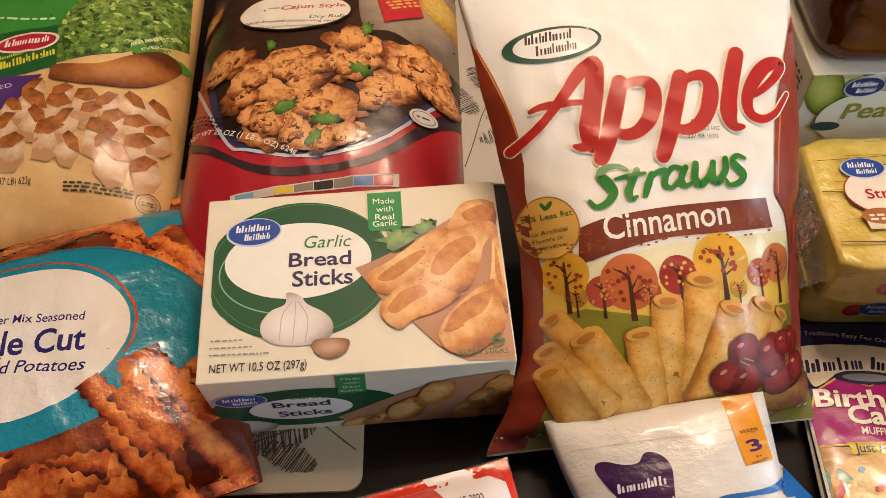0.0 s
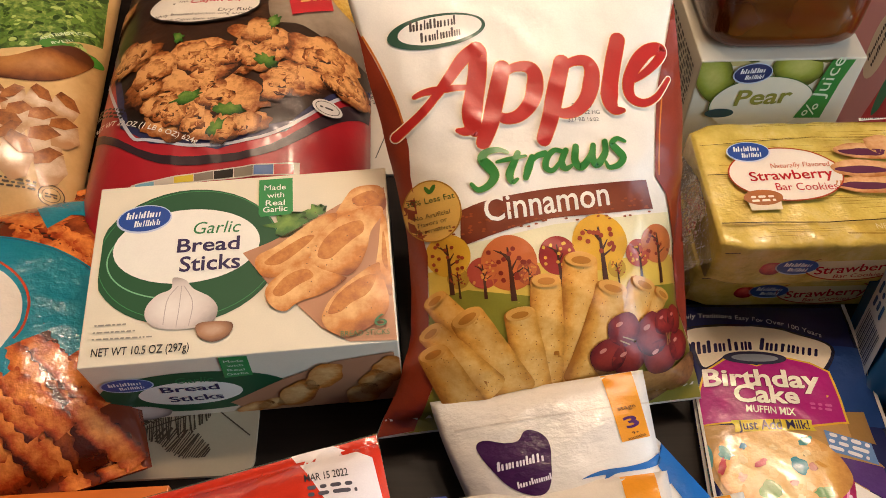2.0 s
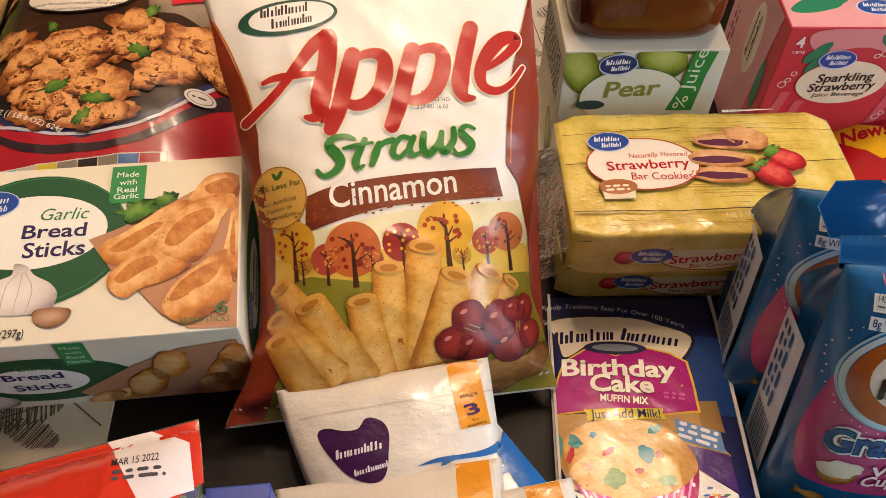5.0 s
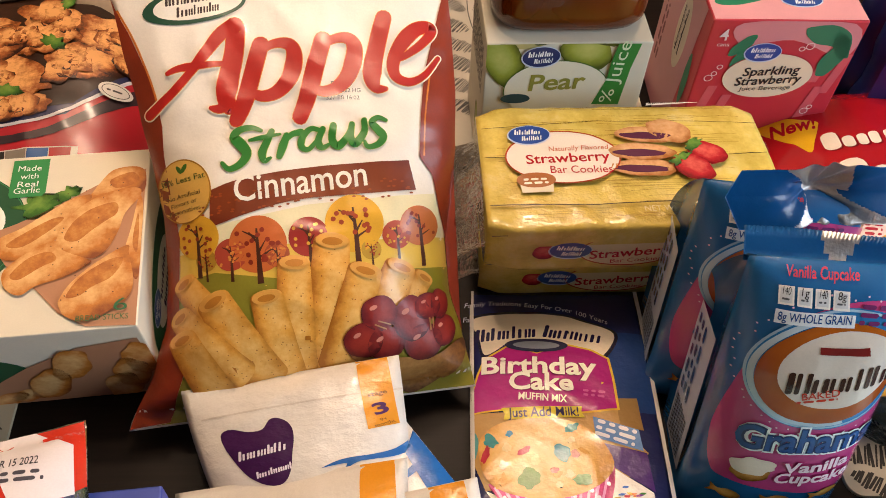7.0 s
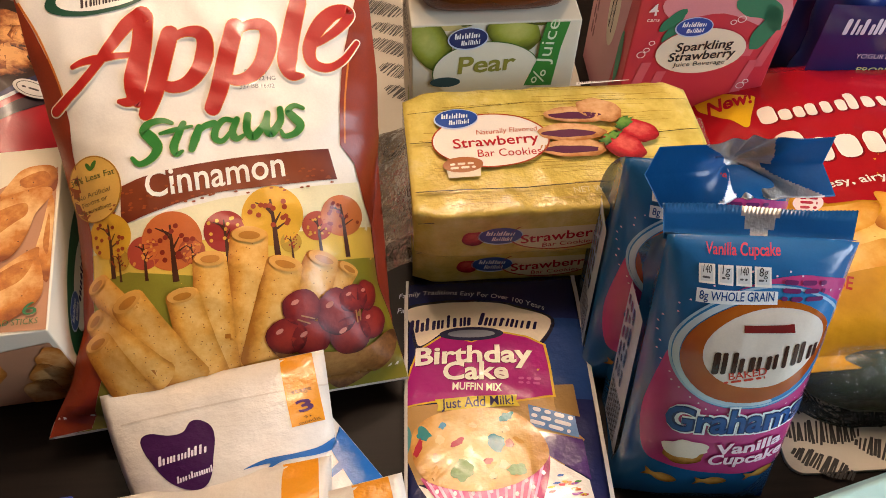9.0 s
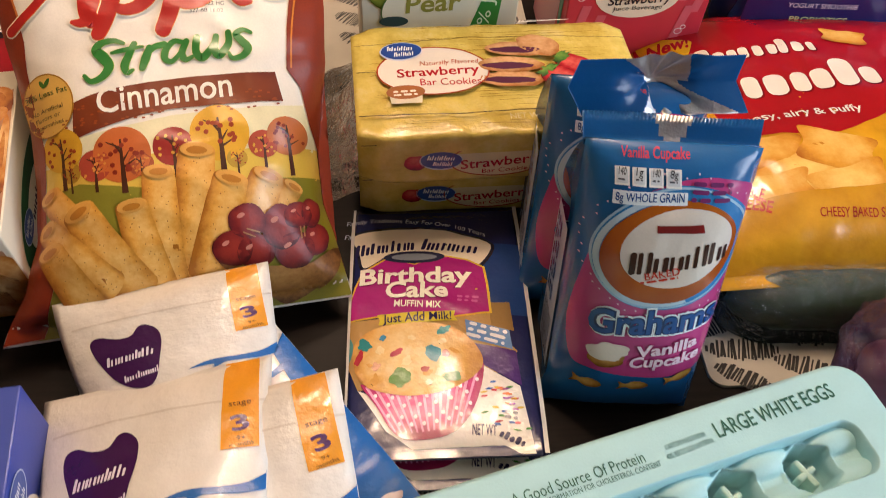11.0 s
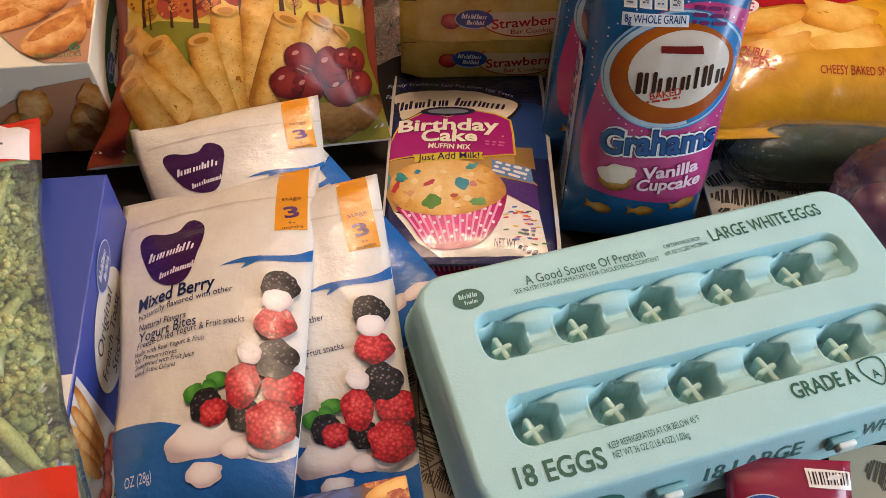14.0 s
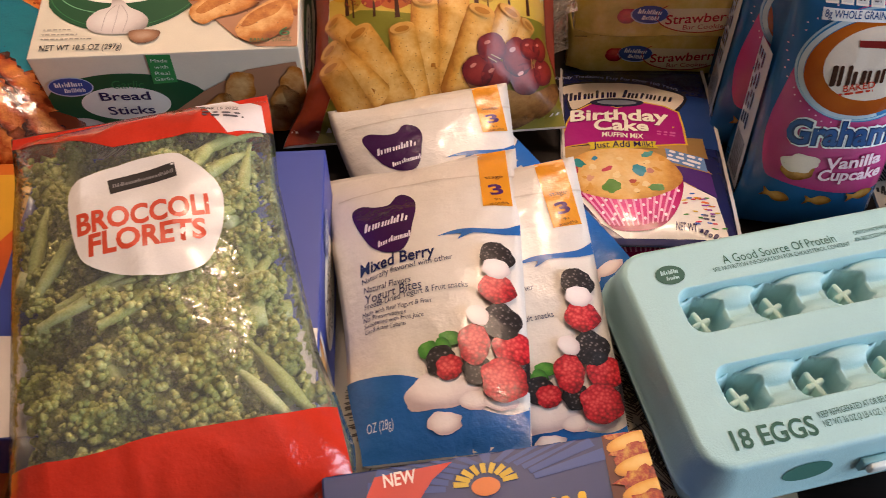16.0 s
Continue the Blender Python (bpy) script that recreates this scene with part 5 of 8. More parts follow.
def cookie_pack():
    """One wrapped pack: a soft-edged block with pinched clear ends."""
    s = SH["cookies"]
    w, d, h = s.w, s.h, 0.054
    bm = bmesh.new()
    nx, nr = 60, 56
    rings = []
    for i in range(nx + 1):
        f = 2 * i / nx - 1
        x = f * w / 2
        pinch = 1 - 0.10 * max(0, abs(f) - 0.86) / 0.14
        row = []
        for k in range(nr):
            a = 2 * math.pi * k / nr
            c, q = math.cos(a), math.sin(a)
            y = d / 2 * math.copysign(abs(c) ** 0.14, c) * pinch
            z = h / 2 * math.copysign(abs(q) ** 0.14, q) * pinch
            z += 0.0016 * noise.noise(Vector((x * 40, y * 40, z * 40))) + 0.0012 * max(0, 1 - 5 * abs(noise.noise(Vector((x * 26 + y * 20, y * 12, 4)))))
            y += (0.004 * -z / h if y < 0 else 0)
            row.append(bm.verts.new((x, d / 2 + y, z - h / 2)))
        rings.append(row)
    for i in range(nx):
        for k in range(nr):
            bm.faces.new([rings[i][k], rings[i][(k + 1) % nr], rings[i + 1][(k + 1) % nr], rings[i + 1][k]])
    bm.faces.new(rings[0][::-1])
    bm.faces.new(rings[-1])
    bmesh.ops.recalc_face_normals(bm, faces=list(bm.faces))
    pack = thing("cookie_pack", bm, YELLOW, s.m, "yellow plastic-wrapped pack of strawberry bar cookies", "cookie pack", "stacked cookie packs")
    for sx in (-1, 1):
        bm = bmesh.new()
        grid = []
        for i in range(7):
            x = sx * (w / 2 - 0.004 + 0.028 * i / 6)
            row = []
            for j in range(15):
                y = d * (0.06 + 0.88 * j / 14)
                z = -h / 2 + (h * 0.42 * math.sin(math.pi * j / 14)) * (1 - i / 6) ** 1.5 + 0.0022 * noise.noise(Vector((x * 60, y * 90, sx))) * (1 + i / 3) - 0.002 * i
                row.append(bm.verts.new((x, y, z)))
            grid.append(row)
        for i in range(6):
            for j in range(14):
                bm.faces.new([grid[i][j], grid[i + 1][j], grid[i + 1][j + 1], grid[i][j + 1]])
        part("wrapper_end", bm, clear_film("clear_wrap", "b8ac90", 0.07, 0.12, 0.8) if "clear_wrap" not in bpy.data.materials else bpy.data.materials["clear_wrap"], pack, "clear crinkled wrapper end").visible_shadow = False
    G = ink("8a6a14", 0.25, 0.3)
    rnd = random.Random(5)
    grain = []
    for k in range(70):
        x0, y = rnd.uniform(-10, 4), rnd.uniform(0.6, 11.8)
        grain.append(stroke(smooth([(x0, y), (x0 + 2, y + rnd.uniform(-0.08, 0.08)), (x0 + 4, y + rnd.uniform(-0.1, 0.1)), (x0 + rnd.uniform(4.5, 6.5), y)], False), 0.035, 0.4))
    tagged(printed(s, pack, "wood_grain_print", grain, G, 1), kind="stuff")
    printed(s, pack, "plank_line", [stroke([(-10.5, 2.0), (-3, 1.7), (10.5, 2.2)], 0.09), stroke([(-10.5, 6.6), (-6, 6.4), (-4.6, 6.4)], 0.07), stroke([(5.5, 6.1), (10.5, 6.6)], 0.06), stroke([(-10.5, 9.6), (-2, 10.0), (10.5, 9.7)], 0.04)], ink("3a2c10", 0.25, 0.3), 2)
    x, y = (-4.82, 6.33)
    printed(s, pack, "white_oval", ell(x, y, 4.1, 2.55, -2), ink("f0e6d8", 0.25, 0.3), 3)
    ring(s, pack, "oval_line", x, y, 4.15, 2.6, 0.12, ink("b04a28", 0.25, 0.3), 4, -2)
    x, y = (-7.04, 8.66)
    badge(s, pack, x, y, 1.62, 1.05, 0, 5)
    R = ink("b8242c", 0.25, 0.3)
    words(s, pack, "Naturally Flavored", *[(-5.78, 6.89), (-1.41, 6.94)], 0.5, ink("c8603c", 0.25, 0.3), 5, 0, 0.1)
    words(s, pack, "Strawberry", *[(-7.53, 5.72), (-1.42, 5.81)], 0.95, R, 5, 0.014)
    words(s, pack, "Bar Cookies", *[(-5.91, 4.7), (-1.44, 4.64)], 0.75, R, 5)
    x, y = (-7.05, 4.1)
    printed(s, pack, "grain_badge", ell(x, y, 1.4, 0.72), ink("a8683a", 0.25, 0.3), 6)
    printed(s, pack, "grain_label", [(x - 1.2, y - 0.2), (x + 1.2, y - 0.2), (x + 1.1, y - 1.15), (x - 1.1, y - 1.15)], ink("e8dcc0", 0.25, 0.3), 5)
    bars(s, pack, (x - 0.9, y - 0.05), (x + 0.9, y - 0.05), 0.2, ink("f0e0c8"), 7, 2, 3)
    for k, p in enumerate(([(0.99, 5.04)], [(1.03, 6.61)], [(1.84, 8.31)])):
        x, y = p[0]
        cookie = printed(s, pack, "cookie_picture", blob(x, y, 2.45, 0.85, -4, k, 0.08), CRUMB, 3 + 2 * k)
        printed(s, cookie, "filling_picture", blob(x - 0.25, y - 0.12, 1.95, 0.36, -4, k + 4, 0.15), FILLING, 4 + 2 * k)
    x, y = (3.49, 8.69)
    printed(s, pack, "cookie_picture", blob(x, y, 1.7, 1.1, -20, 8, 0.1), CRUMB, 8)
    for k, (p, rx, ry, t) in enumerate((([(5.84, 6.39)], 1.5, 1.1, -25), ([(4.5, 4.96)], 1.6, 1.15, -35))):
        x, y = p[0]
        printed(s, pack, "strawberry_picture", blob(x, y, rx, ry, t, k + 2, 0.1), BERRY, 9 + 2 * k, pic=(x, y, rx, ry, t))
        printed(s, pack, "strawberry_leaf", blob(x - 0.9, y + 0.85, 0.8, 0.4, 40, k, 0.7, 30, 3), LEAF, 10 + 2 * k)
    a = [(2.56, 12.73), (6.66, 12.97), (6.54, 12.08), (2.44, 11.76)]
    printed(s, pack, "barcode_label", a, ink("f0ece4", 0.3, 0.2), 3)
    rnd = random.Random(2)
    code = []
    t = 0.05
    while t < 0.93:
        wd = rnd.choice((0.008, 0.016, 0.024))
        q = []
        for tt, top in ((t, 1), (t + wd, 1), (t + wd, 0), (t, 0)):
            p, r = ((a[0], a[1]) if top else (a[3], a[2]))
            q.append((p[0] + (r[0] - p[0]) * tt, p[1] + (r[1] - p[1]) * tt + (-0.06 if top else 0.12)))
        code.append(q)
        t += wd + rnd.choice((0.010, 0.018, 0.026))
    tagged(printed(s, pack, "barcode_bars", code, ink("1c1a18"), 4), kind="stuff")
    words(s, pack, "NET WT 10 OZ", *[(0.18, 0.99), (4.65, 1.2)], 0.5, ink("e8dca8", 0.25, 0.3), 4)
    f = beside(s.m.inverted() @ plane((0.383, 0.3235, 0.0565), (1, 0.017, 0), (0, -0.03, 1)), w, 0.052)
    printed(f, pack, "white_oval", ell(-0.3, 2.6, 3.6, 1.7), ink("e8d8b0", 0.25, 0.3), 6)
    ring(f, pack, "oval_line", -0.3, 2.6, 3.65, 1.75, 0.12, ink("b04a28", 0.25, 0.3), 7)
    badge(f, pack, -4.6, 2.7, 1.6, 1.0, -4, 6)
    words(f, pack, "Strawberry", (-3.1, 1.7), (3.1, 2.2), 1.0, R, 8, 0.014)
    words(f, pack, "Bar Cookies", (-1.5, 1.15), (2.2, 1.35), 0.5, R, 8)
    printed(f, pack, "strawberry_picture", blob(-6.4, 2.6, 0.9, 0.8, 20, 3, 0.1), BERRY, 6)
    printed(f, pack, "plank_line", stroke([(-10.3, 4.6), (10.3, 4.6)], 0.08), ink("3a2c10", 0.25, 0.3), 5)
    return pack


cookies = cookie_pack()
copy_thing(cookies, pose(0.385, 0.338, 0.055, 0, 0, 0))

MUFFIN = food("muffin_top", "a8682a", "e0ac5c", "f4dca4", 60, 0.5, 0.7, 0.22, 0.4, crumple=0.28)


def muffin_pouch():
    s = SH["muffin"]
    f = lambda c: ink(c, 0.22, 0.4, 0.07, 0.28)
    p = thing("muffin_mix_pouch", pillow_mesh(s, 0.009), f("202656"), s.m, "glossy navy and magenta pouch of birthday cake muffin mix", "baking mix", "muffin mix pouches")
    printed(s, p, "blue_side", [(2.6, 11), (6.3, 11), (6.3, 18), (3.6, 18)], f("24407c"), 1)
    for a, b in ((-6.5, -6.3), (6.2, 6.5)):
        printed(s, p, "silver_rim", [(a, 0.1), (b, 0.1), (b, 22.3), (a, 22.3)], f("d8d4d0"), 12)
    words(s, p, "Family Traditions Easy For Over 100 Years", *[(-7.04, 20.67), (3.76, 18.75)], 0.50, f("c8cce0"), 3, 0, 0, 0.75)
    banner = smooth([(-6.64, 19.64), (-4.08, 20.03), (-0.59, 19.91), (1.71, 19.23), (4.39, 17.86), (3.13, 15.34), (2.37, 15.77), (0.27, 16.7), (-1.75, 17.22), (-3.55, 17.1), (-4.87, 16.14), (-5.76, 15.81), (-6.12, 17.58)])
    printed(s, p, "banner_rim", banner, f("1a1c3c"), 3)
    cx, cy = sum(q[0] for q in banner) / len(banner), sum(q[1] for q in banner) / len(banner)
    printed(s, p, "banner", [(cx + (x - cx) * 0.955, cy + (y - cy) * 0.90) for x, y in banner], f("ece0cc"), 4, "cream banner with a plain mark")
    scrawl(s, p, *[(-6.23, 17.13), (-1.57, 17.41)], 1.25, f("26224a"), 7, 11)
    scrawl(s, p, *[(-1.25, 17.39), (3.11, 16.74)], 1.25, f("26224a"), 7, 12)
    printed(s, p, "banner_picture", ell(*[(-1.74, 16.62)][0], 2.3, 0.62, -3), f("2a2c48"), 8)
    printed(s, p, "banner_picture", ell(*[(-1.74, 16.62)][0], 1.7, 0.36, -3), f("7c8494"), 9)
    panel = [(-5.52, 15.45), (-3.72, 16.63), (-1.74, 15.84), (0.27, 16.57), (2.05, 16.13), (3.31, 15.42), (3.45, 13.87), (3.51, 11.19), (1, 10.8), (-1.52, 10.56), (-4.38, 11.1), (-6.59, 11.01), (-6.44, 12.44), (-6.02, 14.1)]
    px, py = sum(q[0] for q in panel) / len(panel), sum(q[1] for q in panel) / len(panel)
    printed(s, p, "yellow_line", [(px + (x - px) * 1.035, py + (y - py) * 1.05) for x, y in panel], f("e0b83a"), 5)
    printed(s, p, "magenta_panel", panel, f("a81f7c"), 6)
    for word, (a, b), hgt in (("Birthday", [(-5.8, 14.21), (2.42, 13.87)], 1.5), ("Cake", [(-3.89, 12.71), (0.62, 12.5)], 1.5)):
        words(s, p, word, a, b, hgt, f("7a1458"), 9, 0.02, name="title", grow=0.03)
        words(s, p, word, a, b, hgt, f("f4ece4"), 11, 0.03, name="title")
    words(s, p, "MUFFIN MIX", *[(-3.27, 11.83), (0.07, 11.53)], 0.62, f("f4ece4"), 9, 0.02)
    bars(s, p, *[(1.26, 12.45), (2.87, 12.35)], 0.22, f("d060a8"), 9, 2, 4)
    printed(s, p, "yellow_strip", [(-4.48, 11.17), (1.06, 11.2), (0.96, 10.72), (1.2, 10.3), (-4.35, 10.23), (-4.26, 10.69)], f("d8c43a"), 9)
    words(s, p, "Just Add Milk!", *[(-4.04, 10.39), (0.78, 10.4)], 0.78, f("2a2450"), 11, 0.012)
    printed(s, p, "gold_side", [(-6.67, 10.93), (-4.26, 10.86), (1, 10.72), (3.55, 11.11), (3.58, 9.84), (5.22, 7.84), (2.6, 4.7), (-5.69, 5.08), (-7.14, 7.32)], f("b89258"), 2)
    printed(s, p, "gold_side", [(3.61, 12.05), (5.03, 12.14), (5.14, 9.54), (3.48, 9.84)], f("9a7a48"), 2)
    printed(s, p, "teal_side", smooth([(-7.17, 8.89), (-6.55, 9.68), (-6.08, 8.72), (-6.42, 7.25), (-7.06, 7.7)]), f("5a9a9c"), 4)
    printed(s, p, "purple_side", [(2.16, 8.42), (5.09, 7.82), (5.23, 4.97), (2.7, 6.67)], f("4c2c74"), 4)
    printed(s, p, "light_panel", [(1.73, 10.45), (4.78, 9.55), (4.89, 7.94), (1.77, 8.76)], f("6a90c8"), 5)
    bars(s, p, *[(1.98, 9.99), (4.59, 9.21)], 0.30, f("e8ecf4"), 6, 3, 4)
    printed(s, p, "white_foot", [(2.37, 6.04), (2.79, 6.54), (5.09, 4.95), (5.68, 0.15), (4.65, 0.17), (3.75, 0.8), (-2.11, 0.71), (-3.82, 1.95), (-5.69, 5.08), (-2.69, 3.45), (1.37, 3.27)], f("eee6dc"), 3)
    rnd = random.Random(6)
    inks = ("c83c4c", "3c6ab8", "4a8a3c", "e0b83a", "8a3c9c", "d86a2c")
    corner = [(2.44, 5.42), (4.76, 4.51), (5.21, 1.41), (1.92, 2.4)]
    for k in range(30):
        q, r = rnd.random(), rnd.random()
        x, y = ((corner[0][i] * (1 - q) + corner[1][i] * q) * (1 - r) + (corner[3][i] * (1 - q) + corner[2][i] * q) * r for i in (0, 1))
        printed(s, p, "sprinkle_picture", pill(x, y, 0.40, 0.16, rnd.uniform(-2, 2), 3), f(inks[k % 6]), 6)
    cup = [(-5.51, 5.5), (-4.29, 4.94), (-2.12, 4.57), (0.04, 4.73), (1.65, 5.5), (2.74, 6.79), (2.44, 4.7), (1.38, 2.44), (-0.02, 1.46), (-2.3, 1.32), (-3.4, 1.9), (-4.45, 3.76)]
    printed(s, p, "muffin_cup", smooth(cup), food("paper_cup", "9c1450", "dc3c86", "f07cb0", 60, 0.3, 0.6, 0.22, 0.4, crumple=0.28), 8, pic=None)
    rim, foot = [(-5.4, 5.34), (2.65, 6.51)], [(-3.35, 1.83), (1.24, 2.29)]
    for k in range(13):
        t = (k + 0.5) / 13
        a, b = ((line[0][0] + (line[1][0] - line[0][0]) * t, line[0][1] + (line[1][1] - line[0][1]) * t - (dip * (1 - (2 * t - 1) ** 2))) for line, dip in ((rim, 0.9), (foot, 0.25)))
        printed(s, p, "cup_pleat", stroke([a, b], 0.20, 0.6), f("f4a4cc"), 9)
        printed(s, p, "cup_dots", [ell(a[0] + (b[0] - a[0]) * q + 0.18, a[1] + (b[1] - a[1]) * q, 0.13, 0.16, n=8) for q in ((0.22, 0.66), (0.4, 0.82))[k % 2]], f("f8e4f0"), 10)
    top = [(-6.05, 7.42), (-5.92, 8.89), (-4.86, 9.83), (-3.2, 10.21), (-1.1, 10.23), (0.76, 9.69), (2.21, 8.42), (2.74, 6.72), (1.64, 5.34), (0.04, 4.61), (-2.12, 4.34), (-4.29, 4.82), (-5.52, 5.74)]
    x, y = [(-1.73, 7.11)][0]
    printed(s, p, "muffin_picture", smooth(top), MUFFIN, 11, pic=(x, y - 0.2, 4.5, 3.9, 0))
    for k, (q, rx, ry, turn, c) in enumerate((([(-5.23, 8.64)], 0.45, 0.50, 30, "2c8a8c"), ([(-5.61, 7.63)], 0.22, 0.60, -15, "b83040"), ([(-3.05, 7.77)], 0.50, 0.22, 35, "c05060"), ([(-0.61, 7.63)], 0.50, 0.60, 20, "3c94a8"), ([(0.26, 7.48)], 0.30, 0.25, -40, "c88a7c"), ([(-2.88, 5.81)], 0.75, 0.65, 10, "5a8a3c"), ([(-1.17, 6.34)], 0.30, 0.20, 0, "b8584c"), ([(0.14, 9.47)], 0.50, 0.30, 20, "4c9a98"), ([(0.66, 5.66)], 0.60, 0.35, 10, "6a9a5c"), ([(-4.45, 6.78)], 0.30, 0.30, 0, "d8a07c"), ([(-4, 9.07)], 0.30, 0.20, 40, "3c8ab0"))):
        printed(s, p, "sprinkle_picture", blob(*q[0], rx, ry, turn, k, 0.35, 20), f(c), 13)
    for k in range(14):
        printed(s, p, "crumb_picture", blob(x + rnd.uniform(-3.2, 3.2), y + rnd.uniform(-2.2, 2.2), rnd.uniform(0.2, 0.5), rnd.uniform(0.14, 0.3), rnd.uniform(0, 180), k, 0.4, 16), f(("f0d8a0", "d8a04c")[k % 2]), 12)
    words(s, p, "NET WT", *[(1.69, 1.48), (3.24, 1.37)], 0.75, f("2a2450"), 8, 0.02)
    bars(s, p, *[(3.35, 1.33), (4.87, 0.61)], 0.55, f("2a2450"), 8, 1, 3)
    bars(s, p, *[(3.87, 2.92), (4.73, 2.81)], 0.20, f("5a5468"), 8, 2, 3)
    printed(s, p, "navy_foot", [(-5.5, 0.68), (-2.11, 0.71), (3.75, 0.77), (4.65, 0.17), (5.66, -0.02), (5.6, -0.72), (-5.44, -0.5)], f("202656"), 7)
    return p


mix = muffin_pouch()
copy_thing(mix, pose(0.3235, 0.103, 0.0125, -2, 0, -3))


# ---------------------------------------------------------------- packs: graham cracker bags
FB = lambda c: ink(c, 0.24, 0.3)
CRACKER = food("fish_cracker", "7a4a14", "b8823a", "dcb060", 160, 0.5, 0.7, 0.25, 0.3)


def gusset_bag():
    """A standing bag: bulged printed front, folded side, flat foot."""
    s = SH["fish"]
    depth = 0.062
    bm = bmesh.new()
    nx, ny = 22, 44
    rows = []
    for j in range(ny + 1):
        v = s.h * j / ny
        close = max(0.0, (v / s.h - 0.62) / 0.38)
        dp = depth * (1 - close ** 1.6) + 0.002
        row = []
        for i in range(nx + 1):
            u = s.half(v) * (2 * i / nx - 1)
            row.append(s.point(u, v))
        hw = s.half(v)
        tuck = 0.010 * min(1, v / 0.05) * (1 - close * 0.4)
        for f in (0.25, 0.5, 0.75, 1.0):
            row.append(Vector((hw - tuck * math.sin(math.pi * f), v, -dp * f)))
        for i in range(nx - 1, 0, -1):
            row.append(Vector((hw * (2 * i / nx - 1), v, -dp - 0.006 * math.sin(math.pi * i / nx) * (1 - close))))
        for f in (1.0, 0.75, 0.5, 0.25):
            row.append(Vector((-hw + tuck * math.sin(math.pi * f), v, -dp * f)))
        rows.append([bm.verts.new(p) for p in row])
    n = len(rows[0])
    for j in range(ny):
        for i in range(n):
            k = (i + 1) % n
            bm.faces.new([rows[j][i], rows[j][k], rows[j + 1][k], rows[j + 1][i]])
    bm.faces.new(rows[0][::-1])
    bm.faces.new(rows[-1])
    bmesh.ops.recalc_face_normals(bm, faces=list(bm.faces))
    bag = thing("cracker_bag", bm, FB("1d6099"), s.m, "blue and pink standing bag of vanilla cupcake graham crackers", "cracker bag", "cracker bags")
    cx, cy = (0.9, 14.21)
    PINK = FB("b83f7c")
    printed(s, bag, "pink_swoosh", smooth([(-4.2, 12.51), (-3.84, 14.4), (-2.96, 16.49), (-1.74, 17.83), (0.16, 18.75), (2.57, 19.06), (5.13, 18.07), (5.84, 14.65), (6.12, 10.21), (5.98, 7.93), (5.51, 5.52), (3.83, 4.84), (0.7, 4.65), (-2.61, 5.05), (-3.98, 5.69), (-4.52, 8.85)]), PINK, 1)
    cx, cy = (0.67, 14.65)
    printed(s, bag, "blue_swoosh", ell(cx, cy, 4.7, 3.95, 14), FB("2a78b4"), 2)
    ring(s, bag, "pale_swoosh", cx - 0.1, cy, 4.55, 3.8, 0.14, FB("9cc0d8"), 3, 14)
    ring(s, bag, "pale_swoosh", cx - 0.2, cy - 0.1, 4.15, 3.45, 0.34, FB("b8cfdc"), 3, 14, 100, 280)
    oval = printed(s, bag, "orange_oval", ell(cx - 0.15, cy - 0.15, 4.0, 3.3, 14), food("orange_rim", "a0480c", "c87418", "e8a040", 15, 0.3, 0.2, 0.24, 0.3), 4)
    printed(s, oval, "white_oval", ell(cx + 0.18, cy + 0.22, 3.25, 2.5, 14), FB("dcd0c2"), 5)
    scrawl(s, oval, *[(-1.7, 13.05), (3.91, 14.08)], 1.5, FB("3a2016"), 7, 21)
    printed(s, oval, "maker_ribbon", [(-0.57, 16.35), (2.03, 16.52), (2.21, 16), (-0.49, 15.91)], FB("7a1c1c"), 7)
    words(s, oval, "BAKED", *[(-0.68, 12.8), (1.28, 13.32)], 0.5, FB("c03a24"), 7, 0.012)
    bars(s, bag, *[(-0.91, 12.5), (1.23, 13.04)], 0.16, FB("c03a24"), 7)
    for grow, c, lv in ((0.085, "e8f0f4", 9), (0.035, "0f2c5c", 10), (0.0, "1c4c8c", 11)):
        words(s, bag, "Grahams", *[(-3.3, 8.45), (4.45, 9.3)], 1.9, FB(c), lv, 0.02, 0.05, 0.0, name="title", grow=grow)
    for word, a, b in (("Vanilla", *[(-0.1, 6.69), (3.7, 7.45)]), ("Cupcake", *[(-0.35, 5.66), (4.1, 6.22)])):
        words(s, bag, word, a, b, 1.0, FB("b02868"), 6, 0.02, 0.1, grow=0.05)
        words(s, bag, word, a, b, 1.0, FB("f2d4e2"), 8, 0.03, 0.1)
    x, y = (-1.84, 6.66)
    printed(s, bag, "cupcake_picture", blob(x, y - 0.35, 1.15, 0.85, 0, 4, 0.1), CRACKER, 6)
    printed(s, bag, "icing_picture", blob(x, y + 0.25, 1.3, 0.75, 5, 6, 0.2), FB("e8dccc"), 7)
    for k, (q, t) in enumerate((([(-2.65, 3.67)], -8), ([(0.35, 3.78)], 4), ([(3.24, 4.49)], 15))):
        x, y = q[0]
        c, sn = math.cos(radians(t)), math.sin(radians(t))
        fish = [(x + c * p - sn * r, y + sn * p + c * r) for p, r in ((1.0, 0), (0.6, 0.38), (0, 0.45), (-0.5, 0.2), (-1.0, 0.45), (-0.85, 0), (-1.0, -0.45), (-0.5, -0.2), (0, -0.45), (0.6, -0.38))]
        printed(s, bag, "cracker_picture", smooth(fish), CRACKER, 5, pic=(x, y, 1, 0.5, t))
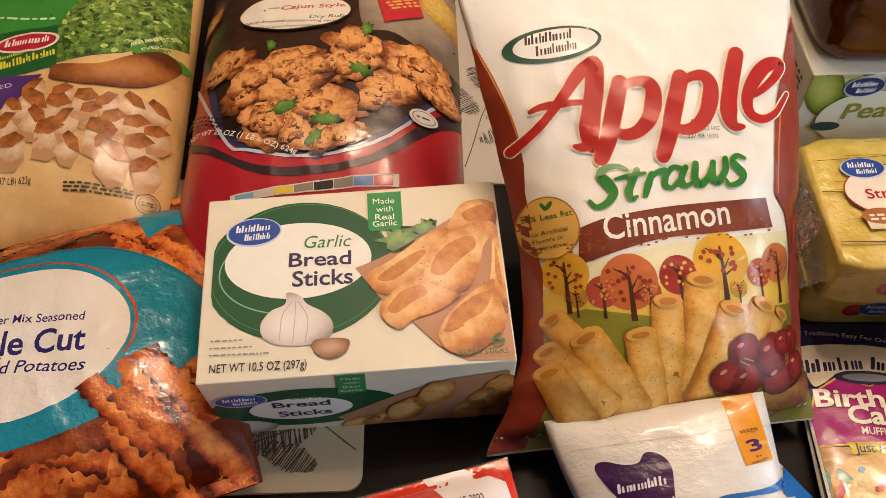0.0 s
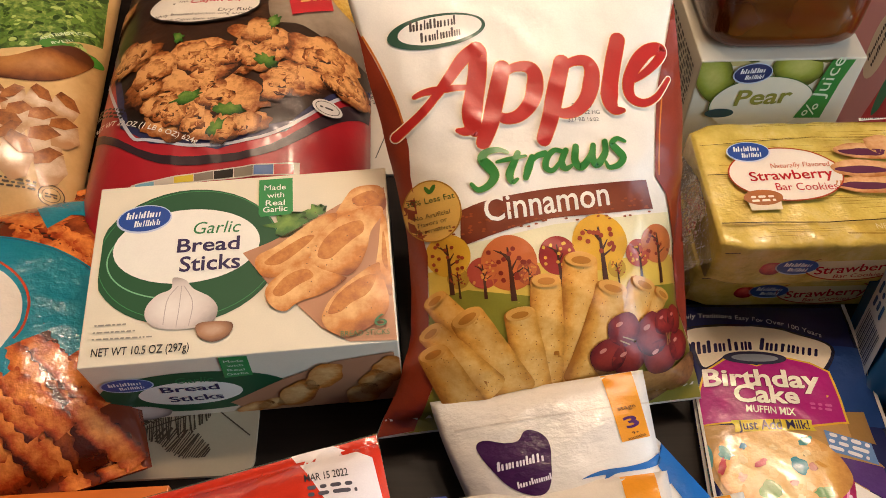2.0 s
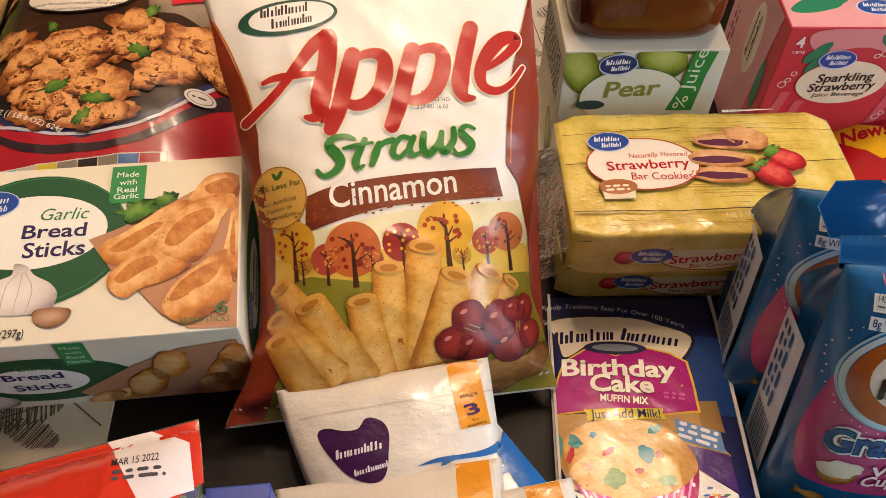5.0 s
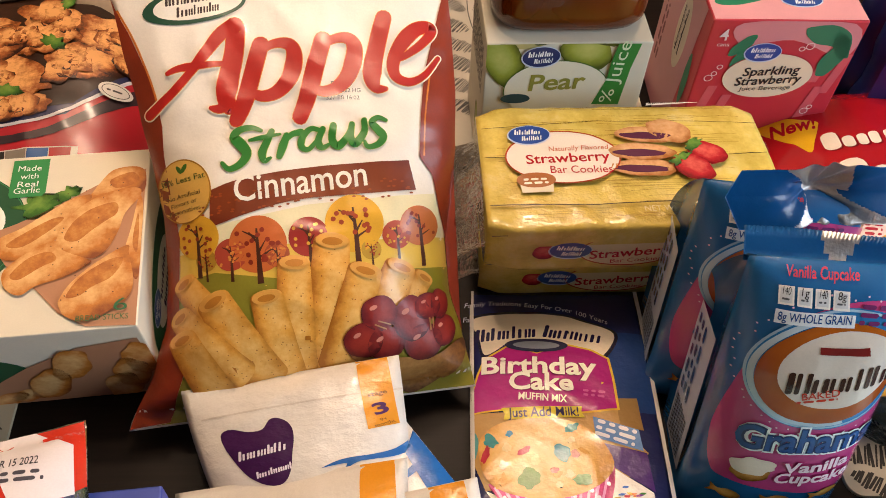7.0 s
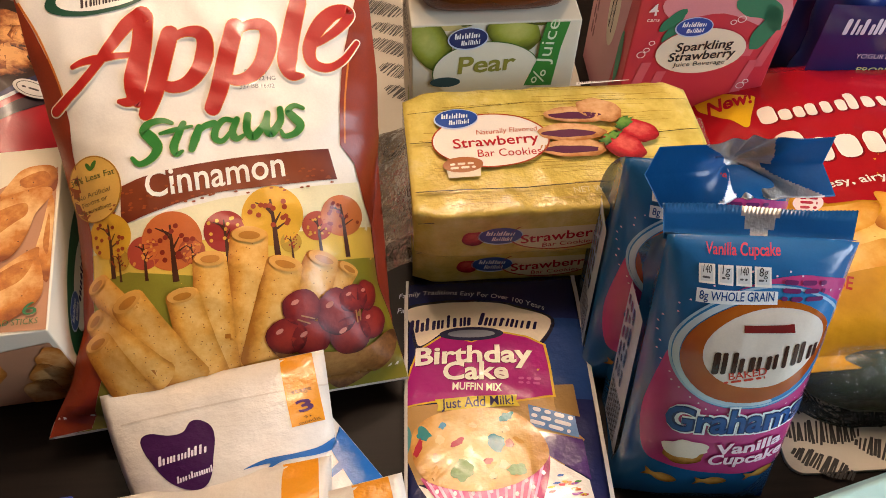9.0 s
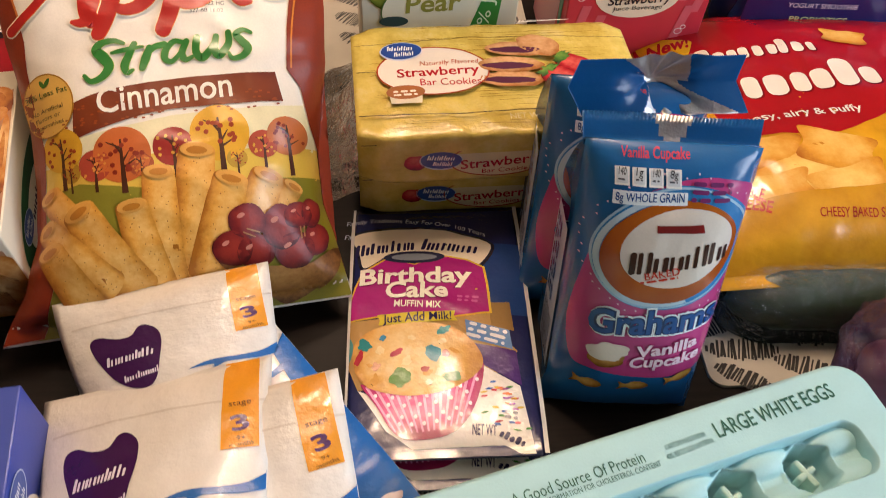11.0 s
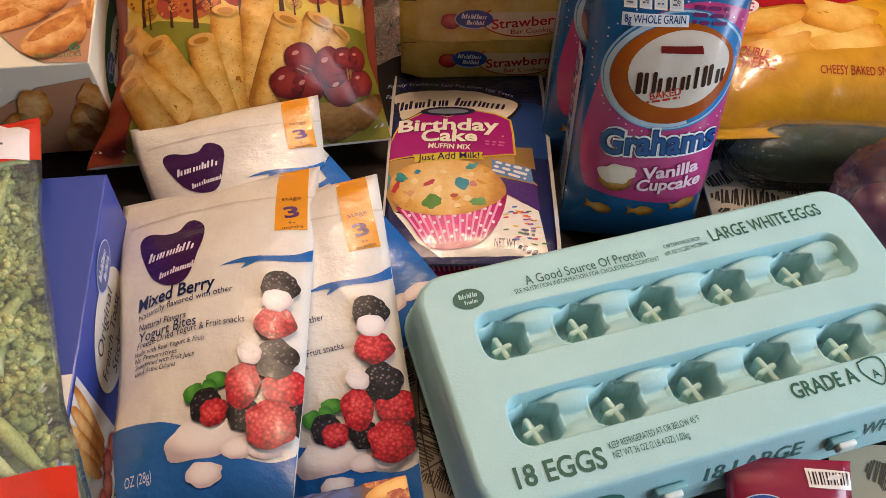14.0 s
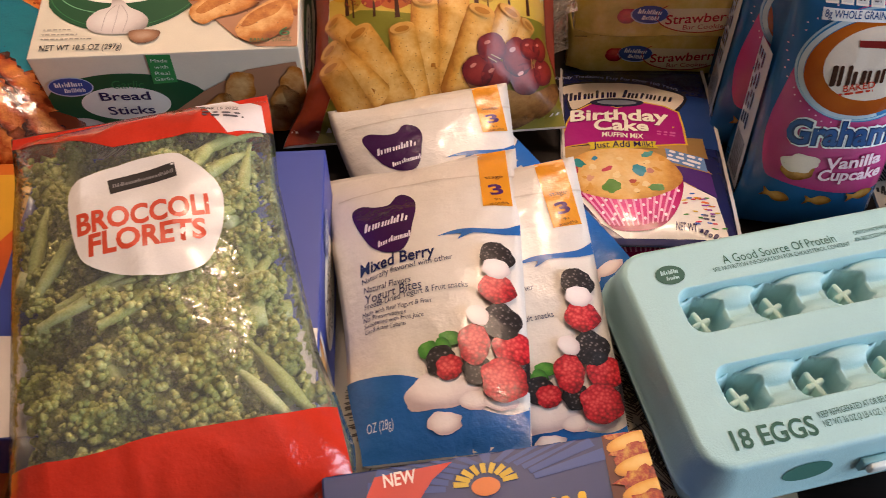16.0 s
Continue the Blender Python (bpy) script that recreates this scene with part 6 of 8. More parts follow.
    for k in range(4):
        a = [[(-3.31, 19.35), (-2.51, 19.4), (-2.4, 18.44), (-3.2, 18.39)], [(-2.36, 19.39), (-1.6, 19.42), (-1.49, 18.43), (-2.26, 18.46)], [(-1.46, 19.42), (-0.66, 19.42), (-0.53, 18.43), (-1.34, 18.45)], [(-0.52, 19.43), (0.35, 19.42), (0.49, 18.43), (-0.38, 18.44)]][k]
        printed(s, bag, "nutrition_box", a, FB("e8e8e4"), 6)
        printed(s, bag, "nutrition_field", [((p[0] * 3 + sum(q[0] for q in a) / 4) / 4, (p[1] * 3 + sum(q[1] for q in a) / 4) / 4) for p in a], FB("cfd4d8"), 7)
        lo, hi = a[3], a[1]
        words(s, bag, ("140", "1g", "140", "8g")[k], (lo[0] + 0.14, (lo[1] + hi[1]) / 2 + 0.05), (hi[0] - 0.14, (lo[1] + hi[1]) / 2 + 0.05), 0.42, FB("2a2a2e"), 8)
        bars(s, bag, (lo[0] + 0.14, lo[1] + 0.28), (hi[0] - 0.14, lo[1] + 0.28), 0.10, FB("5a5c62"), 8, 1, k + 2)
    printed(s, bag, "claim_strip", [(-3.25, 18.13), (0.87, 18.26), (0.93, 17.57), (-3.2, 17.34)], FB("e4ecf0"), 6)
    words(s, bag, "8g WHOLE GRAIN", *[(-3.06, 17.54), (0.72, 17.75)], 0.5, FB("1c4a88"), 7, 0.01)
    words(s, bag, "Vanilla Cupcake", *[(-3.05, 19.83), (0.79, 19.93)], 0.5, FB("d04a5c"), 6, 0.016)
    bars(s, bag, *[(1.12, 18.63), (3.41, 18.54)], 0.25, FB("6a2a60"), 6, 3, 5)
    tagged(printed(s, bag, "pale_dots", [ell(cx + math.cos(a) * (4.9 + 0.5 * random.Random(k).random()), cy + math.sin(a) * (4.3 + 0.4 * random.Random(k + 9).random()), 0.06, 0.06, n=6) for k, a in enumerate([0.13 * q for q in range(48)])], FB("e8c8dc"), 3), kind="stuff")
    e = beside(pose(-s.w / 2 + 0.0002, 0, -0.031, 0, -90, 0) @ pose(0, 0, 0.0), 0.056, 0.17)
    e.rel = Matrix(((0, 0, -1, -s.w / 2 + 0.006), (0, 1, 0, 0.0), (1, 0, 0, -0.031), (0, 0, 0, 1)))
    printed(e, bag, "white_panel", [(-2.1, 2.2), (2.1, 2.2), (2.0, 13.6), (-2.0, 13.6)], FB("c9d4e4"), 40)
    for k, q in enumerate((-1.5, -0.75, 0.0)):
        bars(e, bag, (q, 13.0), (q, 6.6), 0.42, FB("24508c"), 44, 1, k + 3)
    for k in range(13):
        printed(e, bag, "barcode_bar", [(-1.6 + 0.25 * k, 2.6), (-1.6 + 0.25 * k + (0.08, 0.14)[k % 2], 2.6), (-1.6 + 0.25 * k + (0.08, 0.14)[k % 2], 6.0), (-1.6 + 0.25 * k, 6.0)], FB("4a5878"), 44)
    return bag


def fin(bag, width, rows, back, name, label):
    """The crimped strip over a bag's closed mouth, with a saw-toothed end."""
    bm = bmesh.new()
    line = []
    n = 96
    for r, (y, z) in enumerate(rows):
        row = []
        for i in range(n + 1):
            u = width * (i / n - 0.5) * (1 + 0.05 * r / len(rows))
            tooth = 0.0007 * (i % 2) if r == len(rows) - 1 else 0
            wave = 0.0018 * math.sin(i / n * 7 + r) * r / len(rows)
            if back > 0.2:
                side = abs(2 * i / n - 1)
                z0 = sum(q[1] for q in rows) / len(rows)
                row.append(bm.verts.new((u, y + 0.006 * side + tooth * 0.2, z0 + (z - z0) * (0.62 + 0.38 * side) + (tooth if r else 0) + wave)))
                continue
            row.append(bm.verts.new((u, y + tooth, z + wave)))
        line.append(row)
    for r in range(len(rows) - 1):
        for i in range(n):
            f = bm.faces.new([line[r][i], line[r][i + 1], line[r + 1][i + 1], line[r + 1][i]])
            reach = abs(2 * (r + 0.5) / (len(rows) - 1) - 1) if back > 0.2 else r / len(rows)
            f.material_index = 1 if abs(i / n - 0.5) < back * (0.3 + 0.7 * reach) else 0
    geo = bmesh.ops.solidify(bm, geom=list(bm.faces), thickness=0.0007)
    return part(name, bm, [FB("1c66a8"), FOIL], bag, label)


fish_bag = gusset_bag()
REAR_BAG = plane((0.441, 0.246, 0.0), (1, -0.16, 0), (0.02, 0.20, 0.98)) @ Matrix.Diagonal((1, 0.93, 1, 1))
rear = copy_thing(fish_bag, REAR_BAG)
fin(fish_bag, 0.100, [(0.198, -0.006), (0.204, -0.009), (0.210, -0.012), (0.215, -0.014)], 0.16, "top_fin", "blue and silver rear fin")


def bow_fin():
    """The rear bag's mouth, twisted shut and spread into a bow of blue and silver film."""
    top, mid, low = (Vector((0.408, 0.275, 0.212)), Vector((0.511, 0.281, 0.208))), (Vector((0.402, 0.270, 0.196)), Vector((0.508, 0.276, 0.192))), (Vector((0.414, 0.262, 0.176)), Vector((0.517, 0.264, 0.177)))
    nx, ny = 150, 40
    bm = bmesh.new()
    grid = []
    for j in range(ny + 1):
        r = 2 * j / ny - 1
        row = []
        for i in range(nx + 1):
            f = i / nx
            u = 2 * f - 1.06
            a, b, c = (q[0].lerp(q[1], f) for q in (low, mid, top))
            p = b.lerp(c, r) if r > 0 else b.lerp(a, -r)
            d = math.hypot(u, r * 0.34)
            ray = math.atan2(r * 0.34, u)
            p = p + Vector((0, 0.012 * math.exp(-(d / 0.30) ** 2) + 0.0022 * math.sin(9 * ray + 1) * min(1, 5 * d) * math.exp(-(d / 0.55) ** 2), 0))
            p.z -= 0.006 * math.exp(-(u / 0.35) ** 2) * (1 - abs(r))
            if j in (0, ny):
                p.z += 0.0005 * (i % 2) * (1 if j else -1)
            row.append(bm.verts.new(p))
        grid.append(row)
    for j in range(ny):
        for i in range(nx):
            f = bm.faces.new([grid[j][i], grid[j][i + 1], grid[j + 1][i + 1], grid[j + 1][i]])
            u, r = 2 * (i + 0.5) / nx - 1, 2 * (j + 0.5) / ny - 1
            left = -0.02 - 0.40 * abs(r + 0.1) ** 1.6
            right = 0.34 + (0.62 * max(0, -r - 0.1) if r < 0 else 0.10 * (1 - r))
            f.material_index = 0 if u < left or u > right else 1
    bmesh.ops.solidify(bm, geom=list(bm.faces), thickness=0.0006)
    bm.transform(REAR_BAG.inverted())
    part("bow_fin", bm, [FB("1c66a8"), FOIL], rear, "blue and silver film spread into a bow")


bow_fin()


# ---------------------------------------------------------------- packs: pear juice, jug, sparkling carton, smoothies
PEAR = food("pear_skin", "4a5210", "8f9a34", "c8cc78", 40, 0.35, 0.75, 0.5, 0.05)
PEARFLESH = food("pear_flesh", "b8ac70", "ddd4a4", "f0ead0", 30, 0.3, 0.5, 0.5, 0.05)


def pear_box():
    s = SH["pear"]
    box = thing("juice_box_pack", box_bm(-s.w / 2, s.w / 2, 0, s.h, -0.10, 0, 0.0012), card("d6d0bc"), s.m, "white and green cardboard pack of pear juice", "juice pack", smooth=False)
    for k, (q, rx, ry, t, m) in enumerate((([(-5.35, 16.25)], 0.9, 2.4, 8, PEAR), ([(-3.2, 15.45)], 2.4, 1.6, 15, PEARFLESH), ([(-1.33, 15.91)], 0.7, 2.2, -35, PEAR), ([(1.33, 13.24)], 2.2, 1.6, -25, PEAR), ([(-4.97, 12.32)], 1.5, 2.6, 25, PEAR), ([(2.8, 15.32)], 1.8, 1.2, -30, PEAR))):
        x, y = q[0]
        printed(s, box, "pear_picture", blob(x, y, rx, ry, t, k + 2, 0.12), m, 1 + k, pic=(x, y, rx, ry, t))
    printed(s, box, "leaf_picture", blob(*(1.04, 15.61), 1.6, 0.5, 5, 3, 0.2), card("2f4a34"), 7)
    x, y = (-0.61, 9.64)
    printed(s, box, "white_oval", ell(x, y, 4.2, 2.9, 0), card("e4dec8"), 8)
    ring(s, box, "oval_line", x, y, 4.25, 2.95, 0.08, card("4a6a2a"), 9, 0, 20, 200)
    x, y = (-2.2, 12.96)
    badge(s, box, x, y, 1.55, 1.05, 4, 10, fill="1c2f68")
    words(s, box, "Pear", *[(-2.89, 9.59), (1.61, 9.81)], 1.7, card("8f8a34"), 10, 0.02, 0.12)
    printed(s, box, "green_stripe", [(5.54, 15.92), (4.42, 15.94), (3.73, 14.25), (3.44, 12.37), (3.37, 10.69), (2.53, 8.05), (4.79, 7.98), (5.11, 11.77)], card("2c8030"), 9)
    words(s, box, "% Juice", *[(4.1, 8.18), (4.76, 14.39)], 1.1, card("d4e4c4"), 10)
    printed(s, box, "dark_oval", ell(*(-3.85, 8.79), 1.2, 0.5), card("24464c"), 10)
    e = beside(pose(-s.w / 2, 0, -0.05, 0, -90, 0), 0.1, s.h)
    e.rel = Matrix(((0, 0, -1, -s.w / 2), (0, 1, 0, 0), (1, 0, 0, -0.05), (0, 0, 0, 1)))
    bars(e, box, (-4.4, 12.5), (4.0, 12.5), 0.28, card("4a4a44"), 2, 10, 3)
    printed(e, box, "pear_picture", blob(2.6, 3.4, 1.4, 2.4, 20, 3, 0.1), PEAR, 2)


pear_box()


def jug():
    """A rounded amber plastic jug that stands on the pear pack."""
    bm = bmesh.new()
    prof = [(0.80, 0.0), (0.93, 0.003), (0.985, 0.009), (1.0, 0.018), (1.0, 0.040), (0.985, 0.046), (0.985, 0.060), (1.0, 0.066), (1.0, 0.120), (0.93, 0.145), (0.72, 0.168), (0.40, 0.185), (0.26, 0.195), (0.26, 0.222)]
    rows = []
    for k, z in prof:
        row = []
        for i in range(56):
            a = 2 * math.pi * i / 56
            c, q = math.cos(a), math.sin(a)
            e = 0.42 if k > 0.7 else 0.42 + 0.58 * (0.72 - k) / 0.46
            row.append(bm.verts.new((0.062 * k * math.copysign(abs(c) ** e, c), 0.055 * k * math.copysign(abs(q) ** e, q), z)))
        rows.append(row)
    for j in range(len(rows) - 1):
        for i in range(56):
            k = (i + 1) % 56
            bm.faces.new([rows[j][i], rows[j][k], rows[j + 1][k], rows[j + 1][i]])
    bm.faces.new(rows[0][::-1])
    bm.faces.new(rows[-1])
    m, n, l, b = shader("amber_juice", 0.12, 0, 0.3)
    l.new(ramp(n, l, noise_node(n, l, 9, 3), [(0.3, rgb("4a1c06")), (0.7, rgb("7a3a10"))]), b.inputs["Base Color"])
    b.inputs["Transmission Weight"].default_value = 0.35
    b.inputs["IOR"].default_value = 1.36
    j = thing("juice_jug", bm, m, pose(0.350, 0.540, 0.1425, 0, 0, 1), "amber plastic jug of juice on the pear pack", "juice jug")
    cap = bmesh.new()
    bmesh.ops.create_cone(cap, cap_ends=True, segments=28, radius1=0.0185, radius2=0.0180, depth=0.018)
    for v in cap.verts:
        v.co.z += 0.229
    part("cap", cap, plain("white_cap", "d8d4cc", 0.4), j, "white screw cap")
    return j


jug()


def can_carton():
    s = SH["carton"]
    box = thing("can_carton", box_bm(-s.w / 2, s.w / 2, 0, s.h, -0.122, 0, 0.0012), card("c4303f", 0.4), s.m, "red and pink cardboard four-pack of strawberry cans", "drink carton", smooth=False)
    printed(s, box, "pink_wave", smooth([(-3.72, 15.54), (5.04, 15.58), (5.35, 12.35), (0.72, 13.98), (-3.15, 13.43)]), card("d88a90", 0.4), 1)
    for k, q in enumerate(([(-5.09, 7.33)], [(-3.66, 6.38)], [(3.72, 11.78)], [(5.05, 10.64)], [(3.82, 7.32)])):
        x, y = q[0]
        printed(s, box, "pink_ray", [(x - 0.5, y - 2), (x + 0.3, y - 2), (x + 1.1, y + 2), (x + 0.3, y + 2)], card("d05a64", 0.4), 1)
    for k, (q, rx, ry, t) in enumerate((([(3.47, 14.42)], 2.1, 0.9, -15), ([(4.48, 12.24)], 1.9, 0.8, 70), ([(-3.15, 13.43)], 1.3, 0.5, 50), ([(-3.14, 12.05)], 1.0, 0.45, 70), ([(4.72, 13.45)], 1.5, 0.6, -60))):
        printed(s, box, "leaf_picture", blob(*q[0], rx, ry, t, k, 0.12), card("1f7a58", 0.4), 3)
    x, y = (-0.23, 10.4)
    printed(s, box, "white_oval", ell(x, y, 3.65, 2.25, 2), card("e8d8bc", 0.4), 4)
    ring(s, box, "oval_line", x, y, 3.7, 2.3, 0.08, card("a82434", 0.4), 5, 2, 20, 160)
    x, y = (-1.39, 12.78)
    badge(s, box, x, y, 1.5, 0.95, 2, 6)
    D = card("1c1614")
    words(s, box, "Sparkling", *[(-2.33, 10.4), (2.22, 10.75)], 0.9, D, 6, 0.016, 0.1)
    words(s, box, "Strawberry", *[(-2.71, 9.4), (2.66, 9.82)], 0.9, D, 6, 0.016, 0.1)
    words(s, box, "Juice Beverage", *[(-2.19, 8.86), (2.04, 9.1)], 0.45, D, 6, 0, 0.1)
    words(s, box, "4", *[(-5.24, 13.91), (-4.54, 13.96)], 1.1, card("f0dcd8"), 4, 0.01)
    words(s, box, "cans", *[(-5.28, 13.37), (-4.3, 13.37)], 0.4, card("f0dcd8"), 4)
    for k, q in enumerate(([(-4.7, 10.63)], [(-5.05, 10.16)], [(-4.41, 11.31)], [(2.24, 13.44)], [(1.65, 13.17)], [(4.12, 6.69)], [(4.46, 7.13)])):
        ring(s, box, "bubble_print", *q[0], 0.22 + 0.1 * (k % 2), 0.2 + 0.1 * (k % 2), 0.07, card("f0dcd8"), 4)
    e = beside(pose(0, 0, 0), 0.122, s.h)
    e.rel = Matrix(((0, 0, -1, -s.w / 2), (0, 1, 0, 0), (1, 0, 0, -0.061), (0, 0, 0, 1)))
    printed(e, box, "pale_side", [(-6, 0.2), (2.5, 0.2), (4.5, 15.6), (-6, 15.6)], card("c88a92", 0.4), 1)
    printed(e, box, "white_oval", ell(0.5, 10.4, 1.5, 3.6, 0), card("e0d4c0", 0.4), 2)
    bars(e, box, (0.1, 8.2), (0.1, 12.8), 0.5, D, 3, 1, 4)
    bars(e, box, (0.9, 8.2), (0.9, 12.8), 0.5, D, 3, 1, 5)
    printed(e, box, "leaf_picture", blob(4.2, 8.4, 0.6, 2.6, 0, 3, 0.1), card("1f7a58", 0.4), 3)
    bars(e, box, (-4.6, 4.0), (-4.6, 10.0), 0.4, card("7a3a48"), 2, 2, 6)
    u = beside(pose(0, 0, 0), s.w, 0.122)
    u.rel = Matrix(((1, 0, 0, 0), (0, 0, 1, s.h), (0, -1, 0, 0), (0, 0, 0, 1)))
    printed(u, box, "pink_top", [(-6, 0.1), (6, 0.1), (6, 12.1), (-6, 12.1)], card("d89aa0", 0.4), 1)
    printed(u, box, "leaf_picture", blob(-3.0, 3.0, 2.6, 0.9, 20, 2, 0.1), card("1f7a58", 0.4), 2)
    badge(u, box, 1.4, 2.6, 1.7, 1.0, 0, 3)


can_carton()


def smoothie_pack():
    """A shrink-wrapped block of small yogurt drink bottles."""
    pack = new("smoothie_pack")
    pack.matrix_world = pose(0.628, 0.505, 0.0, 0, 0, -6)
    tagged(pack, "dark blue shrink-wrapped pack of small yogurt smoothie bottles", "drink pack")
    prof = [(0.024, 0.0), (0.026, 0.004), (0.026, 0.035), (0.0225, 0.050), (0.0225, 0.075), (0.026, 0.090), (0.026, 0.122), (0.018, 0.138), (0.013, 0.142), (0.013, 0.152)]
    base = bmesh.new()
    rows = [[base.verts.new((r * math.cos(2 * math.pi * i / 24), r * math.sin(2 * math.pi * i / 24), z)) for i in range(24)] for r, z in prof]
    for j in range(len(rows) - 1):
        for i in range(24):
            base.faces.new([rows[j][i], rows[j][(i + 1) % 24], rows[j + 1][(i + 1) % 24], rows[j + 1][i]])
    base.faces.new(rows[0][::-1])
    base.faces.new(rows[-1])
    me = mesh_of("bottle", base, plain("blue_sleeve", "1b2a66", 0.3, 20, 0.15))
    for i in range(3):
        for j in range(2):
            o = new("bottle", me)
            o.parent = pack
            o.location = (0.028 + 0.053 * i, 0.03 + 0.053 * j, 0)
    s = beside(pose(0, 0, 0), 0.165, 0.125, t=0.004, crease=0.001, seed=4.0)
    s.rel = pose(0.082, 0.0015, 0.004, 90, 0, 0)
    printed(s, pack, "blue_wrap", [(-8.2, 0.1), (8.2, 0.1), (8.2, 12.4), (-8.2, 12.4)], ink("1a2560", 0.22, 0.3), 1, "dark blue printed wrap")
    scrawl(s, pack, (-6.6, 9.6), (4.5, 10.6), 1.6, ink("d8dcec", 0.22, 0.3), 3, 6)
    words(s, pack, "YOGURT SMOOTHIE", (-4.6, 7.4), (1.6, 7.5), 0.5, ink("d8dcec"), 3)
    words(s, pack, "PROBIOTICS", (-4.0, 5.9), (1.2, 6.0), 0.6, ink("d4dc9a"), 3, 0.01)
    printed(s, pack, "berry_picture", blob(1.0, 2.6, 1.6, 1.5, 0, 3, 0.15), BERRY, 3)
    printed(s, pack, "berry_picture", blob(-6.2, 3.2, 1.2, 1.6, 0, 5, 0.15), BERRY, 3)
    bars(s, pack, (-4.0, 1.2), (-0.5, 1.2), 0.2, ink("d8dcec"), 3, 2)


smoothie_pack()


# ---------------------------------------------------------------- packs: puffs, cucumber, onions
PUFF = food("baked_puff", "a85a14", "dc9a34", "f4cc70", 50, 0.5, 0.7, 0.2, 0.35)
GOLD = food("gold_wrap", "b07410", "dca020", "f0c050", 18, 0.5, 0.15, 0.22, 0.35)


def puffs_bag():
    s = SH["puffs"]
    f = lambda c: ink(c, 0.2, 0.35)
    bag = thing("puffs_bag", pillow_mesh(s, 0.026), GOLD, s.m, "glossy red and yellow bag of cheesy puffed snacks", "snack bag")
    printed(s, bag, "red_panel", [(-15.26, 32.61), (22.54, 32.56), (0.1, 12.4), (-4.56, 10.41), (-7.85, 10.71), (-10.95, 11.15), (-12.57, 12.7), (-12.98, 16.77), (-16.99, 14.32)], f("a8141c"), 1, "red upper panel")
    printed(s, bag, "crimp_line", [stroke([(-17.2, y), (17.2, y)], 0.05) for y in (32.2, 32.5, 31.9)], f("7a0e14"), 2)
    for k, (q, rx, ry, t) in enumerate((([(-10.86, 9.37)], 3.0, 1.9, -10), ([(-8.7, 6.72)], 3.4, 2.3, 20), ([(-5.53, 8.81)], 3.0, 2.2, -25), ([(-11.01, 5.81)], 2.6, 1.6, 0), ([(-5.49, 5.39)], 3.2, 2.0, 10), ([(1.6, 23.3)], 2.0, 1.2, -20))):
        x, y = q[0]
        printed(s, bag, "puff_picture", smooth([(x + rx * p * math.cos(radians(t)) - ry * r * math.sin(radians(t)), y + rx * p * math.sin(radians(t)) + ry * r * math.cos(radians(t))) for p, r in ((-0.9, -0.8), (0, -0.95), (0.95, -0.7), (0.85, 0.1), (0.95, 0.85), (0, 0.75), (-0.95, 0.8), (-0.8, 0))]), PUFF, 3 + k, pic=(x, y, rx * 1.2, ry * 1.2, t))
    printed(s, bag, "new_burst", smooth([(-15.48, 26.84), (-14.5, 26.67), (-12.86, 25.37), (-11.65, 24.54), (-11.73, 23.83), (-12.47, 22.32), (-13.19, 20.99), (-13.84, 22.34), (-14.83, 23.89), (-15.59, 25.34)]), f("e8b81c"), 4, "yellow burst")
    words(s, bag, "New!", *[(-15.17, 24.16), (-11.92, 23.78)], 1.5, f("a8141c"), 6, 0.03, 0.1)
    for a, b, hgt, sd in ((*[(-12.07, 20.42), (-1.59, 21.02)], 2.3, 31), (*[(-12.34, 15.03), (2.2, 16.2)], 4.0, 32)):
        scrawl(s, bag, a, b, hgt, f("7a0c14"), 4, sd, fat=2.4)
        scrawl(s, bag, (a[0] - 0.15, a[1] + 0.12), (b[0] - 0.15, b[1] + 0.12), hgt, f("f0e4d4"), 6, sd, fat=2.4)
    words(s, bag, "cheesy, airy & puffy", *[(-12.37, 12.48), (-1.44, 12.92)], 0.85, f("f0e4d8"), 6, 0.014)
    printed(s, bag, "yellow_band", [(-17.96, 1.07), (15.65, 1.06), (17.98, 5.51), (-17.38, 5.08)], GOLD, 9)
    words(s, bag, "CHEESY BAKED SNACKS", *[(-8.58, 3.36), (-1.76, 2.85)], 0.62, f("a0301c"), 11, 0.01)
    words(s, bag, "DOUBLE", *[(-14.68, 6.52), (-12.24, 5.11)], 0.9, f("b02420"), 11, 0.02)
    words(s, bag, "CHEESE", *[(-14.86, 5.35), (-11.93, 4)], 0.9, f("b02420"), 11, 0.02)
    printed(s, bag, "claim_seal", ell(*(-12.19, 11.53), 1.0, 0.9), f("f0dce0"), 11)
    bars(s, bag, ((-12.56, 12)[0], (-12.56, 12)[1]), ((-11.53, 11.56)[0], (-11.53, 11.56)[1]), 0.25, f("b02440"), 12, 3)


puffs_bag()


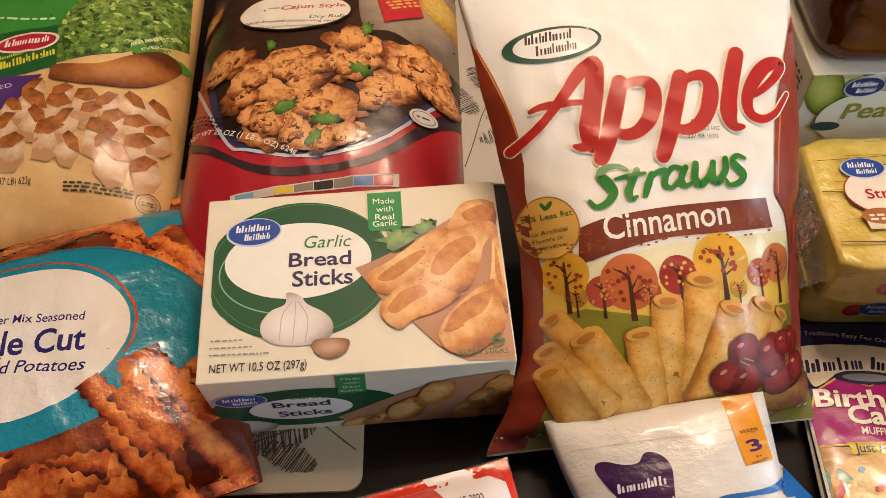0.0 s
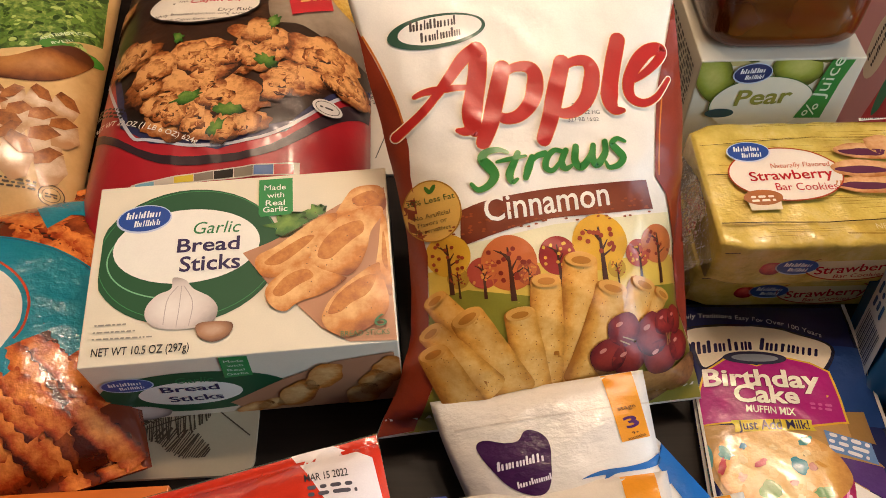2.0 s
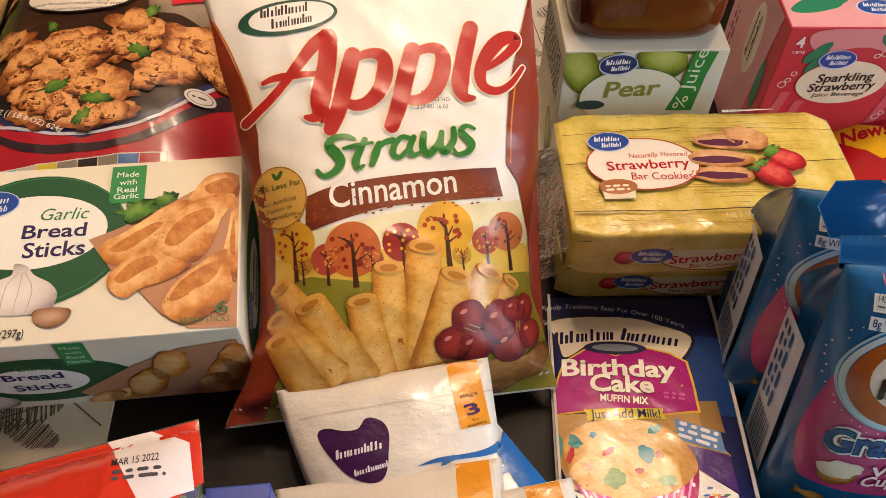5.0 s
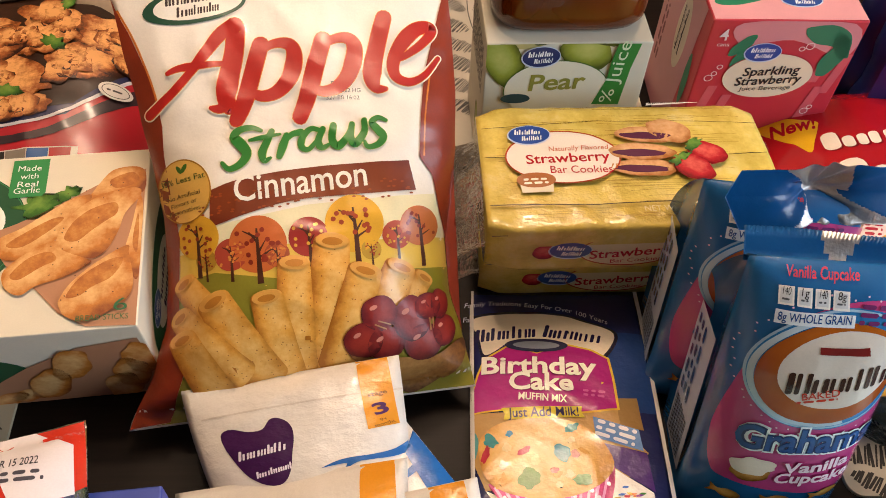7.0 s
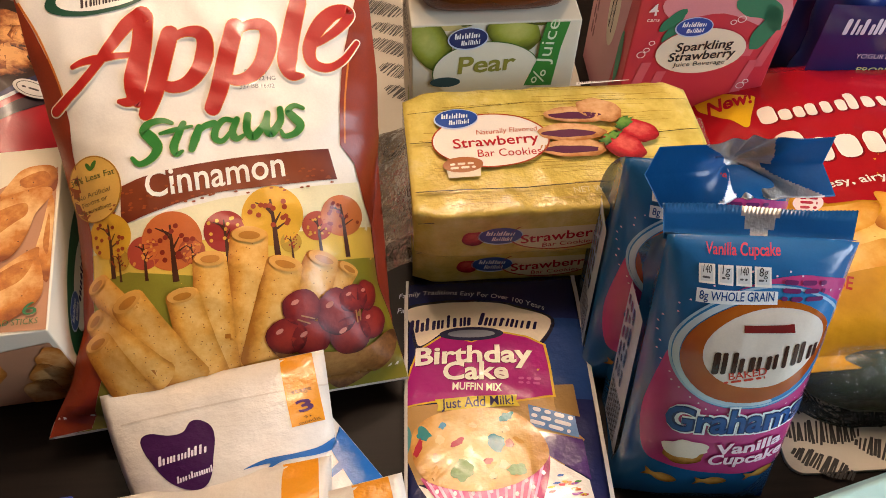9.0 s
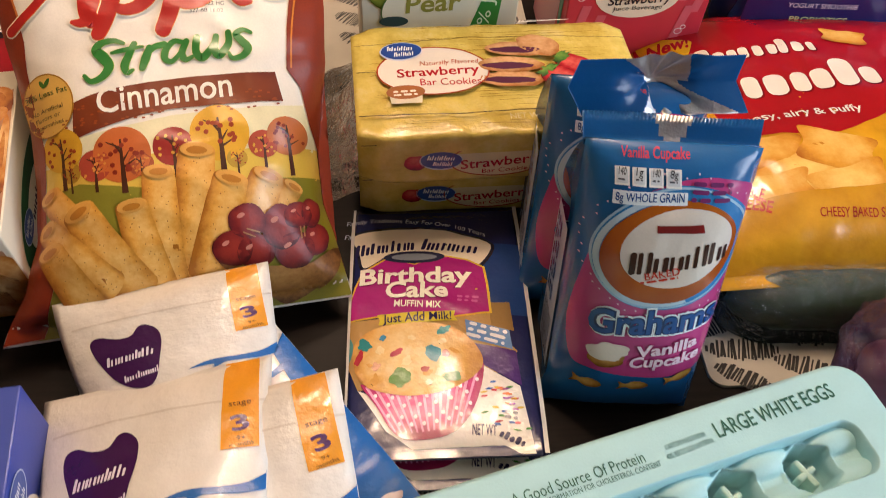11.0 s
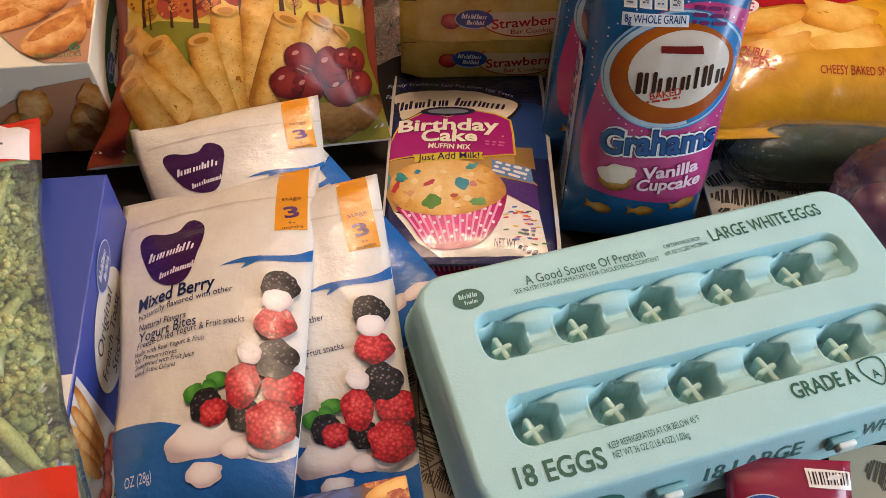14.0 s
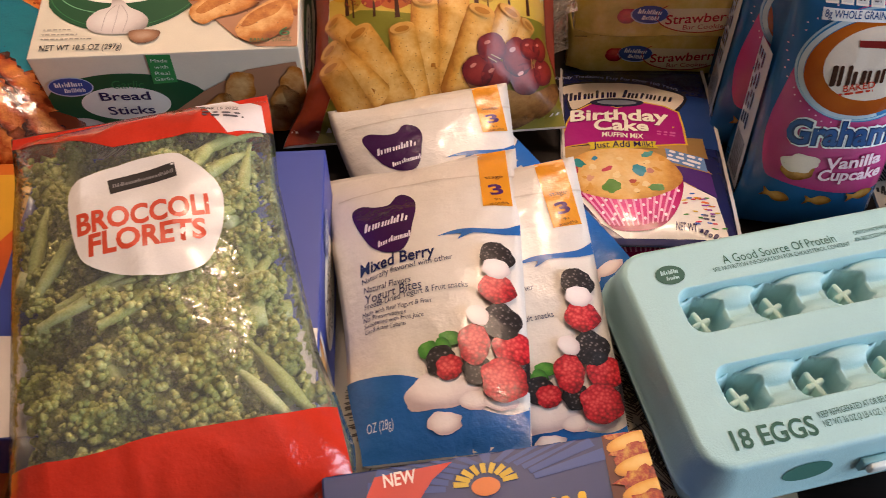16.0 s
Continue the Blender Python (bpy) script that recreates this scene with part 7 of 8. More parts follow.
def cucumber():
    bm = bmesh.new()
    n, m = 40, 26
    rows = []
    for j in range(n + 1):
        t = j / n
        r = 0.0225 * min(1, (math.sin(math.pi * min(1, max(0, t))) * 2.6) ** 0.5) + 0.0005
        row = []
        for i in range(m):
            a = 2 * math.pi * i / m
            rr = r * (1 + 0.05 * math.cos(5 * a) + 0.04 * noise.noise(Vector((t * 14, math.cos(a) * 2, math.sin(a) * 2))))
            row.append(bm.verts.new((0.30 * (t - 0.5), rr * math.cos(a) + 0.006 * math.sin(t * 3), rr * math.sin(a) + 0.023)))
        rows.append(row)
    for j in range(n):
        for i in range(m):
            bm.faces.new([rows[j][i], rows[j][(i + 1) % m], rows[j + 1][(i + 1) % m], rows[j + 1][i]])
    bm.faces.new(rows[0][::-1])
    bm.faces.new(rows[-1])
    skin, nn, l, b = shader("cucumber_skin", 0.3)
    f = maths(nn, l, "ADD", maths(nn, l, "MULTIPLY", noise_node(nn, l, 30, 4), 0.6), maths(nn, l, "MULTIPLY", noise_node(nn, l, 300, 2), 0.4))
    l.new(ramp(nn, l, f, [(0.35, rgb("0f1c10")), (0.7, rgb("2c4426"))]), b.inputs["Base Color"])
    relief(nn, l, b, noise_node(nn, l, 250, 3), 0.3, 0.001)
    c = thing("cucumber", bm, skin, pose(0.688, 0.212, 0.003, 0, 0, -6), "dark green cucumber shrink-wrapped in clear plastic", "cucumber")
    bm = bmesh.new()
    rows = []
    for j in range(61):
        t = j / 60
        r = 0.0245 * min(1, (math.sin(math.pi * min(1, max(0, t))) * 3.2) ** 0.4) + 0.001
        row = []
        for i in range(40):
            a = 2 * math.pi * i / 40
            rr = r * (1.02 + 0.05 * abs(noise.noise(Vector((t * 40, math.cos(a) * 3 + t * 9, math.sin(a) * 3)))))
            flat = 0.010 if 3.4 < a < 4.2 else 0
            row.append(bm.verts.new((0.32 * (t - 0.5), (rr + flat) * math.cos(a) + 0.006 * math.sin(t * 3), max(0.0012, rr * math.sin(a) + 0.024))))
        rows.append(row)
    for j in range(60):
        for i in range(40):
            bm.faces.new([rows[j][i], rows[j][(i + 1) % 40], rows[j + 1][(i + 1) % 40], rows[j + 1][i]])
    part("plastic_wrap", bm, clear_film("shrink_wrap", "8a928e", 0.08, 0.06, 1.6, 75), c, "clear creased plastic wrap").visible_shadow = False


cucumber()


def onion_bag():
    bag = new("onion_bag")
    bag.matrix_world = pose(0.672, 0.135, 0.003)
    tagged(bag, "purple plastic bag of small red onions", "onion bag")
    SK = plain("onion_skin", "5a2038", 0.35, 40, 0.35)
    for k, (x, y, z, r) in enumerate(((-0.035, 0.02, 0.026, 0.026), (0.018, 0.03, 0.026, 0.027), (0.06, 0.0, 0.025, 0.025), (-0.01, -0.022, 0.025, 0.026), (0.035, -0.04, 0.024, 0.025), (0.01, 0.005, 0.060, 0.026), (0.045, 0.012, 0.058, 0.024))):
        bm = bmesh.new()
        bmesh.ops.create_uvsphere(bm, u_segments=24, v_segments=16, radius=r)
        for v in bm.verts:
            q = v.co.z / r
            v.co.z = v.co.z * 0.86 + (0.35 * r * max(0, q - 0.82) / 0.18 if q > 0.82 else 0)
            v.co.xy = v.co.xy * (1 + 0.015 * math.cos(9 * math.atan2(v.co.y, v.co.x)))
        bm.transform(pose(x, y, z, 50 * math.sin(k * 2.1), 40 * math.cos(k * 1.7), 40 * k))
        part("onion", bm, SK, bag)
    bm = bmesh.new()
    bmesh.ops.create_icosphere(bm, subdivisions=5, radius=1)
    for v in bm.verts:
        d = v.co.copy()
        fold = 1 - abs(noise.noise(d * 3.5)) * 1.6
        k = 1.0 + 0.10 * fold + 0.04 * noise.noise(d * 11)
        v.co = Vector((d.x * 0.092 * k + 0.012, d.y * 0.076 * k, max(0.001, 0.042 + d.z * 0.050 * k)))
    part("bag_film", bm, clear_film("purple_film", "6a4a68", 0.12, 0.35, 0.9), bag, "thin translucent purple film")


onion_bag()


# ---------------------------------------------------------------- egg carton
FOAM = plain("foam_carton", "a6d2d6", 0.5, 25, 0.05, 0.35)
# the carton's own foam, painted paler and creamier for the light on the posts
FOAM_LIT = plain("foam_lit", "bcd8ca", 0.55, 25, 0.06, 0.2)
STAMP = card("1f5a4c", 0.6)


def round_rect(u0, u1, v0, v1, r, n=7):
    out = []
    for cx, cy, a in ((u1 - r, v1 - r, 0), (u0 + r, v1 - r, 90), (u0 + r, v0 + r, 180), (u1 - r, v0 + r, 270)):
        for i in range(n):
            t = radians(a + 90 * i / (n - 1))
            out.append((cx + r * math.cos(t), cy + r * math.sin(t)))
    return out


def egg_carton():
    s = SH["eggs"]
    W, H = s.w * 50, s.h * 100
    windows = ((-12.7, 13.0, 8.35, 11.95), (-12.7, 13.0, 2.75, 6.15))
    cm = 0.01
    bm = bmesh.new()

    def loop(pts, z):
        return [bm.verts.new((x * cm, y * cm, z * cm)) for x, y in pts]

    def strip(a, b):
        for i in range(len(a)):
            k = (i + 1) % len(a)
            bm.faces.new([a[i], a[k], b[k], b[i]])

    def close_edges(a):
        return [bm.edges.new((a[i], a[(i + 1) % len(a)])) for i in range(len(a))]

    outer = loop(round_rect(-W, W, 0, H, 1.6), 0)
    holes = [loop(round_rect(*w, 1.1), 0) for w in windows]
    edges = close_edges(outer)
    for h in holes:
        edges += close_edges(h)
    bmesh.ops.triangle_fill(bm, use_beauty=True, edges=edges)
    prev = outer
    for d, z in ((0.18, -0.05), (0.34, -0.18), (0.45, -0.45), (0.75, -1.6), (1.0, -3.1), (1.25, -3.3), (1.25, -3.55), (0.9, -3.7), (0.7, -4.4), (0.2, -6.4), (-0.1, -7.35)):
        cur = loop(round_rect(-W - d, W + d, -d, H + d, 1.6 + max(0, d)), z)
        strip(cur, prev)
        prev = cur
    bm.faces.new(prev[::-1])
    for w, h in zip(windows, holes):
        prev = h
        for d, z in ((0.05, -0.03), (0.12, -0.12), (0.18, -0.4), (0.30, -1.5)):
            cur = loop(round_rect(w[0] + d, w[1] - d, w[2] + d, w[3] - d, 1.05), z)
            strip(prev, cur)
            prev = cur
    bmesh.ops.recalc_face_normals(bm, faces=list(bm.faces))
    box = thing("egg_carton", bm, FOAM, s.m, "pale teal foam carton of eighteen large white eggs", "egg carton")
    mod = box.modifiers.new("sharp", "WEIGHTED_NORMAL")
    mod.keep_sharp = True
    for wi, w in enumerate(windows):
        bm = bmesh.new()
        us, vs = np.arange(w[0] + 0.1, w[1] - 0.05, 0.10), np.arange(w[2] + 0.1, w[3] - 0.05, 0.09)
        mid = (w[2] + w[3]) / 2
        posts = [(-11.1 + 5.08 * k, mid - 0.15) for k in range(5)]

        def height(u, v):
            z = -1.12
            for k in range(-1, 6):
                for cu, cv, ru, rv, top in ((-11.1 + 5.08 * k + 2.5, mid + 1.05, 2.0, 0.98, 0.75), (-11.1 + 5.08 * k + 2.6, mid - 1.35, 2.0, 0.98, 0.70)):
                    q = 1 - ((u - cu) / ru) ** 2 - ((v - cv) / rv) ** 2
                    if q > 0:
                        z = max(z, -1.22 + top * q ** 0.6)
            for pu, pv in posts:
                d = max(abs(u - pu) / 1.55, 0.5 * abs(u - pu) / 1.55 + 0.87 * abs(v - pv) / 1.45)
                if d < 1:
                    k = min(1, (1 - d) / 0.10)
                    z = z * (1 - k) + -3.1 * k
                elif d < 1.12:
                    z = max(z, -0.98)
            return z

        grid = [[bm.verts.new((u * cm, v * cm, height(u, v) * cm)) for v in vs] for u in us]
        for i in range(len(us) - 1):
            for j in range(len(vs) - 1):
                bm.faces.new([grid[i][j], grid[i + 1][j], grid[i + 1][j + 1], grid[i][j + 1]])
        part("cell_tray", bm, FOAM, box, "moulded cells seen through the lid")
        for pu, pv in posts:
            bm = bmesh.new()
            for a, q in ((16, 0.7), (104, 0.95)):
                b2 = box_bm(-q * cm, q * cm, -0.2 * cm, 0.2 * cm, -3.1 * cm, -1.5 * cm, 0.0018, 3)
                b2.transform(pose(pu * cm, pv * cm, 0, 0, 0, a))
                tmp = bpy.data.meshes.new("arm")
                b2.to_mesh(tmp)
                b2.free()
                bm.from_mesh(tmp)
                bpy.data.meshes.remove(tmp)
            part("divider_post", bm, FOAM_LIT, box, "cross-shaped foam divider post, painted paler as if lit")
    words(s, box, "A Good Source Of Protein", *[(-8.54, 13.11), (-0.31, 13.15)], 0.72, STAMP, 1)
    words(s, box, "SEE NUTRITION INFORMATION FOR CHOLESTEROL CONTENT", *[(-9.45, 12.65), (0.46, 12.66)], 0.34, STAMP, 1)
    words(s, box, "CARTON MADE FROM", *[(1.14, 13.42), (3.79, 13.47)], 0.32, STAMP, 1)
    words(s, box, "40% RECYCLED MATERIAL", *[(0.95, 12.86), (4.15, 12.99)], 0.32, STAMP, 1)
    words(s, box, "LARGE WHITE EGGS", *[(4.52, 13.13), (12.84, 13.31)], 1.0, STAMP, 1, 0.012)
    x, y = (-12.39, 13.07)
    printed(s, box, "maker_oval", ell(x, y, 1.0, 0.75, 0), STAMP, 1, "dark green maker's oval")
    scrawl(s, box, (x - 0.6, y + 0.05), (x + 0.6, y + 0.05), 0.38, FOAM, 2, 3)
    scrawl(s, box, (x - 0.35, y - 0.4), (x + 0.5, y - 0.4), 0.32, FOAM, 2, 5)
    words(s, box, "18 EGGS", *[(-13.44, 0.74), (-8.27, 0.6)], 1.25, STAMP, 1, 0.02)
    words(s, box, "KEEP REFRIGERATED AT OR BELOW 45°F", *[(-7.82, 1.49), (-2.2, 1.67)], 0.42, STAMP, 1)
    words(s, box, "NET WT 36 OZ (2 LB 4 OZ) 1.03kg", *[(-7.79, 0.94), (-3.2, 0.92)], 0.42, STAMP, 1)
    words(s, box, "GRADE A", *[(3.76, 1.43), (8.09, 1.44)], 1.0, STAMP, 1, 0.02)
    x, y = (9.25, 1.85)
    brush(s, box, "grade_shield", [([(x - 0.7, y + 0.7), (x, y + 0.85), (x + 0.7, y + 0.7), (x + 0.75, y), (x, y - 0.95), (x - 0.75, y), (x - 0.7, y + 0.7)], 0.1, 0.1, 0.1)], STAMP, 1)
    words(s, box, "A", (x - 0.28, y - 0.5), (x + 0.28, y - 0.5), 0.6, STAMP, 1)
    words(s, box, "EGGS", (x + 1.4, y - 0.4), (x + 3.6, y - 0.4), 1.0, STAMP, 1, 0.02)
    f = beside(pose(0, 0, 0), s.w, 0.03)
    f.rel = plane((0, -0.0104, -0.031), (1, 0, 0), (0, 0.22, 1))
    words(f, box, "18 LARGE", (-2.6, 0.8), (3.6, 0.8), 1.3, card("3f6e6c", 0.6), 3, 0.01)
    words(f, box, "WHITE EGGS", (7.6, 0.8), (14.2, 0.8), 1.2, card("3f6e6c", 0.6), 3, 0.01)
    printed(f, box, "maker_oval", ell(-9.2, 1.5, 1.6, 0.8), card("3a7468", 0.6), 3)
    for lx in (-4.9, 6.2):
        part("latch_slot", box_bm((lx - 0.95) * cm, (lx + 0.95) * cm, -0.0120, -0.0080, -0.0255, -0.0140, 0.001), plain("slot_shade", "86b8ba", 0.7) if "slot_shade" not in bpy.data.materials else bpy.data.materials["slot_shade"], box)
        part("latch", box_bm((lx - 0.6) * cm, (lx + 0.6) * cm, -0.0155, -0.0090, -0.0235, -0.0155, 0.0015), plain("latch_foam", "dfe8e2", 0.5) if "latch_foam" not in bpy.data.materials else bpy.data.materials["latch_foam"], box, "white moulded latch")


egg_carton()


# ---------------------------------------------------------------- yogurt bite pouches
PF = lambda c: ink(c, 0.26, 0.3, 0.07, 0.34)
BLACKBERRY = food("blackberry", "0a080c", "221c22", "a09694", 300, 0.5, 0.3, 0.36, 0.12, crumple=0.2, cells=(420, 0.95))
RASPBERRY = food("raspberry", "700a12", "c4202e", "ec6a62", 160, 0.35, 0.6, 0.36, 0.12, crumple=0.2, cells=(430, 0.6))
YOGURT = food("yogurt_drop", "c8b4b4", "ece0dc", "f8f2ee", 20, 0.2, 0.7, 0.36, 0.12, crumple=0.2)
MINT = food("mint_leaf", "1c4a14", "3f8a2a", "80b850", 120, 0.4, 0.5, 0.36, 0.12, crumple=0.2)


def yogurt_pouch(m, berry, label, foil=False):
    s = SH["berry"]
    p = thing("yogurt_bites_pouch", pillow_mesh(s, 0.016), PF("e2dcd3"), m, label, "snack pouch", "yogurt bites pouches")
    W = 8.2
    # the embossed zip's shading, put in as one darker stroke on flat film
    printed(s, p, "zip_emboss_shade", stroke([(-W, s.h * 100 - 3.2), (W, s.h * 100 - 3.2)], 0.16), PF("d2c9be"), 1)
    heart = printed(s, p, "heart", smooth([(-6.59, 18.65), (-6.75, 19.75), (-6.09, 20.01), (-4.88, 19.5), (-3.95, 19.51), (-3.47, 20.27), (-2.9, 20.31), (-2.2, 19.69), (-1.88, 18.62), (-1.98, 17.09), (-2.15, 15.61), (-2.53, 14.63), (-3.22, 14.4), (-4.26, 14.91), (-5.32, 16.08)]), PF("3c1448"), 2, "dark purple heart mark")
    scrawl(s, heart, *[(-5.57, 16.99), (-2.27, 17.34)], 0.85, PF("e8dce8"), 3, 13)
    scrawl(s, heart, *[(-4.38, 15.23), (-2.11, 15.65)], 0.6, PF("e8dce8"), 3, 14)
    tab = printed(s, p, "stage_tab", [(2.25, 25.2), (4.4, 25.0), (4.72, 18.3), (2.8, 18.03)], PF("e2951c"), 2, "orange stage tab")
    words(s, tab, "stage", *[(2.96, 20.94), (4.19, 21.11)], 0.42, PF("4a2a10"), 4)
    words(s, tab, "3", *[(3.34, 19.21), (4.24, 19.45)], 1.05, PF("4a1c58"), 4, 0.03)
    words(s, tab, "9+", *[(3.6, 18.61), (4.05, 18.7)], 0.28, PF("4a2a10"), 4)
    words(s, tab, "months", *[(3.28, 18.12), (4.48, 18.43)], 0.3, PF("4a2a10"), 4)
    printed(s, p, "blue_swoosh", smooth([(-0.22, 15.27), (1.08, 15.77), (2.86, 15.84), (4.27, 16.13), (5.44, 16.96), (5.47, 16.03), (4.19, 15.47), (2.77, 15.41), (1.99, 15.33), (1.11, 14.87), (1.32, 15.34), (0.35, 15.33)]), PF("2464ac"), 2)
    D = PF("1c2450")
    words(s, p, "Mixed Berry" if berry else "Strawberry", *([(-5.62, 13.21), (-0.37, 13.53)] if berry else [(-5.62, 13.21), (-0.72, 13.43)]), 1.05, D, 3, 0.02)
    words(s, p, "Naturally flavored with other", *[(-5.42, 12.46), (0.79, 13.09)], 0.5, D, 3)
    words(s, p, "Natural Flavors", *[(-5.27, 11.71), (-1.93, 11.61)], 0.5, D, 3)
    words(s, p, "Yogurt Bites", *[(-5.15, 10.83), (-1.21, 10.98)], 0.75, D, 3)
    words(s, p, "Freeze-Dried Yogurt & Fruit snacks", *[(-5.13, 10.37), (1.71, 10.76)], 0.5, D, 3)
    for k in range(4):
        a, b = [[(-5.29, 9.89), (-0.56, 9.82)], [(-5.21, 9.49), (-2.24, 9.32)], [(-5.13, 9.04), (-1.07, 8.86)], [(-5.03, 8.59), (-2.23, 8.46)]][k]
        words(s, p, ("Made with Real Yogurt & Fruit", "No Preservatives", "Sweetened with Fruit Juice", "Live & Active Cultures")[k], a, b, 0.36, D, 3)
    printed(s, p, "blue_foot", [(-W, 0.1), (W, 0.1), *smooth([(5.76, 3.05), (3.97, 2.07), (2.01, 2.53), (-0.01, 4.02), (-2.69, 5.08), (-6.52, 5.62), (-7.07, 5.5)], False)], PF("2264ae"), 2, "blue printed foot")
    if not berry:
        printed(s, p, "blue_foot", [(-W, 0.1), (W, 0.1), (W, 18.5 if foil else 11.5), *smooth([(4.0, 17.0 if foil else 11.2), (3.0, 9.6), (0.3, 8.4), (-2.3, 7.0), (-W, 6.4)], False)], PF("2264ae"), 3, "blue printed foot")
    for k, (q, rx, ry, t) in enumerate((([(0, 3.83)], 2.57, 1.58, 8), ([(1.89, 2.94)], 1.00, 0.79, 0), ([(3.29, 2.83)], 1.05, 0.72, -5), ([(0.06, 1.86)], 1.15, 0.86, 0))):
        printed(s, p, "yogurt_picture", blob(*q[0], rx * 0.9, ry * 0.72, t, k + 1, 0.15), YOGURT, 5 + k)
    if berry:
        fruit = (([(0.63, 6.98)], 0.58, 0.94, 70, MINT), ([(-0.75, 6.37)], 0.73, 0.79, 20, MINT), ([(0.18, 6.53)], 0.47, 0.79, 40, MINT), ([(0.01, 5.57)], 1.10, 1.22, 0, BLACKBERRY), ([(0.52, 5.09)], 0.94, 1.01, 10, RASPBERRY), ([(2.06, 4.82)], 0.94, 1.22, 0, BLACKBERRY), ([(4.95, 4.57)], 0.52, 1.58, 0, BLACKBERRY), ([(1.96, 6.44)], 1.10, 1.80, 0, RASPBERRY), ([(4.13, 6.27)], 1.41, 1.51, -10, RASPBERRY), ([(3.58, 8.07)], 1.26, 1.66, 0, BLACKBERRY), ([(2.22, 8.43)], 0.71, 0.97, 30, YOGURT), ([(3.38, 10.5)], 1.26, 1.44, 0, RASPBERRY), ([(3.48, 13.17)], 1.21, 1.44, 0, BLACKBERRY), ([(3.4, 12.08)], 0.97, 1.01, 0, YOGURT), ([(3.49, 4.06)], 1.47, 1.80, 10, RASPBERRY))
    else:
        fruit = (([(1.99, 6.27)], 1.7, 1.4, 30, BERRY), ([(4.03, 5.94)], 1.8, 1.6, -20, BERRY), ([(3.08, 8)], 1.6, 1.4, 60, BERRY), ([(3.84, 9.99)], 1.4, 1.2, 20, YOGURT), ([(3.16, 11.13)], 1.3, 1.2, 120, BERRY), ([(4.78, 7.5)], 1.0, 1.1, 40, BERRY), ([(1.1, 5.52)], 1.0, 0.7, 10, MINT))
    for k, (q, rx, ry, t, mt) in enumerate(fruit[:0] if foil else fruit):
        x, y = q[0]
        printed(s, p, "fruit_picture", blob(x, y, rx * 0.84, ry * 0.80, t, k + 0.4, 0.09, 34, 2.2), mt, 10 + k, pic=(x, y, rx, ry, t))
    words(s, p, "OZ (28g)", *[(-4.68, 1.91), (-3, 2)], 0.6, PF("d8dcec"), 4)
    return p


front_pouch = yogurt_pouch(SH["berry"].m, True, "white and blue foil pouch of mixed berry yogurt bites")
copy_thing(front_pouch, POUCH_B)
yogurt_pouch(POUCH_C, False, "white and blue foil pouch of strawberry yogurt bites")
yogurt_pouch(POUCH_D, False, "white pouch of yogurt bites with a crumpled blue foil foot", True)


# ---------------------------------------------------------------- boxes at the near edge
def toast_box():
    m = pose(0.0995, -0.060, 0.092, 0, 0, 4.5)
    box = thing("toast_stick_box", box_bm(-0.20, 0, 0, 0.212, -0.090, 0, 0.0012), card("2f459c", 0.42), m, "blue cardboard box of frozen french toast sticks", "food box", smooth=False)
    t = beside(pose(-0.10, 0, 0), 0.20, 0.212)
    printed(t, box, "white_band", [(-9.9, 0.1), (9.9, 0.1), (9.9, 6.2), (3, 6.0), (-9.9, 6.8)], card("ddd6d0", 0.45), 1)
    e = beside(pose(0, 0, 0), 0.212, 0.088)
    e.rel = Matrix(((0, 0, 1, 0), (1, 0, 0, 0.106), (0, 1, 0, -0.089), (0, 0, 0, 1)))
    printed(e, box, "white_oval", ell(1.4, 4.4, 4.4, 2.9), card("e4dfd6", 0.45), 1)
    badge(e, box, 4.2, 7.2, 2.0, 1.2, 0, 3)
    words(e, box, "Original", (-1.4, 5.2), (3.6, 5.2), 1.0, card("26304a"), 3)
    words(e, box, "French Toast", (-2.2, 3.8), (4.2, 3.8), 1.0, card("26304a"), 3)
    words(e, box, "Sticks", (-0.8, 2.4), (2.4, 2.4), 1.0, card("26304a"), 3)
    printed(e, box, "white_band", [(-10.5, 0.1), (-4.0, 0.1), (-4.4, 8.7), (-10.5, 8.7)], card("ddd6d0", 0.45), 1)
    for k in range(4):
        printed(e, box, "toast_picture", blob(-5.6 - 0.9 * k, 5.8, 0.6, 3.0, 6 * k - 8, k, 0.1), BAKED, 3 + k)
        printed(e, box, "berry_picture", blob(-5.4 - 1.3 * k, 1.6 + 0.5 * (k % 2), 0.9, 0.8, 0, k + 3, 0.1), BERRY, 8 + k)


toast_box()


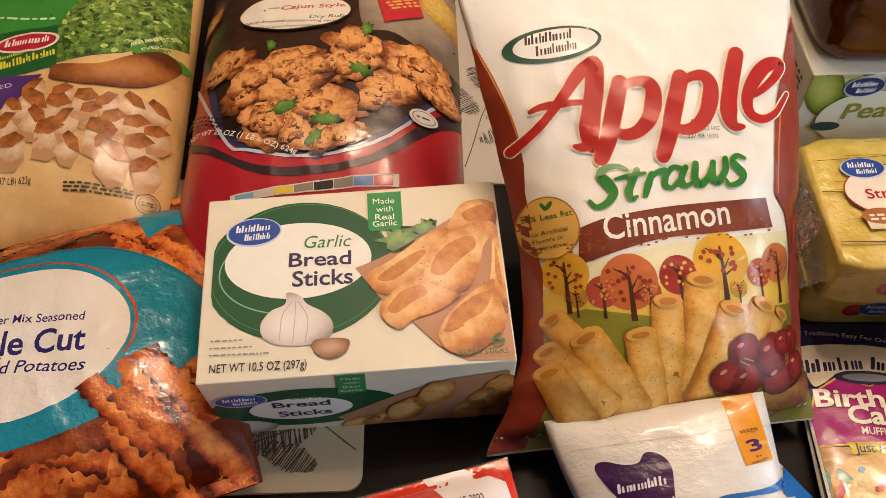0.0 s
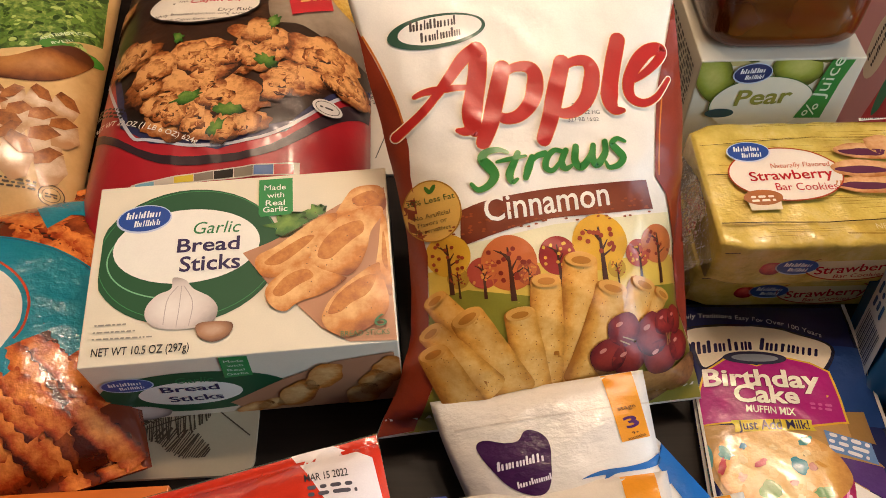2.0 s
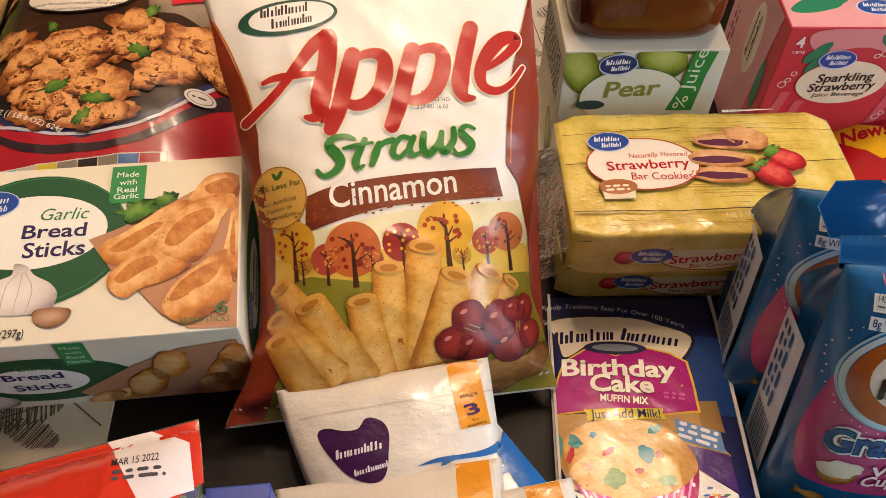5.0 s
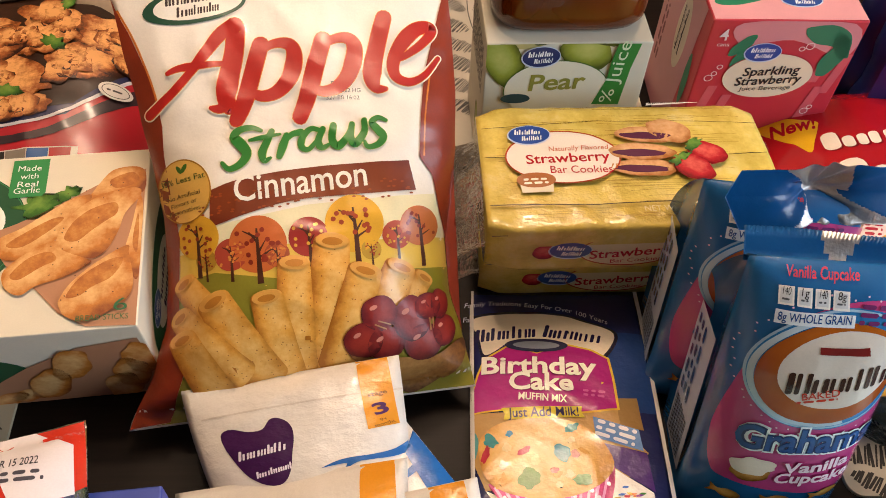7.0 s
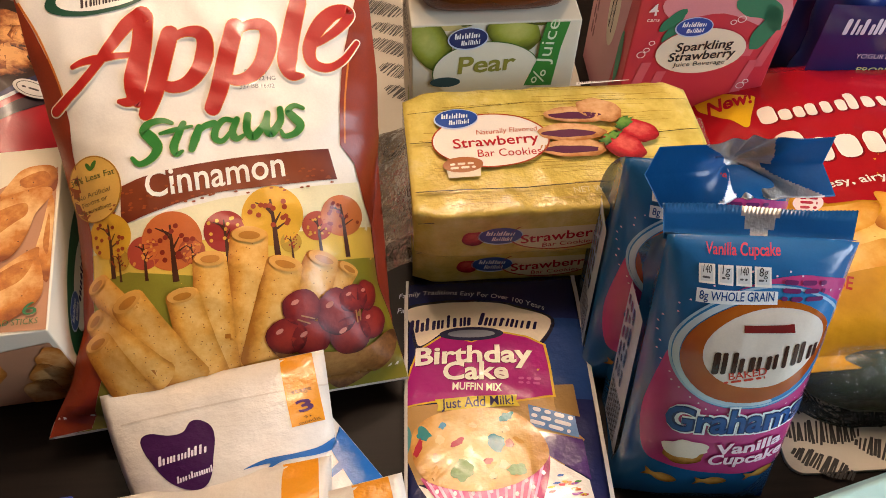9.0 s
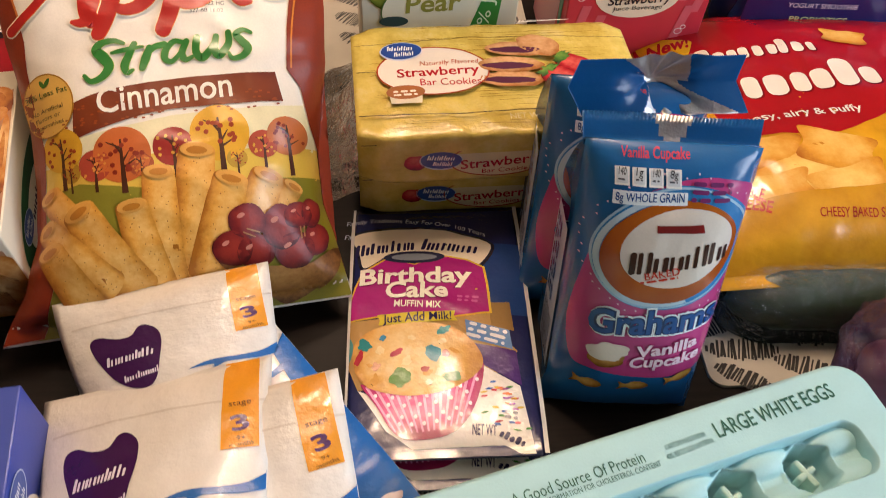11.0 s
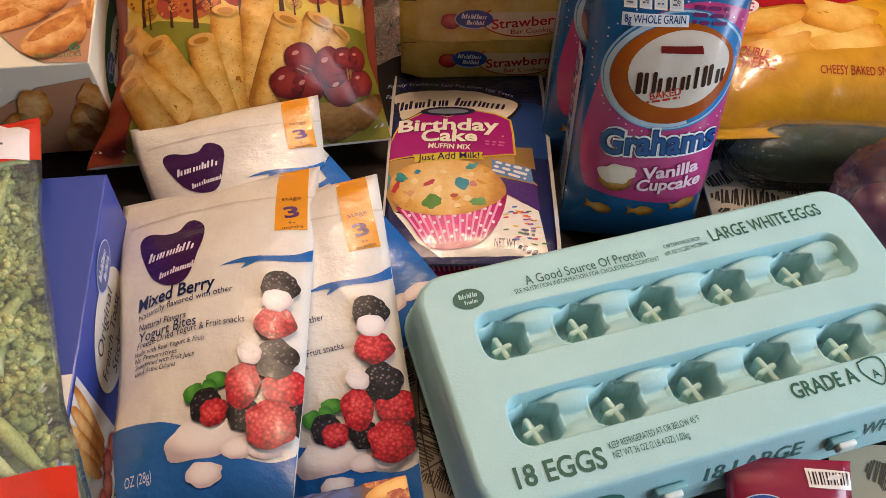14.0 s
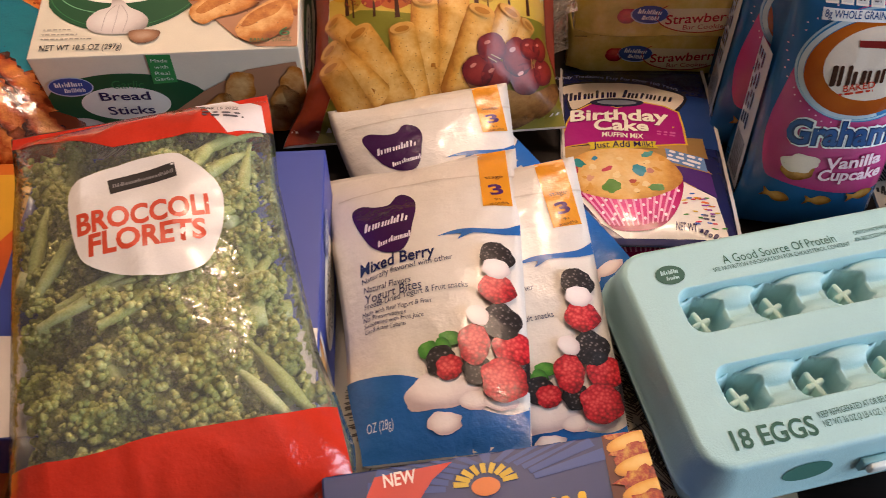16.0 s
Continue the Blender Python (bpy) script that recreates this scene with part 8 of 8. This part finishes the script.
def taco_box():
    s = SH["taco"]
    box = thing("taco_shell_box", box_bm(-s.w / 2, s.w / 2, 0, s.h, -0.104, 0, 0.0012), card("1c3468", 0.42), s.m, "dark blue cardboard box of taco shells", "food box", smooth=False)
    x, y = (-0.01, 14.94)
    for k in range(13):
        a = radians(15 + 12.5 * k)
        printed(s, box, "sun_ray", stroke([(x + 2.4 * math.cos(a), y + 1.5 * math.sin(a)), (x + 6.5 * math.cos(a), y + 4.0 * math.sin(a))], 0.3, 2.2), card("24488a", 0.42), 1)
    printed(s, box, "red_flag", [(-5.87, 16.53), (-1.77, 16.76), (-2.94, 15.95), (-3.65, 15.09), (-8.5, 11.5)], card("c83428", 0.42), 2)
    words(s, box, "NEW", *[(-5.44, 15.91), (-3.74, 15.95)], 0.75, card("f0e0d8"), 3, 0.02)
    for k in range(9):
        a = radians(10 + 20 * k)
        q = (-0.24, 15.28)
        printed(s, box, "sun_mark", stroke([(q[0] + 0.9 * math.cos(a), q[1] + 0.6 * math.sin(a)), (q[0] + 1.7 * math.cos(a), q[1] + 1.15 * math.sin(a))], 0.24, 1.3), card("c8a82c", 0.42), 3)
    printed(s, box, "sun_disc", ell(*(-0.27, 15.16), 0.75, 0.5), card("d8742c", 0.42), 4)
    scrawl(s, box, (-4.8, 12.0), (5.2, 12.6), 2.4, card("e0b41c", 0.42), 4, 41)
    printed(s, box, "picture_ground", [(6.33, 17.1), (9.6, 17.12), (8.5, 4), (5.2, 4)], card("5a2010", 0.42), 2)
    SHELL = food("taco_shell", "a85c14", "dc9a34", "f4d080", 40, 0.4, 0.7, 0.42, 0.1)
    FILL = food("taco_filling", "3a1408", "a8381c", "d8a03c", 240, 1.0, 0.2, 0.42, 0.1)
    for k in range(5):
        q = [(7.99, 16.61), (8.06, 15.31), (8.08, 13.91), (7.96, 12.58), (7.84, 11.3)][k]
        printed(s, box, "filling_picture", blob(q[0], q[1] + 0.45, 1.55, 0.6, 8, k, 0.3, 30, 3), FILL, 4 + 2 * k)
        printed(s, box, "taco_picture", ell(q[0], q[1] - 0.25, 1.6, 0.55, 8, 24), SHELL, 5 + 2 * k, pic=(q[0], q[1] - 0.25, 1.6, 0.6, 8))


taco_box()


def beef_pouch():
    s = Sheet(plane((0.487, -0.146, 0.010), (1, -0.09, 0.04), (-0.02, 0.85, 0.42)), 0.070, 0.112, 0.012, 0.006, 0.0018, 15.0)
    f = lambda c: ink(c, 0.22, 0.35)
    p = thing("frozen_pouch", pillow_mesh(s, 0.008), f("8a1c3c"), s.m, "maroon plastic pouch leaning on the egg carton", "food pouch")
    badge(s, p, -1.6, 8.4, 1.35, 0.85, 0, 3)
    printed(s, p, "barcode_label", [(0.9, 9.7), (3.4, 9.6), (3.4, 10.6), (0.9, 10.7)], f("e4dcd8"), 3)
    for k in range(12):
        printed(s, p, "barcode_bar", [(1.05 + 0.19 * k, 9.85), (1.05 + 0.19 * k + (0.06, 0.1)[k % 2], 9.85), (1.05 + 0.19 * k + (0.06, 0.1)[k % 2], 10.5), (1.05 + 0.19 * k, 10.5)], f("201c1c"), 4)
    printed(s, p, "green_curve", stroke(smooth([(-3.2, 6.6), (-1, 7.4), (1, 8.6), (3.4, 9.0)], False), 0.25), f("5a8a34"), 3)
    printed(s, p, "pale_panel", smooth([(-3.2, 6.2), (-1, 7.0), (1, 8.2), (3.4, 8.6), (3.4, 2), (-3.2, 2)]), f("d8ccc4"), 2)


beef_pouch()


def orange_box():
    box = thing("cracker_box", box_bm(-0.24, 0, -0.30, 0, -0.044, 0, 0.001), card("d8701c", 0.42), pose(-0.098, 0.178, 0.0472, 0, 0, 3), "orange and yellow cardboard snack box", "food box", smooth=False)
    t = beside(pose(-0.12, -0.30, 0), 0.24, 0.30)
    printed(t, box, "yellow_panel", [(-11.8, 0.2), (11.8, 0.2), (11.8, 28.2), (6, 28.8), (-11.8, 28.6)], card("e0a82a", 0.42), 1)
    printed(t, box, "orange_panel", [(4, 0.4), (11.8, 0.4), (11.8, 24), (8, 25), (5, 20)], card("d8601c", 0.42), 2)
    bars(t, box, (7, 4), (10.5, 4.4), 0.3, card("e8d8c0"), 3, 6, 8)


orange_box()


# ---------------------------------------------------------------- bag of broccoli
def floret_mesh(seed):
    """A broccoli floret: forked pale stem and a crown of many small buds."""
    rnd = random.Random(seed)
    bm = bmesh.new()

    def limb(a, b, r0, r1):
        d = (b - a).normalized()
        side = d.orthogonal().normalized()
        up = d.cross(side)
        rows = []
        for k in range(4):
            t = k / 3
            c = a.lerp(b, t)
            r = r0 + (r1 - r0) * t
            rows.append([bm.verts.new(c + (side * math.cos(w) + up * math.sin(w)) * r) for w in [2 * math.pi * i / 8 for i in range(8)]])
        for k in range(3):
            for i in range(8):
                bm.faces.new([rows[k][i], rows[k][(i + 1) % 8], rows[k + 1][(i + 1) % 8], rows[k + 1][i]])
        bm.faces.new(rows[0][::-1])
        bm.faces.new(rows[3])

    foot, fork = Vector((0, 0, -0.016)), Vector((rnd.uniform(-0.003, 0.003), 0, 0.012))
    limb(foot, fork, 0.0062, 0.0050)
    stems = len(bm.faces)
    heads = []
    for k in range(6):
        a = k * 1.05 + rnd.random()
        tip = fork + Vector((math.cos(a) * 0.013, math.sin(a) * 0.013, rnd.uniform(0.013, 0.019))) * (0.6 if k == 5 else 1)
        limb(fork, tip, 0.0038, 0.0026)
        heads.append(tip)
    stems = len(bm.faces)
    for h in heads:
        bmesh.ops.create_icosphere(bm, subdivisions=1, radius=0.0060, matrix=Matrix.Translation(h + Vector((0, 0, 0.002))))
        for k in range(46):
            z = rnd.uniform(-0.75, 1)
            a = rnd.uniform(0, 6.283)
            q = math.sqrt(max(0, 1 - z * z))
            c = h + Vector((q * math.cos(a) * 0.0085, q * math.sin(a) * 0.0085, z * 0.0065 + 0.002))
            new_v = bmesh.ops.create_icosphere(bm, subdivisions=1, radius=rnd.uniform(0.0012, 0.0022), matrix=Matrix.Translation(c))["verts"]
            for v in new_v:
                v.co += Vector((rnd.uniform(-1, 1), rnd.uniform(-1, 1), rnd.uniform(-1, 1))) * 0.0004
    bm.faces.ensure_lookup_table()
    for i, f in enumerate(bm.faces):
        f.material_index = 0 if i < stems else 1
    return mesh_of("floret", bm, [STALK, BUD])


def leafy(name, a, b, c, rough):
    m, n, l, sh = shader(name, rough)
    f = maths(n, l, "ADD", maths(n, l, "MULTIPLY", noise_node(n, l, 60, 3), 0.7), maths(n, l, "MULTIPLY", noise_node(n, l, 800, 2), 0.45))
    oi = n.new("ShaderNodeObjectInfo")
    f = maths(n, l, "ADD", f, maths(n, l, "MULTIPLY", oi.outputs["Random"], 0.14))
    l.new(ramp(n, l, f, [(0.4, rgb(a)), (0.62, rgb(b)), (0.85, rgb(c))]), sh.inputs["Base Color"])
    relief(n, l, sh, noise_node(n, l, 900, 3), 0.5, 0.001)
    return m


STALK = leafy("broccoli_stalk", "848c44", "aab066", "d0d29a", 0.45)
BUD = leafy("broccoli_bud", "4a5224", "949846", "dcd88c", 0.75)


def broccoli_bag():
    s = SH["broccoli"]
    bag = new("broccoli_bag")
    bag.matrix_world = s.m
    tagged(bag, "clear plastic bag of broccoli florets with red ends", "vegetable bag")
    meshes = [floret_mesh(k) for k in range(5)]
    rnd = random.Random(21)
    for k in range(260):
        u, v = rnd.uniform(-0.08, 0.08), rnd.uniform(0.03, 0.272)
        q = Euler((rnd.gauss(0, 0.75), rnd.gauss(0, 0.75), rnd.uniform(0, 6.28))).to_matrix().to_4x4()
        sc = rnd.uniform(1.0, 1.5)
        m = q @ Matrix.Diagonal((sc, sc, sc, 1))
        spots = [m @ w.co for w in list(meshes[k % 5].vertices)[::5]]
        gap = min(min(u + w.x - s.edges(v + w.y)[0], s.edges(v + w.y)[1] - u - w.x) for w in spots)
        if gap < 0.002 or min(v + w.y for w in spots) < 0.018 or max(v + w.y for w in spots) > 0.284:
            continue
        room = min(s.bulge(u + w.x, v + w.y) - w.z for w in spots)
        o = new("floret", meshes[k % 5])
        o.parent = bag
        o.matrix_basis = Matrix.Translation((u, v, room - 0.0032 - 0.008 * (k % 3))) @ m
    # longer pale stalks across the middle
    for k, (u, v, t, L) in enumerate(((-0.02, 0.150, 8, 0.07), (-0.03, 0.140, 3, 0.072), (-0.005, 0.133, 12, 0.055), (0.024, 0.165, 32, 0.06), (0.028, 0.175, 22, 0.06), (0.035, 0.232, 50, 0.05), (0.045, 0.222, 28, 0.05), (0.05, 0.247, 20, 0.05), (0.058, 0.215, 75, 0.05), (-0.055, 0.17, 35, 0.04), (-0.066, 0.19, 70, 0.04), (0.06, 0.07, 130, 0.05), (0.05, 0.062, 140, 0.04))):
        bm = bmesh.new()
        rows = []
        for j in range(9):
            f = j / 8 - 0.5
            x, y = u + L * f * math.cos(radians(t)), v + L * f * math.sin(radians(t)) + 0.006 * math.sin(3 * f)
            z = s.bulge(max(-0.09, min(0.09, x)), y) - 0.0095
            r = 0.0042 * (1 - 0.5 * f) * (0.75 + 0.25 * math.cos(7 * f))
            rows.append([bm.verts.new((x - r * math.sin(radians(t)) * math.cos(w), y + r * math.cos(radians(t)) * math.cos(w), z + r * math.sin(w))) for w in [2 * math.pi * i / 10 for i in range(10)]])
        for j in range(8):
            for i in range(10):
                bm.faces.new([rows[j][i], rows[j + 1][i], rows[j + 1][(i + 1) % 10], rows[j][(i + 1) % 10]])
        bmesh.ops.recalc_face_normals(bm, faces=list(bm.faces))
        part("stalk", bm, STALK, bag)
    film = pillow_mesh(s, 0.012)
    part("bag_film", film, clear_film("bag_film", "d0d2cc", 0.07, 0.11, 0.55, 20), bag, "clear crinkled plastic film").visible_shadow = False
    R = ink("cc3420", 0.12, 0.5, 0.10, 0.28)
    printed(s, bag, "red_band", [(-8.6, 0.1), (8.6, 0.1), *smooth([(8.48, 5.26), (5.15, 4.67), (0.12, 4.85), (-4.1, 4.76), (-8.25, 5.47)], False)], R, 1, "glossy red printed foot")
    printed(s, bag, "red_band", [(-9.06, 28.92), (-4.64, 26.54), (-1.61, 24.24), (3.35, 24.57), (5.85, 24.27), (8.2, 26.06), (8.2, 29.9), (-9.0, 29.9)], R, 1, "red printed head")
    printed(s, bag, "date_label", [(3.2, 30.19), (4.34, 30.93), (7.65, 28.44), (7.6, 25.49), (5.28, 24.46)], ink("e4dcdc", 0.3, 0.2), 3, "white date label")
    words(s, bag, "MAR 15 2022", *[(3.78, 27.48), (6.12, 27.43)], 0.55, ink("26222a"), 5, 0.01)
    bars(s, bag, *[(3.84, 26.92), (6.42, 26.78)], 0.25, ink("4a464e"), 5, 2, 4)
    label = printed(s, bag, "white_label", smooth([(-4.24, 20.74), (-3.26, 21.94), (-1.32, 22.51), (1.72, 22.88), (2.85, 22.06), (4.3, 19.89), (4.43, 17.91), (3.82, 15.45), (2.58, 13.87), (-0.43, 13.98), (-2.99, 15.24), (-3.9, 16.89)]), ink("ddd8d2", 0.3, 0.2), 3, "white rounded label")
    printed(s, label, "dark_plate", [(-1.99, 21.34), (1.95, 21.99), (2.06, 20.84), (-1.82, 20.18)], ink("2a2624", 0.3, 0.2), 4)
    scrawl(s, bag, *[(-1.68, 20.67), (1.88, 21.17)], 0.32, ink("8a8684"), 5, 6)
    words(s, label, "BROCCOLI", *[(-3.77, 17.65), (3.64, 17.66)], 1.5, ink("cf4a2c", 0.3, 0.2), 4, 0.034)
    words(s, label, "FLORETS", *[(-3.17, 16.04), (3.29, 15.89)], 1.5, ink("cf4a2c", 0.3, 0.2), 4, 0.034)


broccoli_bag()
